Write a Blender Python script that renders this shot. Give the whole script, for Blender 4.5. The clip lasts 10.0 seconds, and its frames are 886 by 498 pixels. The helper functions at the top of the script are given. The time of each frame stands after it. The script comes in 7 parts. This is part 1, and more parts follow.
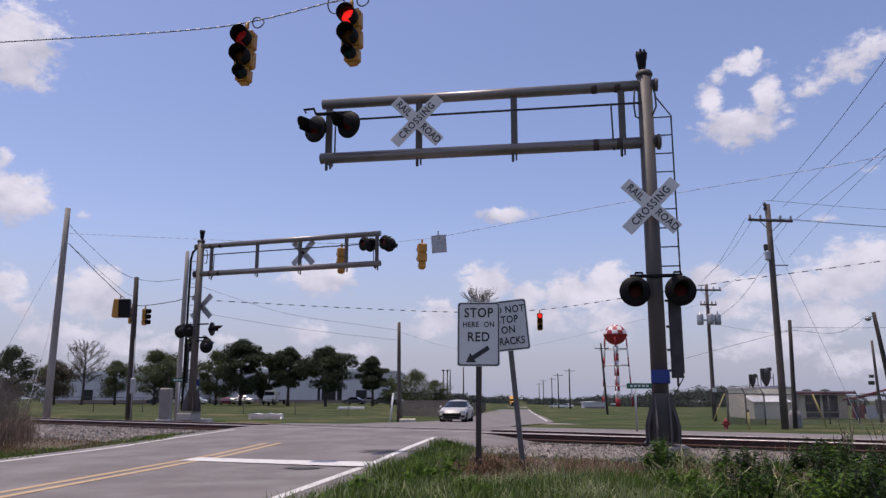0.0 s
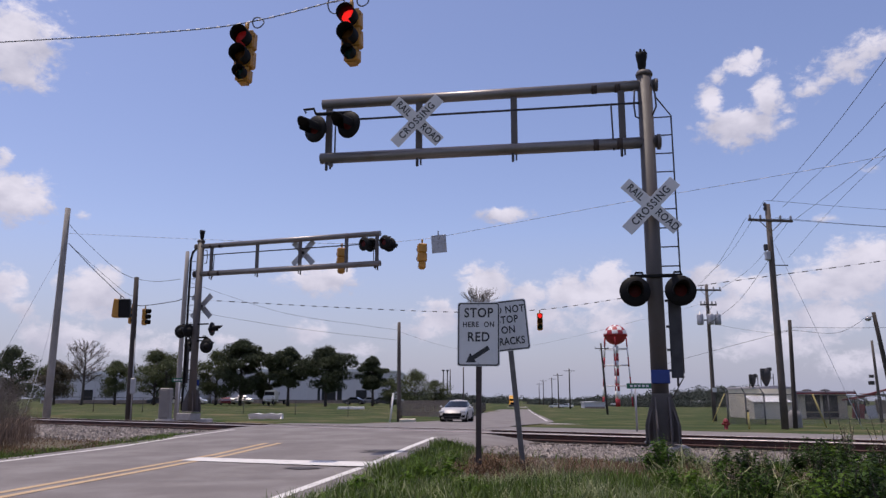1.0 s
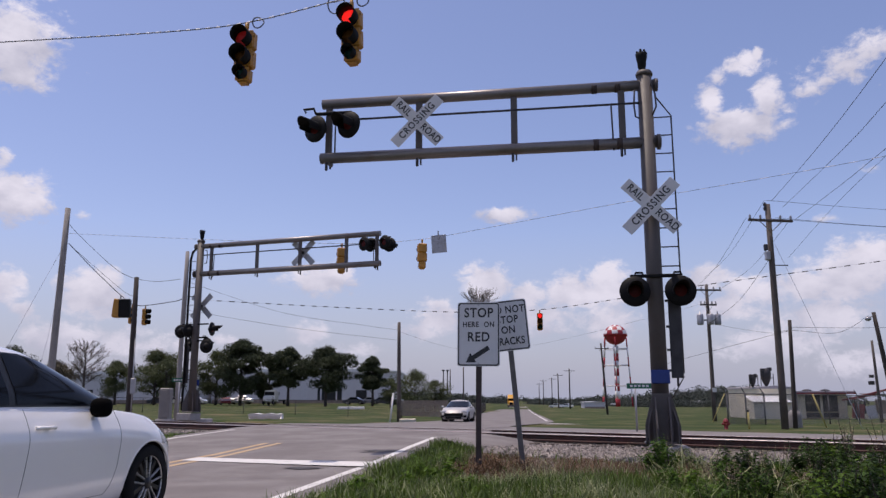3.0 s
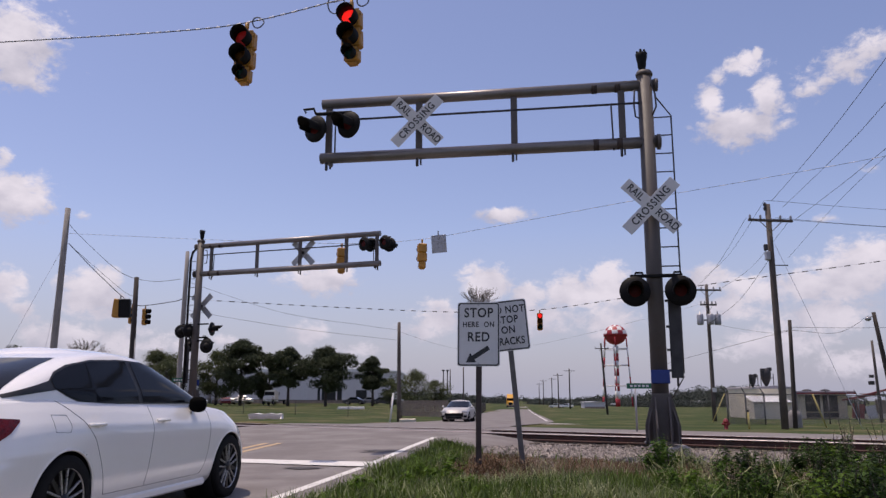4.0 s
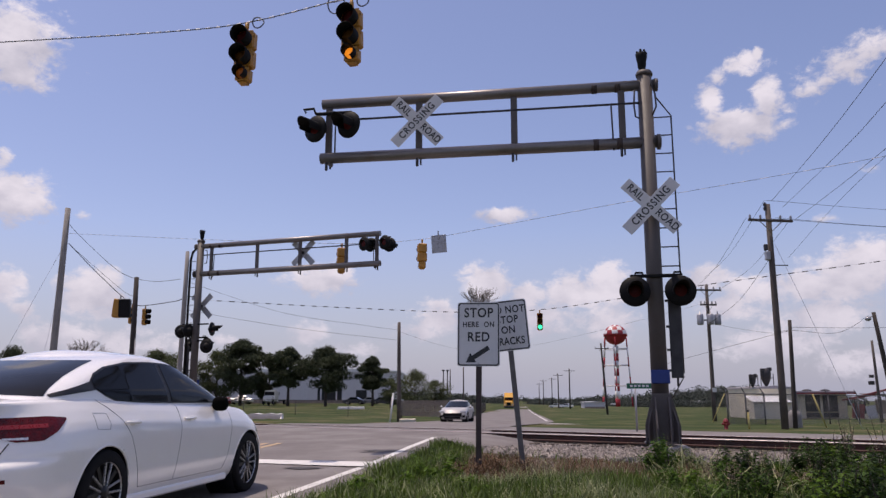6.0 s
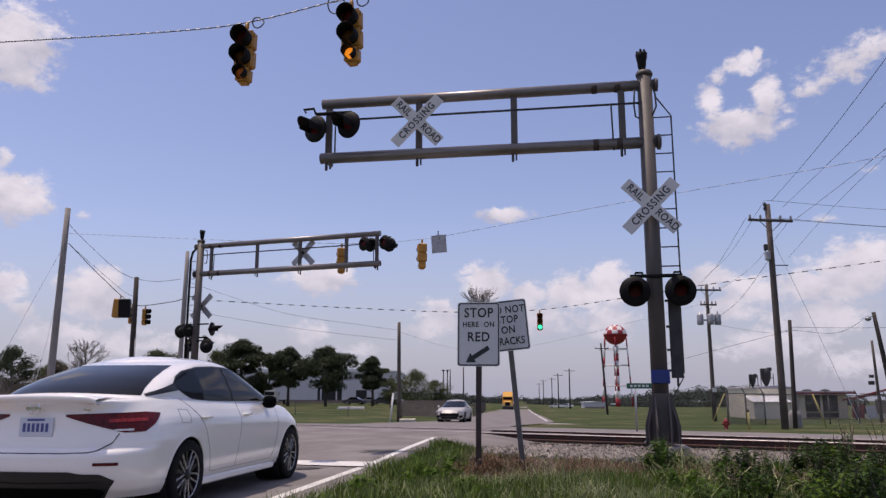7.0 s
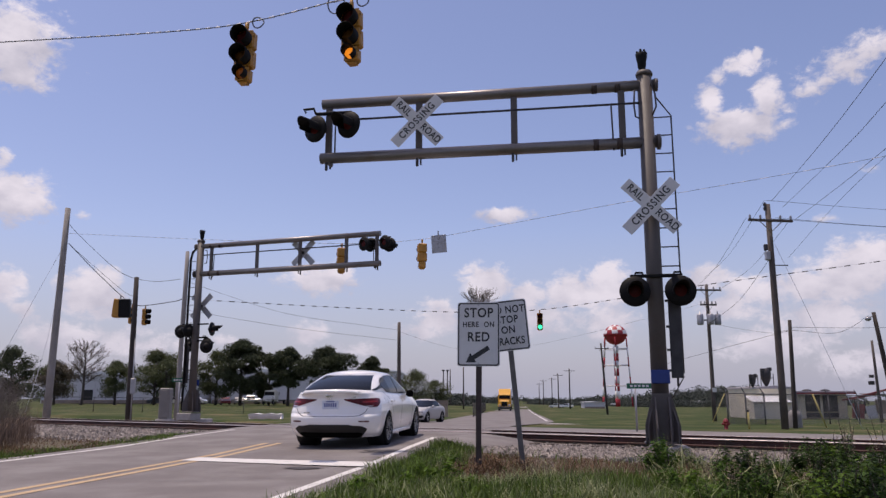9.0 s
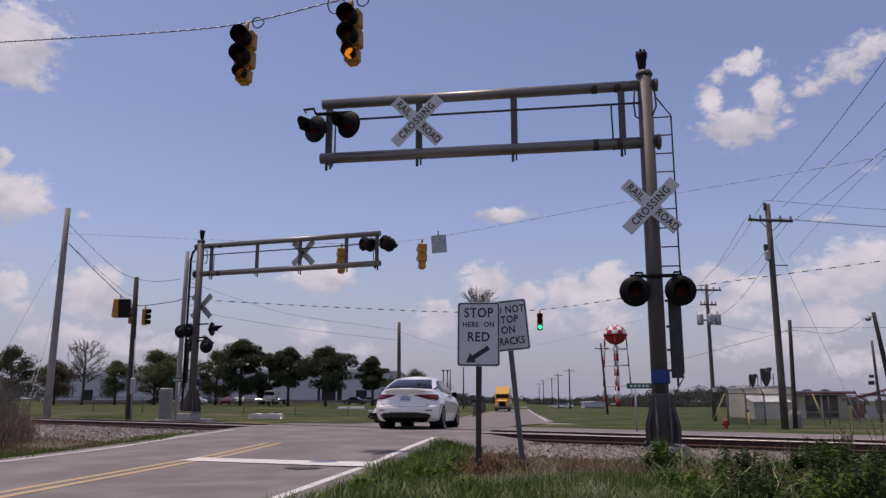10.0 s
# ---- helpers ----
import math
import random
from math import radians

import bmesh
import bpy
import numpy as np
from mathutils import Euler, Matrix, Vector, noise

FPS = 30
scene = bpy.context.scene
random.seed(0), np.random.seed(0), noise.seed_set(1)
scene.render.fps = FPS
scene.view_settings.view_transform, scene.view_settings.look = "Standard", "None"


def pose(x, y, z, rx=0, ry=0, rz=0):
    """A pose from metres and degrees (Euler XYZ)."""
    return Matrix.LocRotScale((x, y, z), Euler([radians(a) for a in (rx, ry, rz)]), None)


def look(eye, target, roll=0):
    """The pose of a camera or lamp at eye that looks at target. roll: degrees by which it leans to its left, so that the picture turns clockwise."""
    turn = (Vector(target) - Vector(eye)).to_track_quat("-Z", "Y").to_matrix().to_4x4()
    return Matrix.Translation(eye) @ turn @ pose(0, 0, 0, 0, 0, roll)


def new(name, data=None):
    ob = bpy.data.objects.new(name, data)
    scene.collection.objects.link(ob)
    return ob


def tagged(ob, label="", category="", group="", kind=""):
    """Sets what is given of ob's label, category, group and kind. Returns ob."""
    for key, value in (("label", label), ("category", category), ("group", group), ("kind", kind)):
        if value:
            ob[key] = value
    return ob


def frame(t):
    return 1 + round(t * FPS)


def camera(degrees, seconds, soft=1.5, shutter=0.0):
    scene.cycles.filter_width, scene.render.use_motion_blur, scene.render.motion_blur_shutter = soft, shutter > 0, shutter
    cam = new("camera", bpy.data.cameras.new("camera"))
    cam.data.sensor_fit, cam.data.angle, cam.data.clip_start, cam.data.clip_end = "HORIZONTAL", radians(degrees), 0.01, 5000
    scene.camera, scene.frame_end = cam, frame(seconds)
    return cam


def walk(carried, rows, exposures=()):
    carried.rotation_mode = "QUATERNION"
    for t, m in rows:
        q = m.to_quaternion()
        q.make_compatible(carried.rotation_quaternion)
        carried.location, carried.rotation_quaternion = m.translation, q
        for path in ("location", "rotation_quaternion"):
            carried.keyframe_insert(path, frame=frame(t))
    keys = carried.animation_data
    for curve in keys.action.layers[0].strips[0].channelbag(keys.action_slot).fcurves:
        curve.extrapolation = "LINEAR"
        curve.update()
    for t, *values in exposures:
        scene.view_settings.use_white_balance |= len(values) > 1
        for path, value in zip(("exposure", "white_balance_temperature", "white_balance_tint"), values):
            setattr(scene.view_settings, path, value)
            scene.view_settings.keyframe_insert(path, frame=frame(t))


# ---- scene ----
cam = camera(59.2, 10.0, soft=1.42)
EYE = (0.0, 0.0, 0.95)
VIEW = look(EYE, (0.0, 10.0, 2.865))
walk(cam, [(0.0, VIEW), (10.0, VIEW)], exposures=[(0.0, -0.06, 6480, 17), (2.7, -0.06, 6480, 17), (4.0, -0.06, 6800, 18), (9.5, -0.06, 6800, 18), (9.7, -0.30, 6800, 18), (10.0, -0.31, 6800, 18)])

# ---- directions of the place ----
ROAD = radians(9.4)                                   # heading of the near road, from +y towards +x
RD = Vector((math.sin(ROAD), math.cos(ROAD)))         # along the road
RE = Vector((math.cos(ROAD), -math.sin(ROAD)))        # across it, to the right
BEND = radians(5.6)                                   # heading of the road beyond the junction
TN = Vector((0.574, 0.819))                           # across the track, away from the eye
TT = Vector((0.819, -0.574))                          # along the track, to the right
TRACK = 16.27                                         # distance of the near rail along TN


def lerp(v, xs, ys):
    return float(np.interp(v, xs, ys))


def level(q):
    """Height of the paved ground at q metres beyond the near rail."""
    return lerp(q, [-60, -30, -14, -10.5, -7, -4.5, -1, 2.5, 5, 10, 20, 40, 80, 160, 400, 5000],
                [-.3, -.14, -.09, -.055, -.02, .06, .135, .135, .05, -.14, -.34, -.62, -1.2, -2.1, -4.0, -14])


def fill(q):
    """Height of the far road's low embankment."""
    return .003 * max(0.0, q - 25)


def q_of(x, y):
    return TN.x * x + TN.y * y - TRACK


def height(x, y):
    return level(q_of(x, y))


def on_track(q, r):
    p = TN * (q + TRACK) + TT * r
    return p.x, p.y


def on_road(s, lat):
    p = RD * s + RE * lat
    return p.x, p.y


# ---- world and sun ----
SUN_UP, SUN_FROM = radians(75.5), math.atan2(-0.22, 0.06)   # a high sun, to the left and a little ahead
world = bpy.data.worlds.new("world")
scene.world = world
world.use_nodes = True
wt = world.node_tree
for n in list(wt.nodes):
    wt.nodes.remove(n)


def wnode(kind, **kw):
    n = wt.nodes.new(kind)
    for k, v in kw.items():
        n.inputs[k].default_value = v
    return n


def wmath(op, a, b=None, c=None):
    n = wt.nodes.new("ShaderNodeMath")
    n.operation = op
    for i, v in enumerate((a, b, c)):
        if v is None:
            continue
        if isinstance(v, (int, float)):
            n.inputs[i].default_value = v
        else:
            wt.links.new(v, n.inputs[i])
    return n.outputs[0]


sky = wt.nodes.new("ShaderNodeTexSky")
sky.sky_type = "NISHITA"
sky.sun_disc = False
sky.sun_elevation, sky.sun_rotation = SUN_UP, SUN_FROM
sky.air_density, sky.dust_density, sky.ozone_density = 1.0, 1.2, 1.6
coord = wt.nodes.new("ShaderNodeTexCoord")
split = wt.nodes.new("ShaderNodeSeparateXYZ")
wt.links.new(coord.outputs["Generated"], split.inputs[0])
DX, DY, DZ = split.outputs
# every cloud: azimuth (degrees to the right of +y), elevation, half width, half height, density
CLOUDS = [(-30.3, 22.3, 2.88, 2.84, 1), (-29.5, 12.9, 2.16, 1.89, 1), (-30.4, 15.2, 0.82, 0.86, 0.9), (-25.3, 12.1, 0.63, 0.45, 0.7), (-24.4, 6.9, 2.1, 1.6, 1.15), (-23.7, 7.7, 1.2, 1.0, 1.15), (-29.4, 7.2, 1.3, 1.2, 1.05),
          (-28.2, 5.6, 1.04, 0.73, 0.85), (-26.2, 7.4, 1.02, 0.56, 0.7), (-8.7, 8.4, 2.97, 1.15, 1), (-7.7, 8.9, 1.66, 0.9, 1), (-9.8, 4.7, 1.7, 1.05, 0.85), (-0.5, 5.8, 2.0, 1.57, 0.95), (-1.6, 4.7, 2.07, 0.9, 0.85),
          (-6.3, 3.5, 2.87, 0.65, 0.7), (-15.5, 4.0, 1.24, 0.47, 0.8), (4.5, 13.3, 2.11, 0.62, 1), (3.1, 8.1, 2.0, 1.41, 1), (6.3, 7.4, 1.4, 1.07, 1), (9.4, 7.4, 1.94, 1.47, 1.05), (11.9, 8.0, 1.79, 1.54, 1.05),
          (7.3, 5.7, 5.04, 1.39, 0.85), (3.6, 5.9, 1.65, 1.03, 0.8), (12.1, 5.2, 2.36, 1.61, 0.8), (18.8, 8.3, 1.42, 1.02, 0.95), (22.1, 7.3, 2.64, 1.15, 0.95), (20.0, 6.1, 2.18, 1.01, 0.85),
          (27.7, 8.0, 2.73, 1.84, 1.1), (29.6, 8.9, 1.72, 1.44, 1.1), (25.3, 7.4, 1.62, 1.27, 1), (26.5, 5.3, 3.86, 1.48, 0.85), (22.9, 3.6, 4.72, 1.28, 0.85), (27.5, 2.3, 2.83, 1.23, 0.85), (26.5, 11.8, 1.35, 0.37, 0.6),
          (29.6, 14.6, 0.71, 0.72, 0.5), (-21.4, 3.6, 4.41, 1.1, 0.75), (-25.6, 3.9, 3.1, 1.2, 0.9), (21.8, 18.5, 2.9, 1.35, 1.1), (20.0, 20.1, 0.95, 1.5, 1), (22.1, 22.6, 1.5, 0.85, 1), (20.7, 22.0, 0.7, 0.9, 0.9),
          (23.3, 23.1, 0.37, 0.6, 0.9), (23.8, 19.9, 1.05, 1.4, 1.05), (24.9, 19.3, 0.7, 0.6, 0.8), (26.8, 20.7, 1.8, 1.3, 0.78), (28.6, 21.6, 2.0, 1.35, 0.85), (30.4, 22.3, 2.0, 1.1, 0.85), (-3.4, 1.8, 20.5, 1.23, 0.2), (20.3, 2.0, 15.4, 1.54, 0.25)]
AZ = wmath("MULTIPLY", wmath("ARCTAN2", DX, DY), 57.29578)
EL = wmath("MULTIPLY", wmath("ARCSINE", DZ), 57.29578)
mask = gsum = vsum = None
for az, el, w, h, k in CLOUDS:
    u = wmath("DIVIDE", wmath("SUBTRACT", AZ, az), w)
    v = wmath("DIVIDE", wmath("SUBTRACT", EL, el), h)
    r2 = wmath("ADD", wmath("MULTIPLY", u, u), wmath("MULTIPLY", v, v))
    g = wmath("MULTIPLY", wmath("EXPONENT", wmath("MULTIPLY", r2, -0.62)), k)
    gv = wmath("MULTIPLY", g, v)
    mask = g if mask is None else wmath("MAXIMUM", mask, g)
    gsum = wmath("ADD", g, 0.02) if gsum is None else wmath("ADD", gsum, g)
    vsum = gv if vsum is None else wmath("ADD", vsum, gv)
rise = wmath("DIVIDE", vsum, gsum)      # how high a place lies in its own cloud
# unseen scattered clouds added behind and overhead, their amount raised as fill light
back = wmath("MULTIPLY", wmath("LESS_THAN", DY, 0.3), 0.5)
mask = wmath("MAXIMUM", mask, back)
stretch = wt.nodes.new("ShaderNodeMapping")
stretch.inputs["Scale"].default_value = (1, 1, 1.5)
wt.links.new(coord.outputs["Generated"], stretch.inputs[0])
puff = wnode("ShaderNodeTexNoise", Scale=20.0, Detail=10.0, Roughness=0.6, Distortion=0.2)
wt.links.new(stretch.outputs[0], puff.inputs["Vector"])
fine = wnode("ShaderNodeTexNoise", Scale=62.0, Detail=8.0, Roughness=0.62, Distortion=0.3)
wt.links.new(stretch.outputs[0], fine.inputs["Vector"])
body = wmath("ADD", mask, wmath("MULTIPLY", wmath("SUBTRACT", puff.outputs["Fac"], 0.5), 1.2))
body = wmath("ADD", body, wmath("MULTIPLY", wmath("SUBTRACT", fine.outputs["Fac"], 0.5), 0.95))
cover = wt.nodes.new("ShaderNodeMapRange")
cover.interpolation_type = "SMOOTHSTEP"
wt.links.new(body, cover.inputs["Value"])
for k, v in (("From Min", 0.42), ("From Max", 0.86)):
    cover.inputs[k].default_value = v
haze = wt.nodes.new("ShaderNodeMapRange")
wt.links.new(EL, haze.inputs["Value"])
for k, v in (("From Min", 12.0), ("From Max", 0.0), ("To Min", 0.0), ("To Max", 0.92)):
    haze.inputs[k].default_value = v
shade = wnode("ShaderNodeTexNoise", Scale=22.0, Detail=4.0, Roughness=0.5)
wt.links.new(stretch.outputs[0], shade.inputs["Vector"])
cloud_col = wt.nodes.new("ShaderNodeMix")
cloud_col.data_type = "RGBA"
cloud_col.inputs["A"].default_value = (4.9, 5.05, 6.1, 1)
cloud_col.inputs["B"].default_value = (8.1, 8.05, 8.9, 1)
lit = wt.nodes.new("ShaderNodeMapRange")
wt.links.new(wmath("ADD", wmath("ADD", shade.outputs["Fac"], wmath("MULTIPLY", body, 0.2)), wmath("MULTIPLY", rise, 0.22)), lit.inputs["Value"])
for k, v in (("From Min", 0.38), ("From Max", 0.85)):
    lit.inputs[k].default_value = v
wt.links.new(lit.outputs[0], cloud_col.inputs["Factor"])
tint = wt.nodes.new("ShaderNodeMix")
tint.data_type, tint.blend_type = "RGBA", "MULTIPLY"
tint.inputs["Factor"].default_value = 1.0
tint.inputs["B"].default_value = (1.47, 1.35, 1.49, 1)
wt.links.new(sky.outputs[0], tint.inputs["A"])
hazed = wt.nodes.new("ShaderNodeMix")
hazed.data_type = "RGBA"
wt.links.new(haze.outputs[0], hazed.inputs["Factor"])
wt.links.new(tint.outputs["Result"], hazed.inputs["A"])
hazed.inputs["B"].default_value = (4.0, 4.35, 5.6, 1)
skymix = wt.nodes.new("ShaderNodeMix")
skymix.data_type = "RGBA"
wt.links.new(cover.outputs[0], skymix.inputs["Factor"])
wt.links.new(hazed.outputs["Result"], skymix.inputs["A"])
veil = wt.nodes.new("ShaderNodeMix")     # low clouds fade into the haze
veil.data_type = "RGBA"
wt.links.new(wmath("MULTIPLY", haze.outputs[0], 0.5), veil.inputs["Factor"])
wt.links.new(cloud_col.outputs["Result"], veil.inputs["A"])
veil.inputs["B"].default_value = (5.4, 5.55, 6.6, 1)
wt.links.new(veil.outputs["Result"], skymix.inputs["B"])
back_node = wnode("ShaderNodeBackground", Strength=0.1)
wt.links.new(skymix.outputs["Result"], back_node.inputs["Color"])
wout = wt.nodes.new("ShaderNodeOutputWorld")
wt.links.new(back_node.outputs[0], wout.inputs["Surface"])

sun = new("sun", bpy.data.lights.new("sun", "SUN"))
sun.data.energy, sun.data.angle, sun.data.color = 3.4, radians(0.53), (1.0, 0.90, 0.76)
SUN_AT = Vector((math.sin(SUN_FROM) * math.cos(SUN_UP), math.cos(SUN_FROM) * math.cos(SUN_UP), math.sin(SUN_UP)))
sun.matrix_basis = look(SUN_AT * 50, (0, 0, 0))


# ---- materials ----
def material(name, color, rough=0.6, metal=0.0, vary=0.25, scale=6.0, fine_scale=60.0, bump=0.15, bump_scale=None, second=None, blend=(0.4, 0.65),
             piece=0.0, island=0.0, spec=0.5, coat=0.0, alpha=1.0, translucent=0.0, dist=0.01):
    """A surface of one colour with grain at two scales, relief, and, where second is given, stains of a second colour."""
    m = bpy.data.materials.new(name)
    m.use_nodes = True
    t = m.node_tree
    b = t.nodes["Principled BSDF"]
    link = t.links.new
    b.inputs["Roughness"].default_value, b.inputs["Metallic"].default_value = rough, metal
    b.inputs["Specular IOR Level"].default_value = spec
    b.inputs["Coat Weight"].default_value = coat
    b.inputs["Coat Roughness"].default_value = 0.03
    where = t.nodes.new("ShaderNodeTexCoord").outputs["Object"]

    def tex(sc, detail=5.0, rg=0.6):
        n = t.nodes.new("ShaderNodeTexNoise")
        n.inputs["Scale"].default_value, n.inputs["Detail"].default_value, n.inputs["Roughness"].default_value = sc, detail, rg
        link(where, n.inputs["Vector"])
        return n.outputs["Fac"]

    def ranged(v, a, c, lo, hi):
        n = t.nodes.new("ShaderNodeMapRange")
        link(v, n.inputs["Value"])
        for k, z in zip(("From Min", "From Max", "To Min", "To Max"), (a, c, lo, hi)):
            n.inputs[k].default_value = z
        return n.outputs[0]

    def mix(fac, a, c, mode="MIX"):
        n = t.nodes.new("ShaderNodeMix")
        n.data_type, n.blend_type = "RGBA", mode
        for v, k in ((fac, "Factor"), (a, "A"), (c, "B")):
            if isinstance(v, (int, float)):
                n.inputs[k].default_value = v
            elif isinstance(v, tuple):
                n.inputs[k].default_value = (*v, 1)
            else:
                link(v, n.inputs[k])
        return n.outputs["Result"]

    def grey(v):
        n = t.nodes.new("ShaderNodeCombineXYZ")
        for i in range(3):
            link(v, n.inputs[i])
        return n.outputs[0]

    big, small = tex(scale), tex(fine_scale, 3.0)
    col = tuple(color)
    if second:
        col = mix(ranged(big, blend[0], blend[1], 0.0, 1.0), tuple(color), tuple(second))
    col = mix(1.0, col, grey(ranged(big, 0.25, 0.75, 1 - vary, 1 + vary)), "MULTIPLY")
    col = mix(1.0, col, grey(ranged(small, 0.25, 0.75, 1 - vary * 0.7, 1 + vary * 0.7)), "MULTIPLY")
    if piece:
        info = t.nodes.new("ShaderNodeObjectInfo")
        col = mix(1.0, col, grey(ranged(info.outputs["Random"], 0, 1, 1 - piece, 1 + piece)), "MULTIPLY")
    if island:
        geo = t.nodes.new("ShaderNodeNewGeometry")
        col = mix(1.0, col, grey(ranged(geo.outputs["Random Per Island"], 0, 1, 1 - island, 1 + island)), "MULTIPLY")
    link(col, b.inputs["Base Color"])
    link(ranged(small, 0.3, 0.7, max(rough - 0.08, 0.02), min(rough + 0.08, 1.0)), b.inputs["Roughness"])
    if bump:
        bn = t.nodes.new("ShaderNodeBump")
        bn.inputs["Strength"].default_value, bn.inputs["Distance"].default_value = bump, dist
        link(tex(bump_scale or fine_scale, 6.0), bn.inputs["Height"])
        link(bn.outputs[0], b.inputs["Normal"])
    if translucent:
        tr = t.nodes.new("ShaderNodeBsdfTranslucent")
        link(col, tr.inputs["Color"])
        ms = t.nodes.new("ShaderNodeMixShader")
        ms.inputs[0].default_value = translucent
        link(b.outputs[0], ms.inputs[1])
        link(tr.outputs[0], ms.inputs[2])
        link(ms.outputs[0], t.nodes["Material Output"].inputs["Surface"])
    if alpha < 1:
        b.inputs["Alpha"].default_value = alpha
    return m


def glow(name, color, strength):
    m = bpy.data.materials.new(name)
    m.use_nodes = True
    b = m.node_tree.nodes["Principled BSDF"]
    b.inputs["Base Color"].default_value = (*color, 1)
    b.inputs["Emission Color"].default_value = (*color, 1)
    b.inputs["Emission Strength"].default_value = strength
    return m


M = {}
M["asphalt"] = material("asphalt", (0.156, 0.136, 0.129), 0.85, vary=0.17, scale=0.9, fine_scale=17, bump=0.5, bump_scale=90, second=(0.182, 0.166, 0.158), blend=(.42, .62), dist=.004)
M["patch"] = material("dark_road_blot", (0.055, 0.05, 0.052), 0.85, vary=0.2, scale=2, fine_scale=90, bump=.4, dist=.004)
M["tar"] = material("tar", (0.06, 0.055, 0.055), 0.6, vary=0.3, scale=5, bump=.3)
M["white_paint"] = material("white_road_paint", (0.62, 0.6, 0.57), 0.7, vary=0.2, scale=3, fine_scale=40, second=(0.33, 0.32, 0.31), blend=(.55, .75), bump=.2)
M["yellow_paint"] = material("yellow_road_paint", (0.48, 0.33, 0.18), 0.7, vary=0.2, scale=3, fine_scale=40, second=(0.26, 0.20, 0.13), blend=(.48, .75), bump=.2)
M["grass"] = material("turf", (0.037, 0.057, 0.011), 0.95, vary=0.5, scale=0.22, fine_scale=5, second=(0.10, 0.082, 0.04), blend=(.49, .64), bump=.6, dist=.03, spec=.15)
M["dirt"] = material("dirt", (0.09, 0.066, 0.048), 0.95, vary=0.3, scale=1.2, fine_scale=30, second=(0.09, 0.08, 0.04), bump=.6)
M["ballast"] = material("ballast_bed", (0.21, 0.19, 0.18), 0.9, vary=0.35, scale=1.2, fine_scale=28, bump=1.0, dist=.04)
M["stone"] = material("ballast_stone", (0.27, 0.235, 0.21), 0.85, vary=0.3, scale=1.2, fine_scale=40, island=.5, bump=.3)
M["rail_side"] = material("rusty_steel", (0.075, 0.030, 0.024), 0.85, vary=0.35, scale=2, fine_scale=50, second=(0.03, 0.02, 0.018), bump=.3)
M["rail_top"] = material("worn_rail_steel", (0.42, 0.35, 0.33), 0.38, metal=0.6, vary=0.1, scale=2, bump=.05)
M["tie"] = material("creosoted_wood", (0.055, 0.042, 0.035), 0.9, vary=0.4, scale=4, fine_scale=40, bump=.6, piece=.3)
M["gantry"] = material("weathered_grey_steel", (0.092, 0.080, 0.077), 0.62, metal=0.0, vary=0.18, scale=2.2, fine_scale=35, second=(0.072, 0.058, 0.052), blend=(.5, .72), bump=.12)
M["chord"] = material("galvanised_arm_tube", (0.19, 0.175, 0.168), 0.38, metal=0.5, vary=0.14, scale=1.6, fine_scale=35, second=(0.15, 0.12, 0.105), blend=(.56, .74), bump=.1)
M["dark_steel"] = material("dark_steel", (0.045, 0.042, 0.045), 0.5, metal=0.3, vary=0.3, scale=5, bump=.15)
M["black"] = material("black_painted_metal", (0.010, 0.010, 0.011), 0.6, vary=0.3, scale=6, bump=.1, spec=.15)
M["red_lens"] = material("dark_red_lens", (0.07, 0.006, 0.006), 0.4, spec=.15, vary=0.2, scale=20, bump=.3, bump_scale=200)
M["amber_lens"] = material("dark_amber_lens", (0.10, 0.04, 0.006), 0.4, spec=.15, vary=0.2, scale=20, bump=.3, bump_scale=200)
M["green_lens"] = material("dark_green_lens", (0.005, 0.03, 0.02), 0.4, spec=.15, vary=0.2, scale=20, bump=.3, bump_scale=200)
M["red_glow"] = glow("lit_red_lens", (1.0, 0.02, 0.015), 1.0)
M["amber_glow"] = glow("lit_amber_lens", (1.0, 0.30, 0.02), .8)
M["green_glow"] = glow("lit_green_lens", (0.02, 0.9, 0.45), 1.6)
M["sign_white"] = material("white_sign_sheeting", (0.62, 0.62, 0.62), 0.45, vary=0.06, scale=4, fine_scale=80, second=(0.5, 0.5, 0.49), blend=(.5, .8), bump=.03)
M["sign_back"] = material("aluminium_sign_back", (0.36, 0.36, 0.37), 0.5, metal=0.5, vary=0.12, scale=5, bump=.05)
M["ink"] = material("black_sign_ink", (0.02, 0.02, 0.022), 0.5, vary=0.15, scale=8, bump=0)
M["green_sign"] = material("green_street_sign", (0.01, 0.11, 0.06), 0.45, vary=0.1, scale=6, bump=0)
M["post"] = material("brown_steel_post", (0.05, 0.036, 0.032), 0.8, vary=0.35, scale=5, fine_scale=60, bump=.2)
M["post_grey"] = material("galvanised_post", (0.13, 0.125, 0.125), 0.55, metal=0.4, vary=0.25, scale=6, fine_scale=60, bump=.2)
M["blue"] = material("blue_plate", (0.012, 0.035, 0.19), 0.45, vary=0.15, scale=8, bump=.05)
M["concrete"] = material("pale_concrete", (0.36, 0.33, 0.31), 0.9, vary=0.2, scale=3, fine_scale=40, bump=.35)
M["pole_wood"] = material("grey_pole_wood", (0.092, 0.076, 0.068), 0.9, vary=0.3, scale=1.5, fine_scale=25, bump=.5)
M["pole_light"] = material("pale_pole_wood", (0.26, 0.24, 0.225), 0.9, vary=0.22, scale=1.5, fine_scale=25, bump=.5)
M["pole_dark"] = material("dark_pole_wood", (0.045, 0.036, 0.032), 0.9, vary=0.3, scale=1.5, fine_scale=25, bump=.5)
M["wire"] = material("cable", (0.03, 0.03, 0.035), 0.6, vary=0.1, scale=5, bump=0)
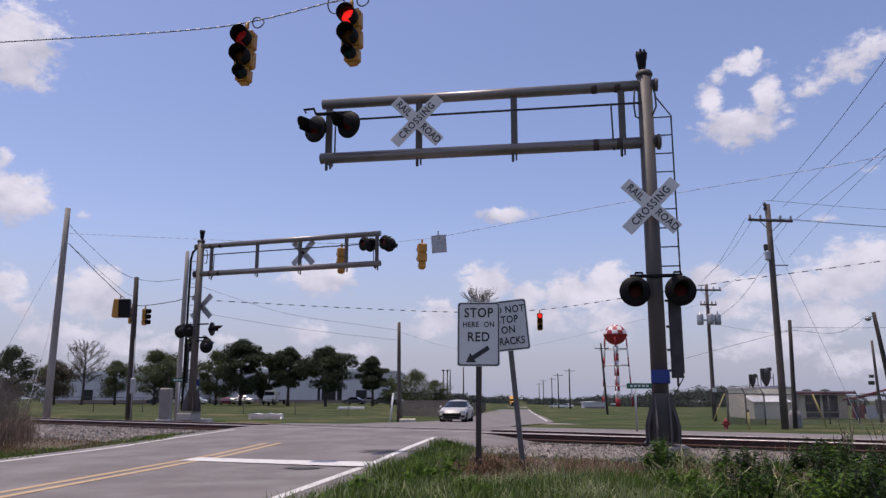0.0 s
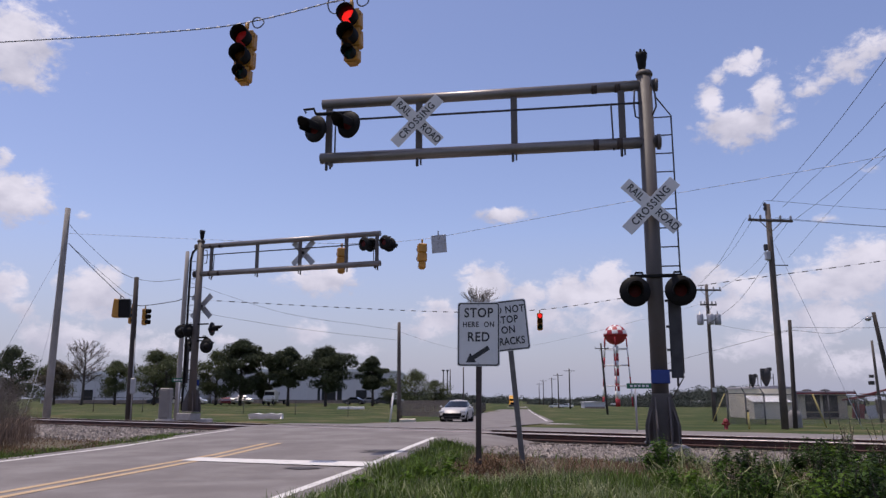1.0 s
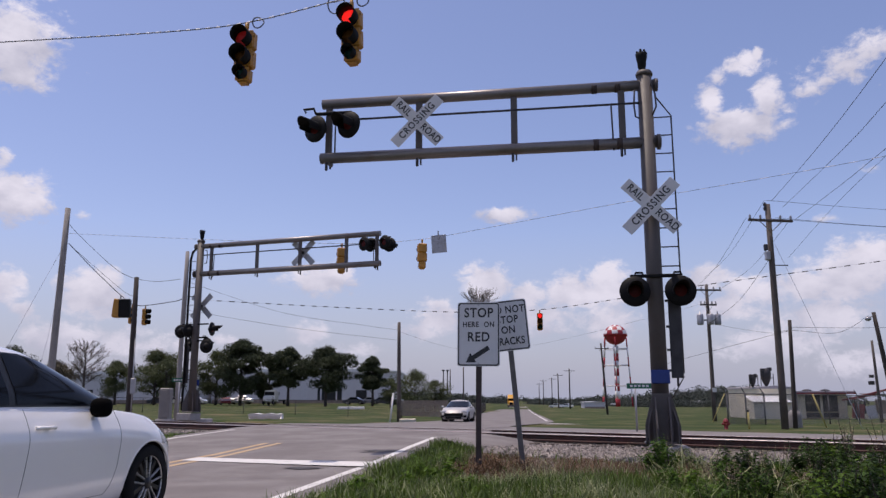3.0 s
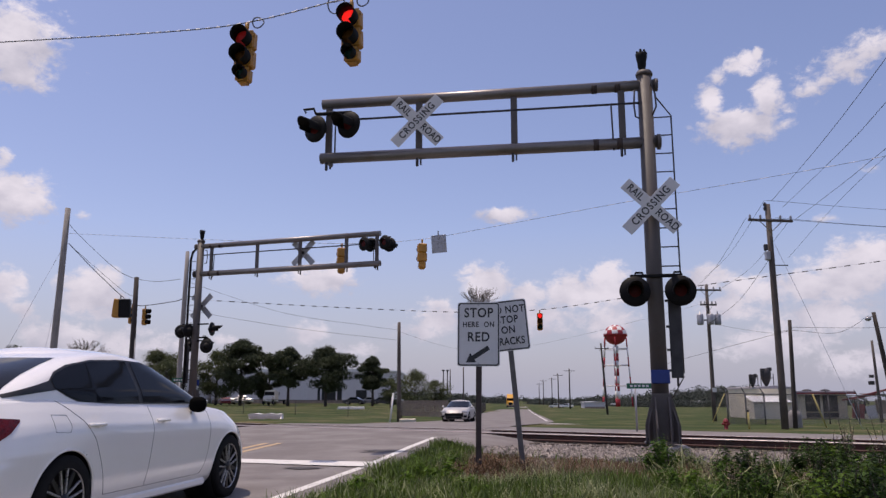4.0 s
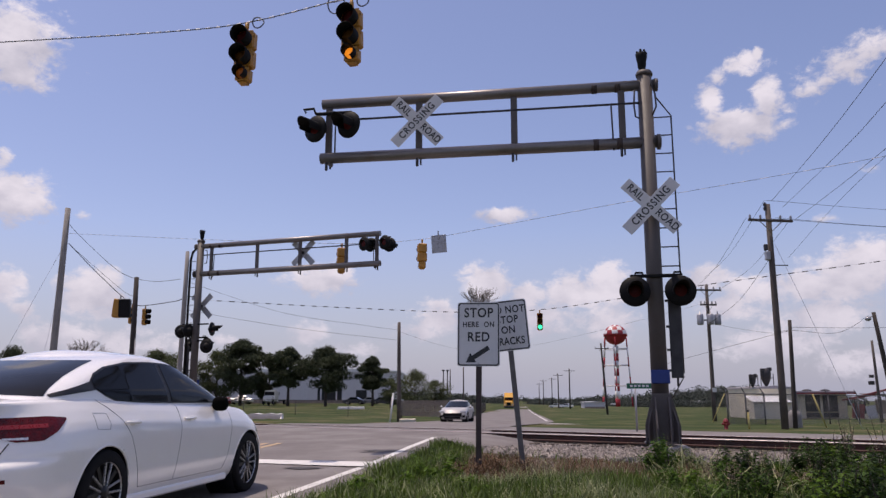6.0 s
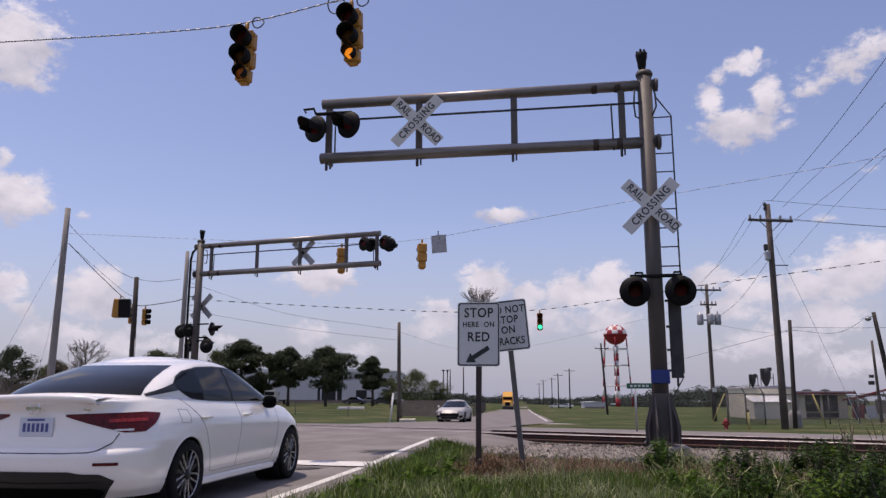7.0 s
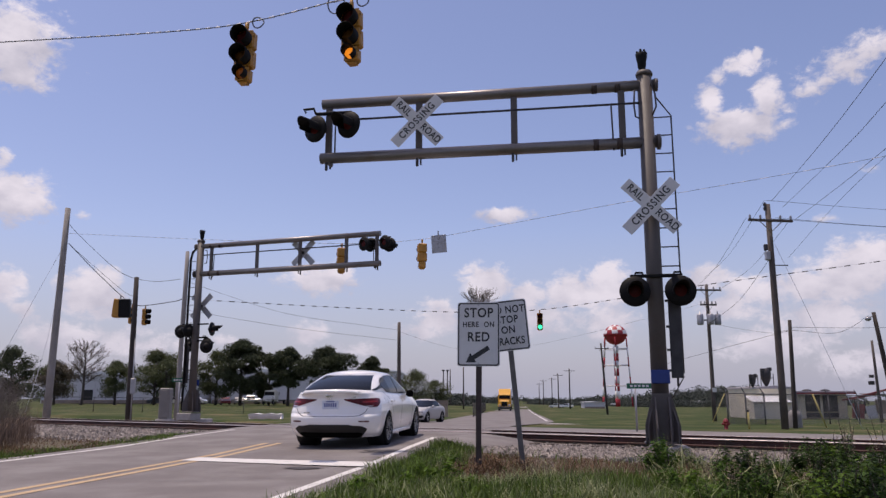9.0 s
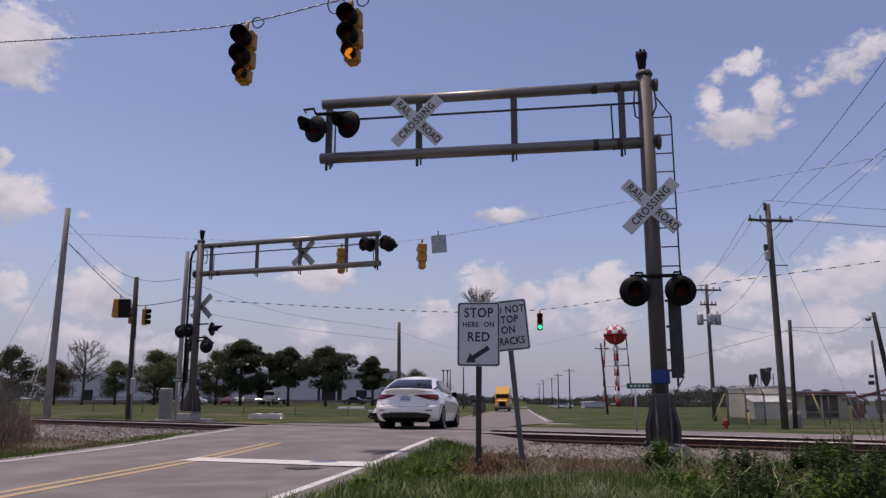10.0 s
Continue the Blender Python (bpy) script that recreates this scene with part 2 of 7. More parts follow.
# pale cable tone, brightened so that lashing reads as glinting
M["wire_light"] = material("pale_lashed_cable", (0.6, 0.62, 0.68), 0.5, vary=0.1, scale=5, bump=0)
M["signal_yellow"] = material("yellow_signal_housing", (0.46, 0.215, 0.03), 0.5, vary=0.2, scale=5, fine_scale=40, second=(0.32, 0.17, 0.03), blend=(.5, .75), bump=.1)
M["steel_grey"] = material("grey_galvanised_steel", (0.34, 0.34, 0.36), 0.45, metal=0.5, vary=0.15, scale=4, bump=.08)


# ---- mesh building ----
class Geo:
    """Gathers vertices and faces for one mesh."""

    def __init__(self):
        self.v, self.f, self.s = [], [], []

    def add(self, verts, faces, smooth=False):
        k = len(self.v)
        self.v.extend(verts)
        for f in faces:
            self.f.append(tuple(i + k for i in f))
            self.s.append(smooth)
        return self

    def box(self, c, size, m=None, bevel=0.0):
        """A box with chamfered edges; m turns it about its centre."""
        h = [abs(a) / 2 for a in size]
        b = min(bevel, *[a * 0.45 for a in h])
        verts, faces = [], []
        if b <= 0:
            verts = [Vector((sx * h[0], sy * h[1], sz * h[2])) for sx in (-1, 1) for sy in (-1, 1) for sz in (-1, 1)]
            faces = [(0, 1, 3, 2), (4, 6, 7, 5), (0, 4, 5, 1), (2, 3, 7, 6), (0, 2, 6, 4), (1, 5, 7, 3)]
        else:
            at = {}
            for sx in (-1, 1):
                for sy in (-1, 1):
                    for sz in (-1, 1):
                        for a in range(3):
                            p = [sx * h[0], sy * h[1], sz * h[2]]
                            for o in range(3):
                                if o != a:
                                    p[o] -= (sx, sy, sz)[o] * b
                            at[(sx, sy, sz, a)] = len(verts)
                            verts.append(Vector(p))
            for a in range(3):
                o1, o2 = [(1, 2), (2, 0), (0, 1)][a]
                for sg in (-1, 1):
                    ring = []
                    for u, w in ((-1, -1), (1, -1), (1, 1), (-1, 1)):
                        k = [0, 0, 0]
                        k[a], k[o1], k[o2] = sg, u, w
                        ring.append(at[(*k, a)])
                    faces.append(tuple(ring if sg > 0 else ring[::-1]))
                for u in (-1, 1):
                    for w in (-1, 1):
                        k0, k1 = [0, 0, 0], [0, 0, 0]
                        k0[a], k1[a] = -1, 1
                        k0[o1] = k1[o1] = u
                        k0[o2] = k1[o2] = w
                        ring = (at[(*k0, o1)], at[(*k1, o1)], at[(*k1, o2)], at[(*k0, o2)])
                        faces.append(ring if u * w > 0 else ring[::-1])
            for sx in (-1, 1):
                for sy in (-1, 1):
                    for sz in (-1, 1):
                        ring = tuple(at[(sx, sy, sz, a)] for a in range(3))
                        faces.append(ring if sx * sy * sz > 0 else ring[::-1])
        c = Vector(c)
        return self.add([c + (m @ p if m else p) for p in verts], faces)

    def tube(self, pts, radii, seg=12, cap=True, smooth=True):
        """A round bar through pts."""
        pts = [Vector(p) for p in pts]
        if isinstance(radii, (int, float)):
            radii = [radii] * len(pts)
        verts, faces = [], []
        side = None
        for i, p in enumerate(pts):
            way = (pts[min(i + 1, len(pts) - 1)] - pts[max(i - 1, 0)]).normalized()
            if side is None:
                side = way.orthogonal().normalized()
            side = (side - way * side.dot(way)).normalized()
            up = way.cross(side)
            for k in range(seg):
                a = 2 * math.pi * k / seg
                verts.append(p + (side * math.cos(a) + up * math.sin(a)) * radii[i])
        for i in range(len(pts) - 1):
            for k in range(seg):
                a, b = i * seg + k, i * seg + (k + 1) % seg
                faces.append((a, b, b + seg, a + seg))
        self.add(verts, faces, smooth)
        if cap:
            n = len(self.v) - len(verts)
            self.f.append(tuple(n + k for k in range(seg))[::-1])
            self.f.append(tuple(n + (len(pts) - 1) * seg + k for k in range(seg)))
            self.s.extend((False, False))
        return self

    def lathe(self, profile, origin, axis, seg=24, smooth=True):
        """Turns (radius, distance) pairs about an axis."""
        axis = Vector(axis).normalized()
        side = axis.orthogonal().normalized()
        up = axis.cross(side)
        o = Vector(origin)
        verts, faces = [], []
        for r, d in profile:
            for k in range(seg):
                a = 2 * math.pi * k / seg
                verts.append(o + axis * d + (side * math.cos(a) + up * math.sin(a)) * max(r, 1e-4))
        for i in range(len(profile) - 1):
            for k in range(seg):
                a, b = i * seg + k, i * seg + (k + 1) % seg
                faces.append((a, b, b + seg, a + seg))
        return self.add(verts, faces, smooth)

    def prism(self, outline, thick, m):
        """A flat plate: outline in x, z; thickness along y, moved by m."""
        n = len(outline)
        verts = [m @ Vector((x, -thick / 2, z)) for x, z in outline] + [m @ Vector((x, thick / 2, z)) for x, z in outline]
        faces = [tuple(range(n)), tuple(range(2 * n - 1, n - 1, -1))]
        faces += [(i, i + n, (i + 1) % n + n, (i + 1) % n) for i in range(n)]
        return self.add(verts, faces)

    def grid(self, rows, smooth=True):
        """A sheet through rows of points."""
        n = len(rows[0])
        verts = [p for r in rows for p in r]
        faces = [(i * n + k, i * n + k + 1, (i + 1) * n + k + 1, (i + 1) * n + k) for i in range(len(rows) - 1) for k in range(n - 1)]
        return self.add(verts, faces, smooth)

    def mesh(self, name, mat):
        me = bpy.data.meshes.new(name)
        me.from_pydata([tuple(p) for p in self.v], [], self.f)
        me.polygons.foreach_set("use_smooth", self.s)
        me.materials.append(mat)
        me.update()
        return me


def part(name, geo, mat, parent=None, label="", m=None):
    ob = new(name, geo.mesh(name, M[mat] if isinstance(mat, str) else mat))
    if parent is not None:
        ob.parent = parent
    if m is not None:
        ob.matrix_basis = m
    if label:
        tagged(ob, label)
    return ob


def thing(name, m, label, category, group="", kind=""):
    ob = new(name)
    ob.empty_display_size = 0.2
    ob.matrix_basis = m
    return tagged(ob, label, category, group, kind)


def lettering(name, text, size, parent, mat, m, bold=0.012, squeeze=1.0, spacing=1.0):
    """Raised letters, centred on m, that read along its x in its xz plane, seen from -y."""
    cu = bpy.data.curves.new("letters", "FONT")
    cu.body, cu.size, cu.align_x, cu.align_y, cu.extrude, cu.offset = text, size, "CENTER", "CENTER", 0.0012, bold * size
    cu.space_character = spacing
    cu.resolution_u = 4
    ob = new("letters", cu)
    me = bpy.data.meshes.new_from_object(ob.evaluated_get(bpy.context.evaluated_depsgraph_get()))
    bpy.data.objects.remove(ob)
    # every letter becomes a piece of its own
    root = list(range(len(me.vertices)))

    def find(a):
        while root[a] != a:
            root[a] = root[root[a]]
            a = root[a]
        return a
    for e in me.edges:
        root[find(e.vertices[0])] = find(e.vertices[1])
    groups = {}
    for f in me.polygons:
        groups.setdefault(find(f.vertices[0]), []).append(tuple(f.vertices))
    for faces in groups.values():
        ids = {v: n for n, v in enumerate(dict.fromkeys(v for f in faces for v in f))}
        one = bpy.data.meshes.new(name)
        one.from_pydata([me.vertices[v].co[:] for v in ids], [], [[ids[v] for v in f] for f in faces])
        one.materials.append(M[mat])
        o = new(name, one)
        o.parent = parent
        o.matrix_basis = m @ Matrix.Rotation(radians(90), 4, "X") @ Matrix.Diagonal((squeeze, 1, 1, 1))
    bpy.data.meshes.remove(me)


# ---- ground ----
def terrain(x, y):
    """Height of the open ground beside the roads."""
    q, lat = q_of(x, y), RE.x * x + RE.y * y
    z = level(q) * (lerp(lat, [-34, -12], [.25, 1.0]) if q > 5 else 1.0) - 0.05
    z -= lerp(q, [-9.5, -5.5, -2.5, 2], [0, .10, .17, .17]) * lerp(abs(lat + 6.1), [3.5, 4.7], [0, 1]) * (1.0 if q < 2 else 0.0)
    if abs(q) < 60 and abs(x) < 70:
        z += 0.05 * noise.noise((x * 0.35, y * 0.35, 0))
    return z


def build_ground():
    qs = [-400, -150, -80, -50, -35] + list(np.arange(-28, 14, 0.7)) + [15, 17, 20, 24, 29, 35, 42, 50, 62, 80, 105, 140, 190, 260, 360, 520, 800, 1400, 2600, 4500]
    rs = [-4500, -2500, -1200, -600, -320, -190, -120, -80, -60] + list(np.arange(-48, 33, 1.0)) + [36, 42, 50, 62, 80, 110, 160, 260, 500, 1100, 2500, 4500]
    g = Geo()
    rows = []
    for q in qs:
        row = []
        for r in rs:
            x, y = on_track(q, r)
            lat = RE.x * x + RE.y * y
            z = terrain(x, y)
            if q < 14 and -10.2 < lat < -2.2:
                z -= 0.10
            if -2.9 < q < 10.6:
                z -= 0.30
            row.append((x, y, z))
        rows.append(row)
    g.grid(rows)
    tagged(part("ground", g, "grass"), "green and straw-coloured grass field beside the railway", "ground", kind="structure")


build_ground()


def strip(name, path, lats, lift, mat, label, category, parent=None):
    """A paved band: path of (point, right-hand direction), lats across it."""
    g = Geo()
    g.grid([[(p.x + e.x * l, p.y + e.y * l, height(p.x + e.x * l, p.y + e.y * l) + fill(q_of(p.x, p.y)) + lift) for l in lats] for p, e in path])
    ob = part(name, g, mat, parent)
    if label:
        tagged(ob, label, category, kind="structure")
    return ob


BEND_AT = 44.0
turn_p = Vector((2.9, 44.4))
BD, BE = Vector((math.sin(BEND), math.cos(BEND))), Vector((math.cos(BEND), -math.sin(BEND)))


def road_path(s0, s1, step):
    out = []
    for s in np.arange(s0, s1 + 1e-6, step):
        if s <= BEND_AT - 10:
            out.append((RD * s + RE * -6.1, RE))
        elif s >= BEND_AT + 6:
            out.append((turn_p + BD * (s - BEND_AT), BE))
        else:
            k = (s - BEND_AT + 10) / 16
            k = k * k * (3 - 2 * k)
            a, b = RD * s + RE * -6.1, turn_p + BD * (s - BEND_AT)
            out.append((a.lerp(b, k), RE.lerp(BE, k).normalized()))
    return out


ROAD_PATH = road_path(-60, 52, 0.8) + road_path(54, 120, 3) + road_path(125, 900, 25)
road = strip("road", ROAD_PATH, [-3.45, -3.0, -1.5, 0, 1.5, 3.0, 3.45], 0.0, "asphalt", "worn grey asphalt two-lane road over the level crossing", "road")


def mark(name, path, lat, width, lift, mat):
    strip(name, path, [lat - width / 2, lat + width / 2], lift, mat, "", "", road)


mark("edge_line", road_path(-30, 17.2, 0.8), 3.06, 0.13, 0.005, "white_paint")
mark("edge_line", road_path(-30, 20.5, 0.8), -3.0, 0.13, 0.005, "white_paint")
mark("centre_line", road_path(-30, 16.2, 0.8), -0.145, 0.13, 0.005, "yellow_paint")
mark("centre_line", road_path(-30, 16.2, 0.8), 0.145, 0.13, 0.005, "yellow_paint")
mark("edge_line", road_path(50, 300, 2), 3.06, 0.14, 0.006, "white_paint")
mark("centre_line", road_path(140, 300, 2), 0.0, 0.08, 0.006, "yellow_paint")
g = Geo()
g.grid([[(*on_road(s + (l + 6.2) * -0.265, l), height(*on_road(s, l)) + 0.009) for l in np.linspace(-6.25, -3.02, 9)] for s in (12.02, 12.3, 12.62)])
part("stop_line", g, "white_paint", road)

def road_r(lat, q=0.7):
    """Where the line at lat along the road meets the line at q along the track."""
    s = (TRACK + q - lat * RE.dot(TN)) / RD.dot(TN)
    return (RD * s + RE * lat).dot(TT)


# frontage road beyond the track, parallel to it
g = Geo()
g.grid([[(*on_track(q, r), level(q) - 0.012 - lerp(r, [road_r(-9.7) - 5, road_r(-9.7) - 1], [.11, 0])) for q in [2.1, 3.2] + list(np.linspace(4.6, 12.2, 7))] for r in list(np.arange(-140, 141, 4))])
tagged(part("frontage_road", g, "asphalt"), "pale grey asphalt road running along the railway", "road", kind="structure")


# ---- track ----
def build_track():
    base = thing("railway_track", Matrix.Identity(4), "single railway track on stone ballast with rusty rails", "railway track", kind="structure")
    # ballast bed
    for name, far, lat in (("ballast_bed", -130, -9.75), ("ballast_bed", 130, -2.55)):
        g = Geo()
        prof = [(-5.8 if far < 0 else -3.9, -0.2), (-5.0 if far < 0 else -3.2, -0.06 if far < 0 else -.06), (-1.9, -0.07), (-0.9, -.075), (0.7, -.06), (2.4, -.075), (3.3, -0.12), (4.7, -0.25)]
        g.grid([[(*on_track(q, road_r(lat, q) + (far - road_r(lat, q)) * u), z + 0.03 * noise.noise((q * 1.5, u * 140, 3))) for q, z in prof] for u in np.linspace(0, 1, 120) ** 1.6])
        part(name, g, "ballast", base)
        g = Geo()
        fill_prof = [(.05, -.05), (.08, .09), (.35, .115), (.72, .12), (1.08, .115), (1.34, .09), (1.38, -.05)]
        g.grid([[(*on_track(q, road_r(lat, q) + (far - road_r(lat, q)) * u), z + 0.015 * noise.noise((q * 2.5, u * 140, 7))) for q, z in fill_prof] for u in np.linspace(0, 1, 120) ** 1.6])
        part("ballast_fill", g, "ballast", base)
    for q in (0.0, 1.435):
        g = Geo()
        prof = [(-.07, -.0), (-.07, .02), (-.012, .04), (-.012, .11), (-.036, .125), (-.036, .148), (.036, .148), (.036, .125), (.012, .11), (.012, .04), (.07, .02), (.07, 0)]
        g.grid([[(*on_track(q + a, r), 0.0 + z) for a, z in prof] for r in np.linspace(-200, 200, 101)], smooth=False)
        rail = part("rail", g, "rail_side", base)
        g = Geo()
        g.grid([[(*on_track(q + a, r), z) for a, z in ((-.0385, .1365 if q == 0 else .149), (-.0385, .147 if q == 0 else .150), (-.03, .1525), (.034, .1525))] for r in np.linspace(-200, 200, 101)])
        part("running_surface", g, "rail_top", rail, "polished steel running surface")
    tie = Geo().box((0, 0, 0), (0.23, 2.6, 0.17), bevel=0.01).mesh("tie", M["tie"])
    k = 0
    for r in np.arange(-40, 30, 0.54):
        if road_r(-9.7) < r < road_r(-2.6):
            continue
        ob = new("tie", tie)
        x, y = on_track(0.72, r)
        ob.parent = base
        ob.matrix_basis = pose(x, y, -0.115, 0, 0, math.degrees(math.atan2(TT.y, TT.x)) + random.uniform(-1, 1))
    return base


track = build_track()
# crossing timbers: flangeways in the asphalt beside the rails
for q in (0.075, 1.36):
    g = Geo()
    g.grid([[(*on_track(q + a, r), 0.141) for a in (-.03, .03)] for r in np.linspace(road_r(-9.5), road_r(-2.7), 10)])
    part("flangeway", g, "tar", track)


# bare earth between the verge and the ballast
for far, lat, q0, q1 in ((24, -2.3, -6.6, -3.3), (-60, -9.75, -7.6, -5.0)):
    g = Geo()
    g.grid([[(*on_track(q, road_r(lat, q) + (far - road_r(lat, q)) * u), terrain(*on_track(q, road_r(lat, q) + (far - road_r(lat, q)) * u)) + .045 - .3 * max(0, q - q1 + .6) - .3 * max(0, q0 + .5 - q)) for q in np.linspace(q0, q1, 14)] for u in np.linspace(0, 1, 70)])
    tagged(part("dirt_strip", g, "dirt"), "bare brown earth below the ballast", "ground", kind="structure")
# gravel apron at the far corner
g = Geo()
rows = []
for k in np.linspace(0, 1, 10):
    a, b = Vector((4.2 + 1.2 * k, 45.5 - 4.2 * k)), Vector((4.4 + 4.4 * k, 47.5 - 3.6 * k))
    rows.append([(p.x, p.y, terrain(p.x, p.y) + .025 - .02 * e) for e in (0, .33, .67, 1) for p in (a.lerp(b, e),)])
g.grid(rows)
tagged(part("gravel_apron", g, "concrete"), "pale gravel apron at the road's corner", "pavement", kind="structure")

# asphalt shoulder sloping off beside the rails
g = Geo()
g.grid([[(*on_track(q, road_r(-2.66, q) + w * k), height(*on_track(q, road_r(-2.66, q))) + .004 - .30 * k * k) for k in np.linspace(0, 1, 8)] for q, w in ((-2.6, .5), (-1.8, 1.3), (-1.0, 2.1), (-.16, 2.6))])
tagged(part("road_shoulder", g, "asphalt"), "asphalt shoulder sloping down beside the rails", "road", kind="structure")
# asphalt filling round the rails at the road's edge
g = Geo()
g.grid([[(*on_track(q, road_r(-2.66, q) + w), .138 - .02 * w * w) for w in (0, .2, .4, .55, .62)] for q in np.linspace(-.14, 2.3, 8)])
tagged(part("crossing_fill", g, "asphalt"), "asphalt filling between the rails at the road's edge", "road", kind="structure")
# tar-filled cracks
crack_rng = np.random.default_rng(12)
for s0, l0, ds, dl, w in ((9.2, -5.4, .25, 1.4, .012), (9.6, -4.6, .15, 1.2, .010), (10.3, -5.0, -.2, 1.6, .010), (10.9, -4.2, .1, 1.0, .012), (14.1, -8.3, .5, 2.2, .010), (8.6, -6.9, .9, -.5, .010), (15.2, -5.6, .1, 2.6, .014), (16.3, -7.9, -.1, 3.0, .012), (12.9, -5.3, 1.6, .3, .010)):
    mid = [(s0 + ds * k + crack_rng.normal() * .04, l0 + dl * k + crack_rng.normal() * .03) for k in np.linspace(0, 1, 12)]
    g = Geo()
    g.grid([[(*on_road(a + e * w, b), height(*on_road(a, b)) + .004) for e in (-.5, .5)] for a, b in mid])
    part("crack", g, "tar", road)
for s0, l0, w, h in ((13.9, -3.4, .36, .20), (13.6, -3.5, .24, .10), (10.98, -3.85, .30, .14), (7.4, -7.9, .5, .2)):
    # a ragged dark blot on the road
    rim = []
    for k in range(28):
        b = 2 * math.pi * k / 28
        ragged = 1 + .45 * noise.noise((math.cos(b) * 1.7 + s0, math.sin(b) * 1.7 + l0, 1)) + .12 * math.sin(9 * b + s0)
        rim.append(on_road(s0 + h * ragged * math.sin(b), l0 + w * ragged * math.cos(b)))
    top = [Vector((x, y, height(x, y) + (.0125 if s0 == 10.98 else .0035))) for x, y in rim]
    g = Geo().add([Vector((*on_road(s0, l0), height(*on_road(s0, l0)) + (.0125 if s0 == 10.98 else .0035)))] + top, [(0, k + 1, (k + 1) % 28 + 1) for k in range(28)])
    part("repair_patch", g, "patch", road)


# ---- crossing gantry ----
def flasher(parent, at, m, name="flasher", reach=.42, cut=.55):
    """A round black crossing lamp with its visor, facing -y of m."""
    g = Geo()
    g.lathe([(0.0, .03), (.10, .03), (.15, .015), (.262, .012), (.264, .0), (.262, -.012), (.14, -.016)], at, m @ Vector((0, -1, 0)), 32)
    f = part(name, g, "black", parent)
    g = Geo()
    g.lathe([(.14, .0), (.11, .08), (.06, .14), (0, .15)], at, m @ Vector((0, 1, 0)), 20)
    part("lamp_case", g, "black", f)
    g = Geo()
    g.lathe([(0.0, .045), (.06, .042), (.105, .03)], at, m @ Vector((0, -1, 0)), 24)
    part("lens", g, "red_lens", f, "dark red glass lens, unlit")
    g = Geo()
    n = 17
    o = Vector(at)
    rows = []
    for rad in (.128, .137):
        for d in ((.01, reach) if rad < .13 else (reach, .01)):
            row = []
            for k in range(n):
                a = radians(-30 + 240 * k / (n - 1))
                dd = d if d < .1 else d * (1 - cut + cut * max(0, math.sin(a)))
                row.append(o + m @ Vector((math.cos(a) * rad, -dd, math.sin(a) * rad)))
            rows.append(row)
    g.grid(rows)
    part("visor", g, "black", f)
    return f


def crossbuck(parent, at, m):
    c = Vector(at)
    cb = part("crossbuck", Geo().box(c + m @ Vector((0, .035, 0)), (.1, .06, .1), m.to_3x3() if len(m) == 4 else m), "dark_steel", parent)
    for tilt, dy, texts in ((45, -.008, (("CROSSING", 0.0, 1.05),)), (-45, .004, (("RAIL", -.36, .9), ("ROAD", .37, .9)))):
        turn = m.to_4x4() @ Matrix.Rotation(radians(-tilt), 4, "Y")
        blade = part("blade", Geo().box(c + m @ Vector((0, dy, 0)), (1.22, .008, .229), turn.to_3x3(), .003), "sign_white", cb, "white sheet-metal blade with black capitals")
        back = part("blade_back", Geo().box(c + m @ Vector((0, dy + .006, 0)), (1.20, .003, .21), turn.to_3x3()), "sign_back", cb)
        for text, off, sp in texts:
            at4 = Matrix.Translation(c + m @ Vector((0, dy - .0055, 0))) @ turn @ Matrix.Translation((off, 0, 0))
            lettering("letter", text, .19, cb, "ink", at4, .018, .86 if text == "CROSSING" else .85, 1.18 if text == "CROSSING" else 1.05)
    return cb


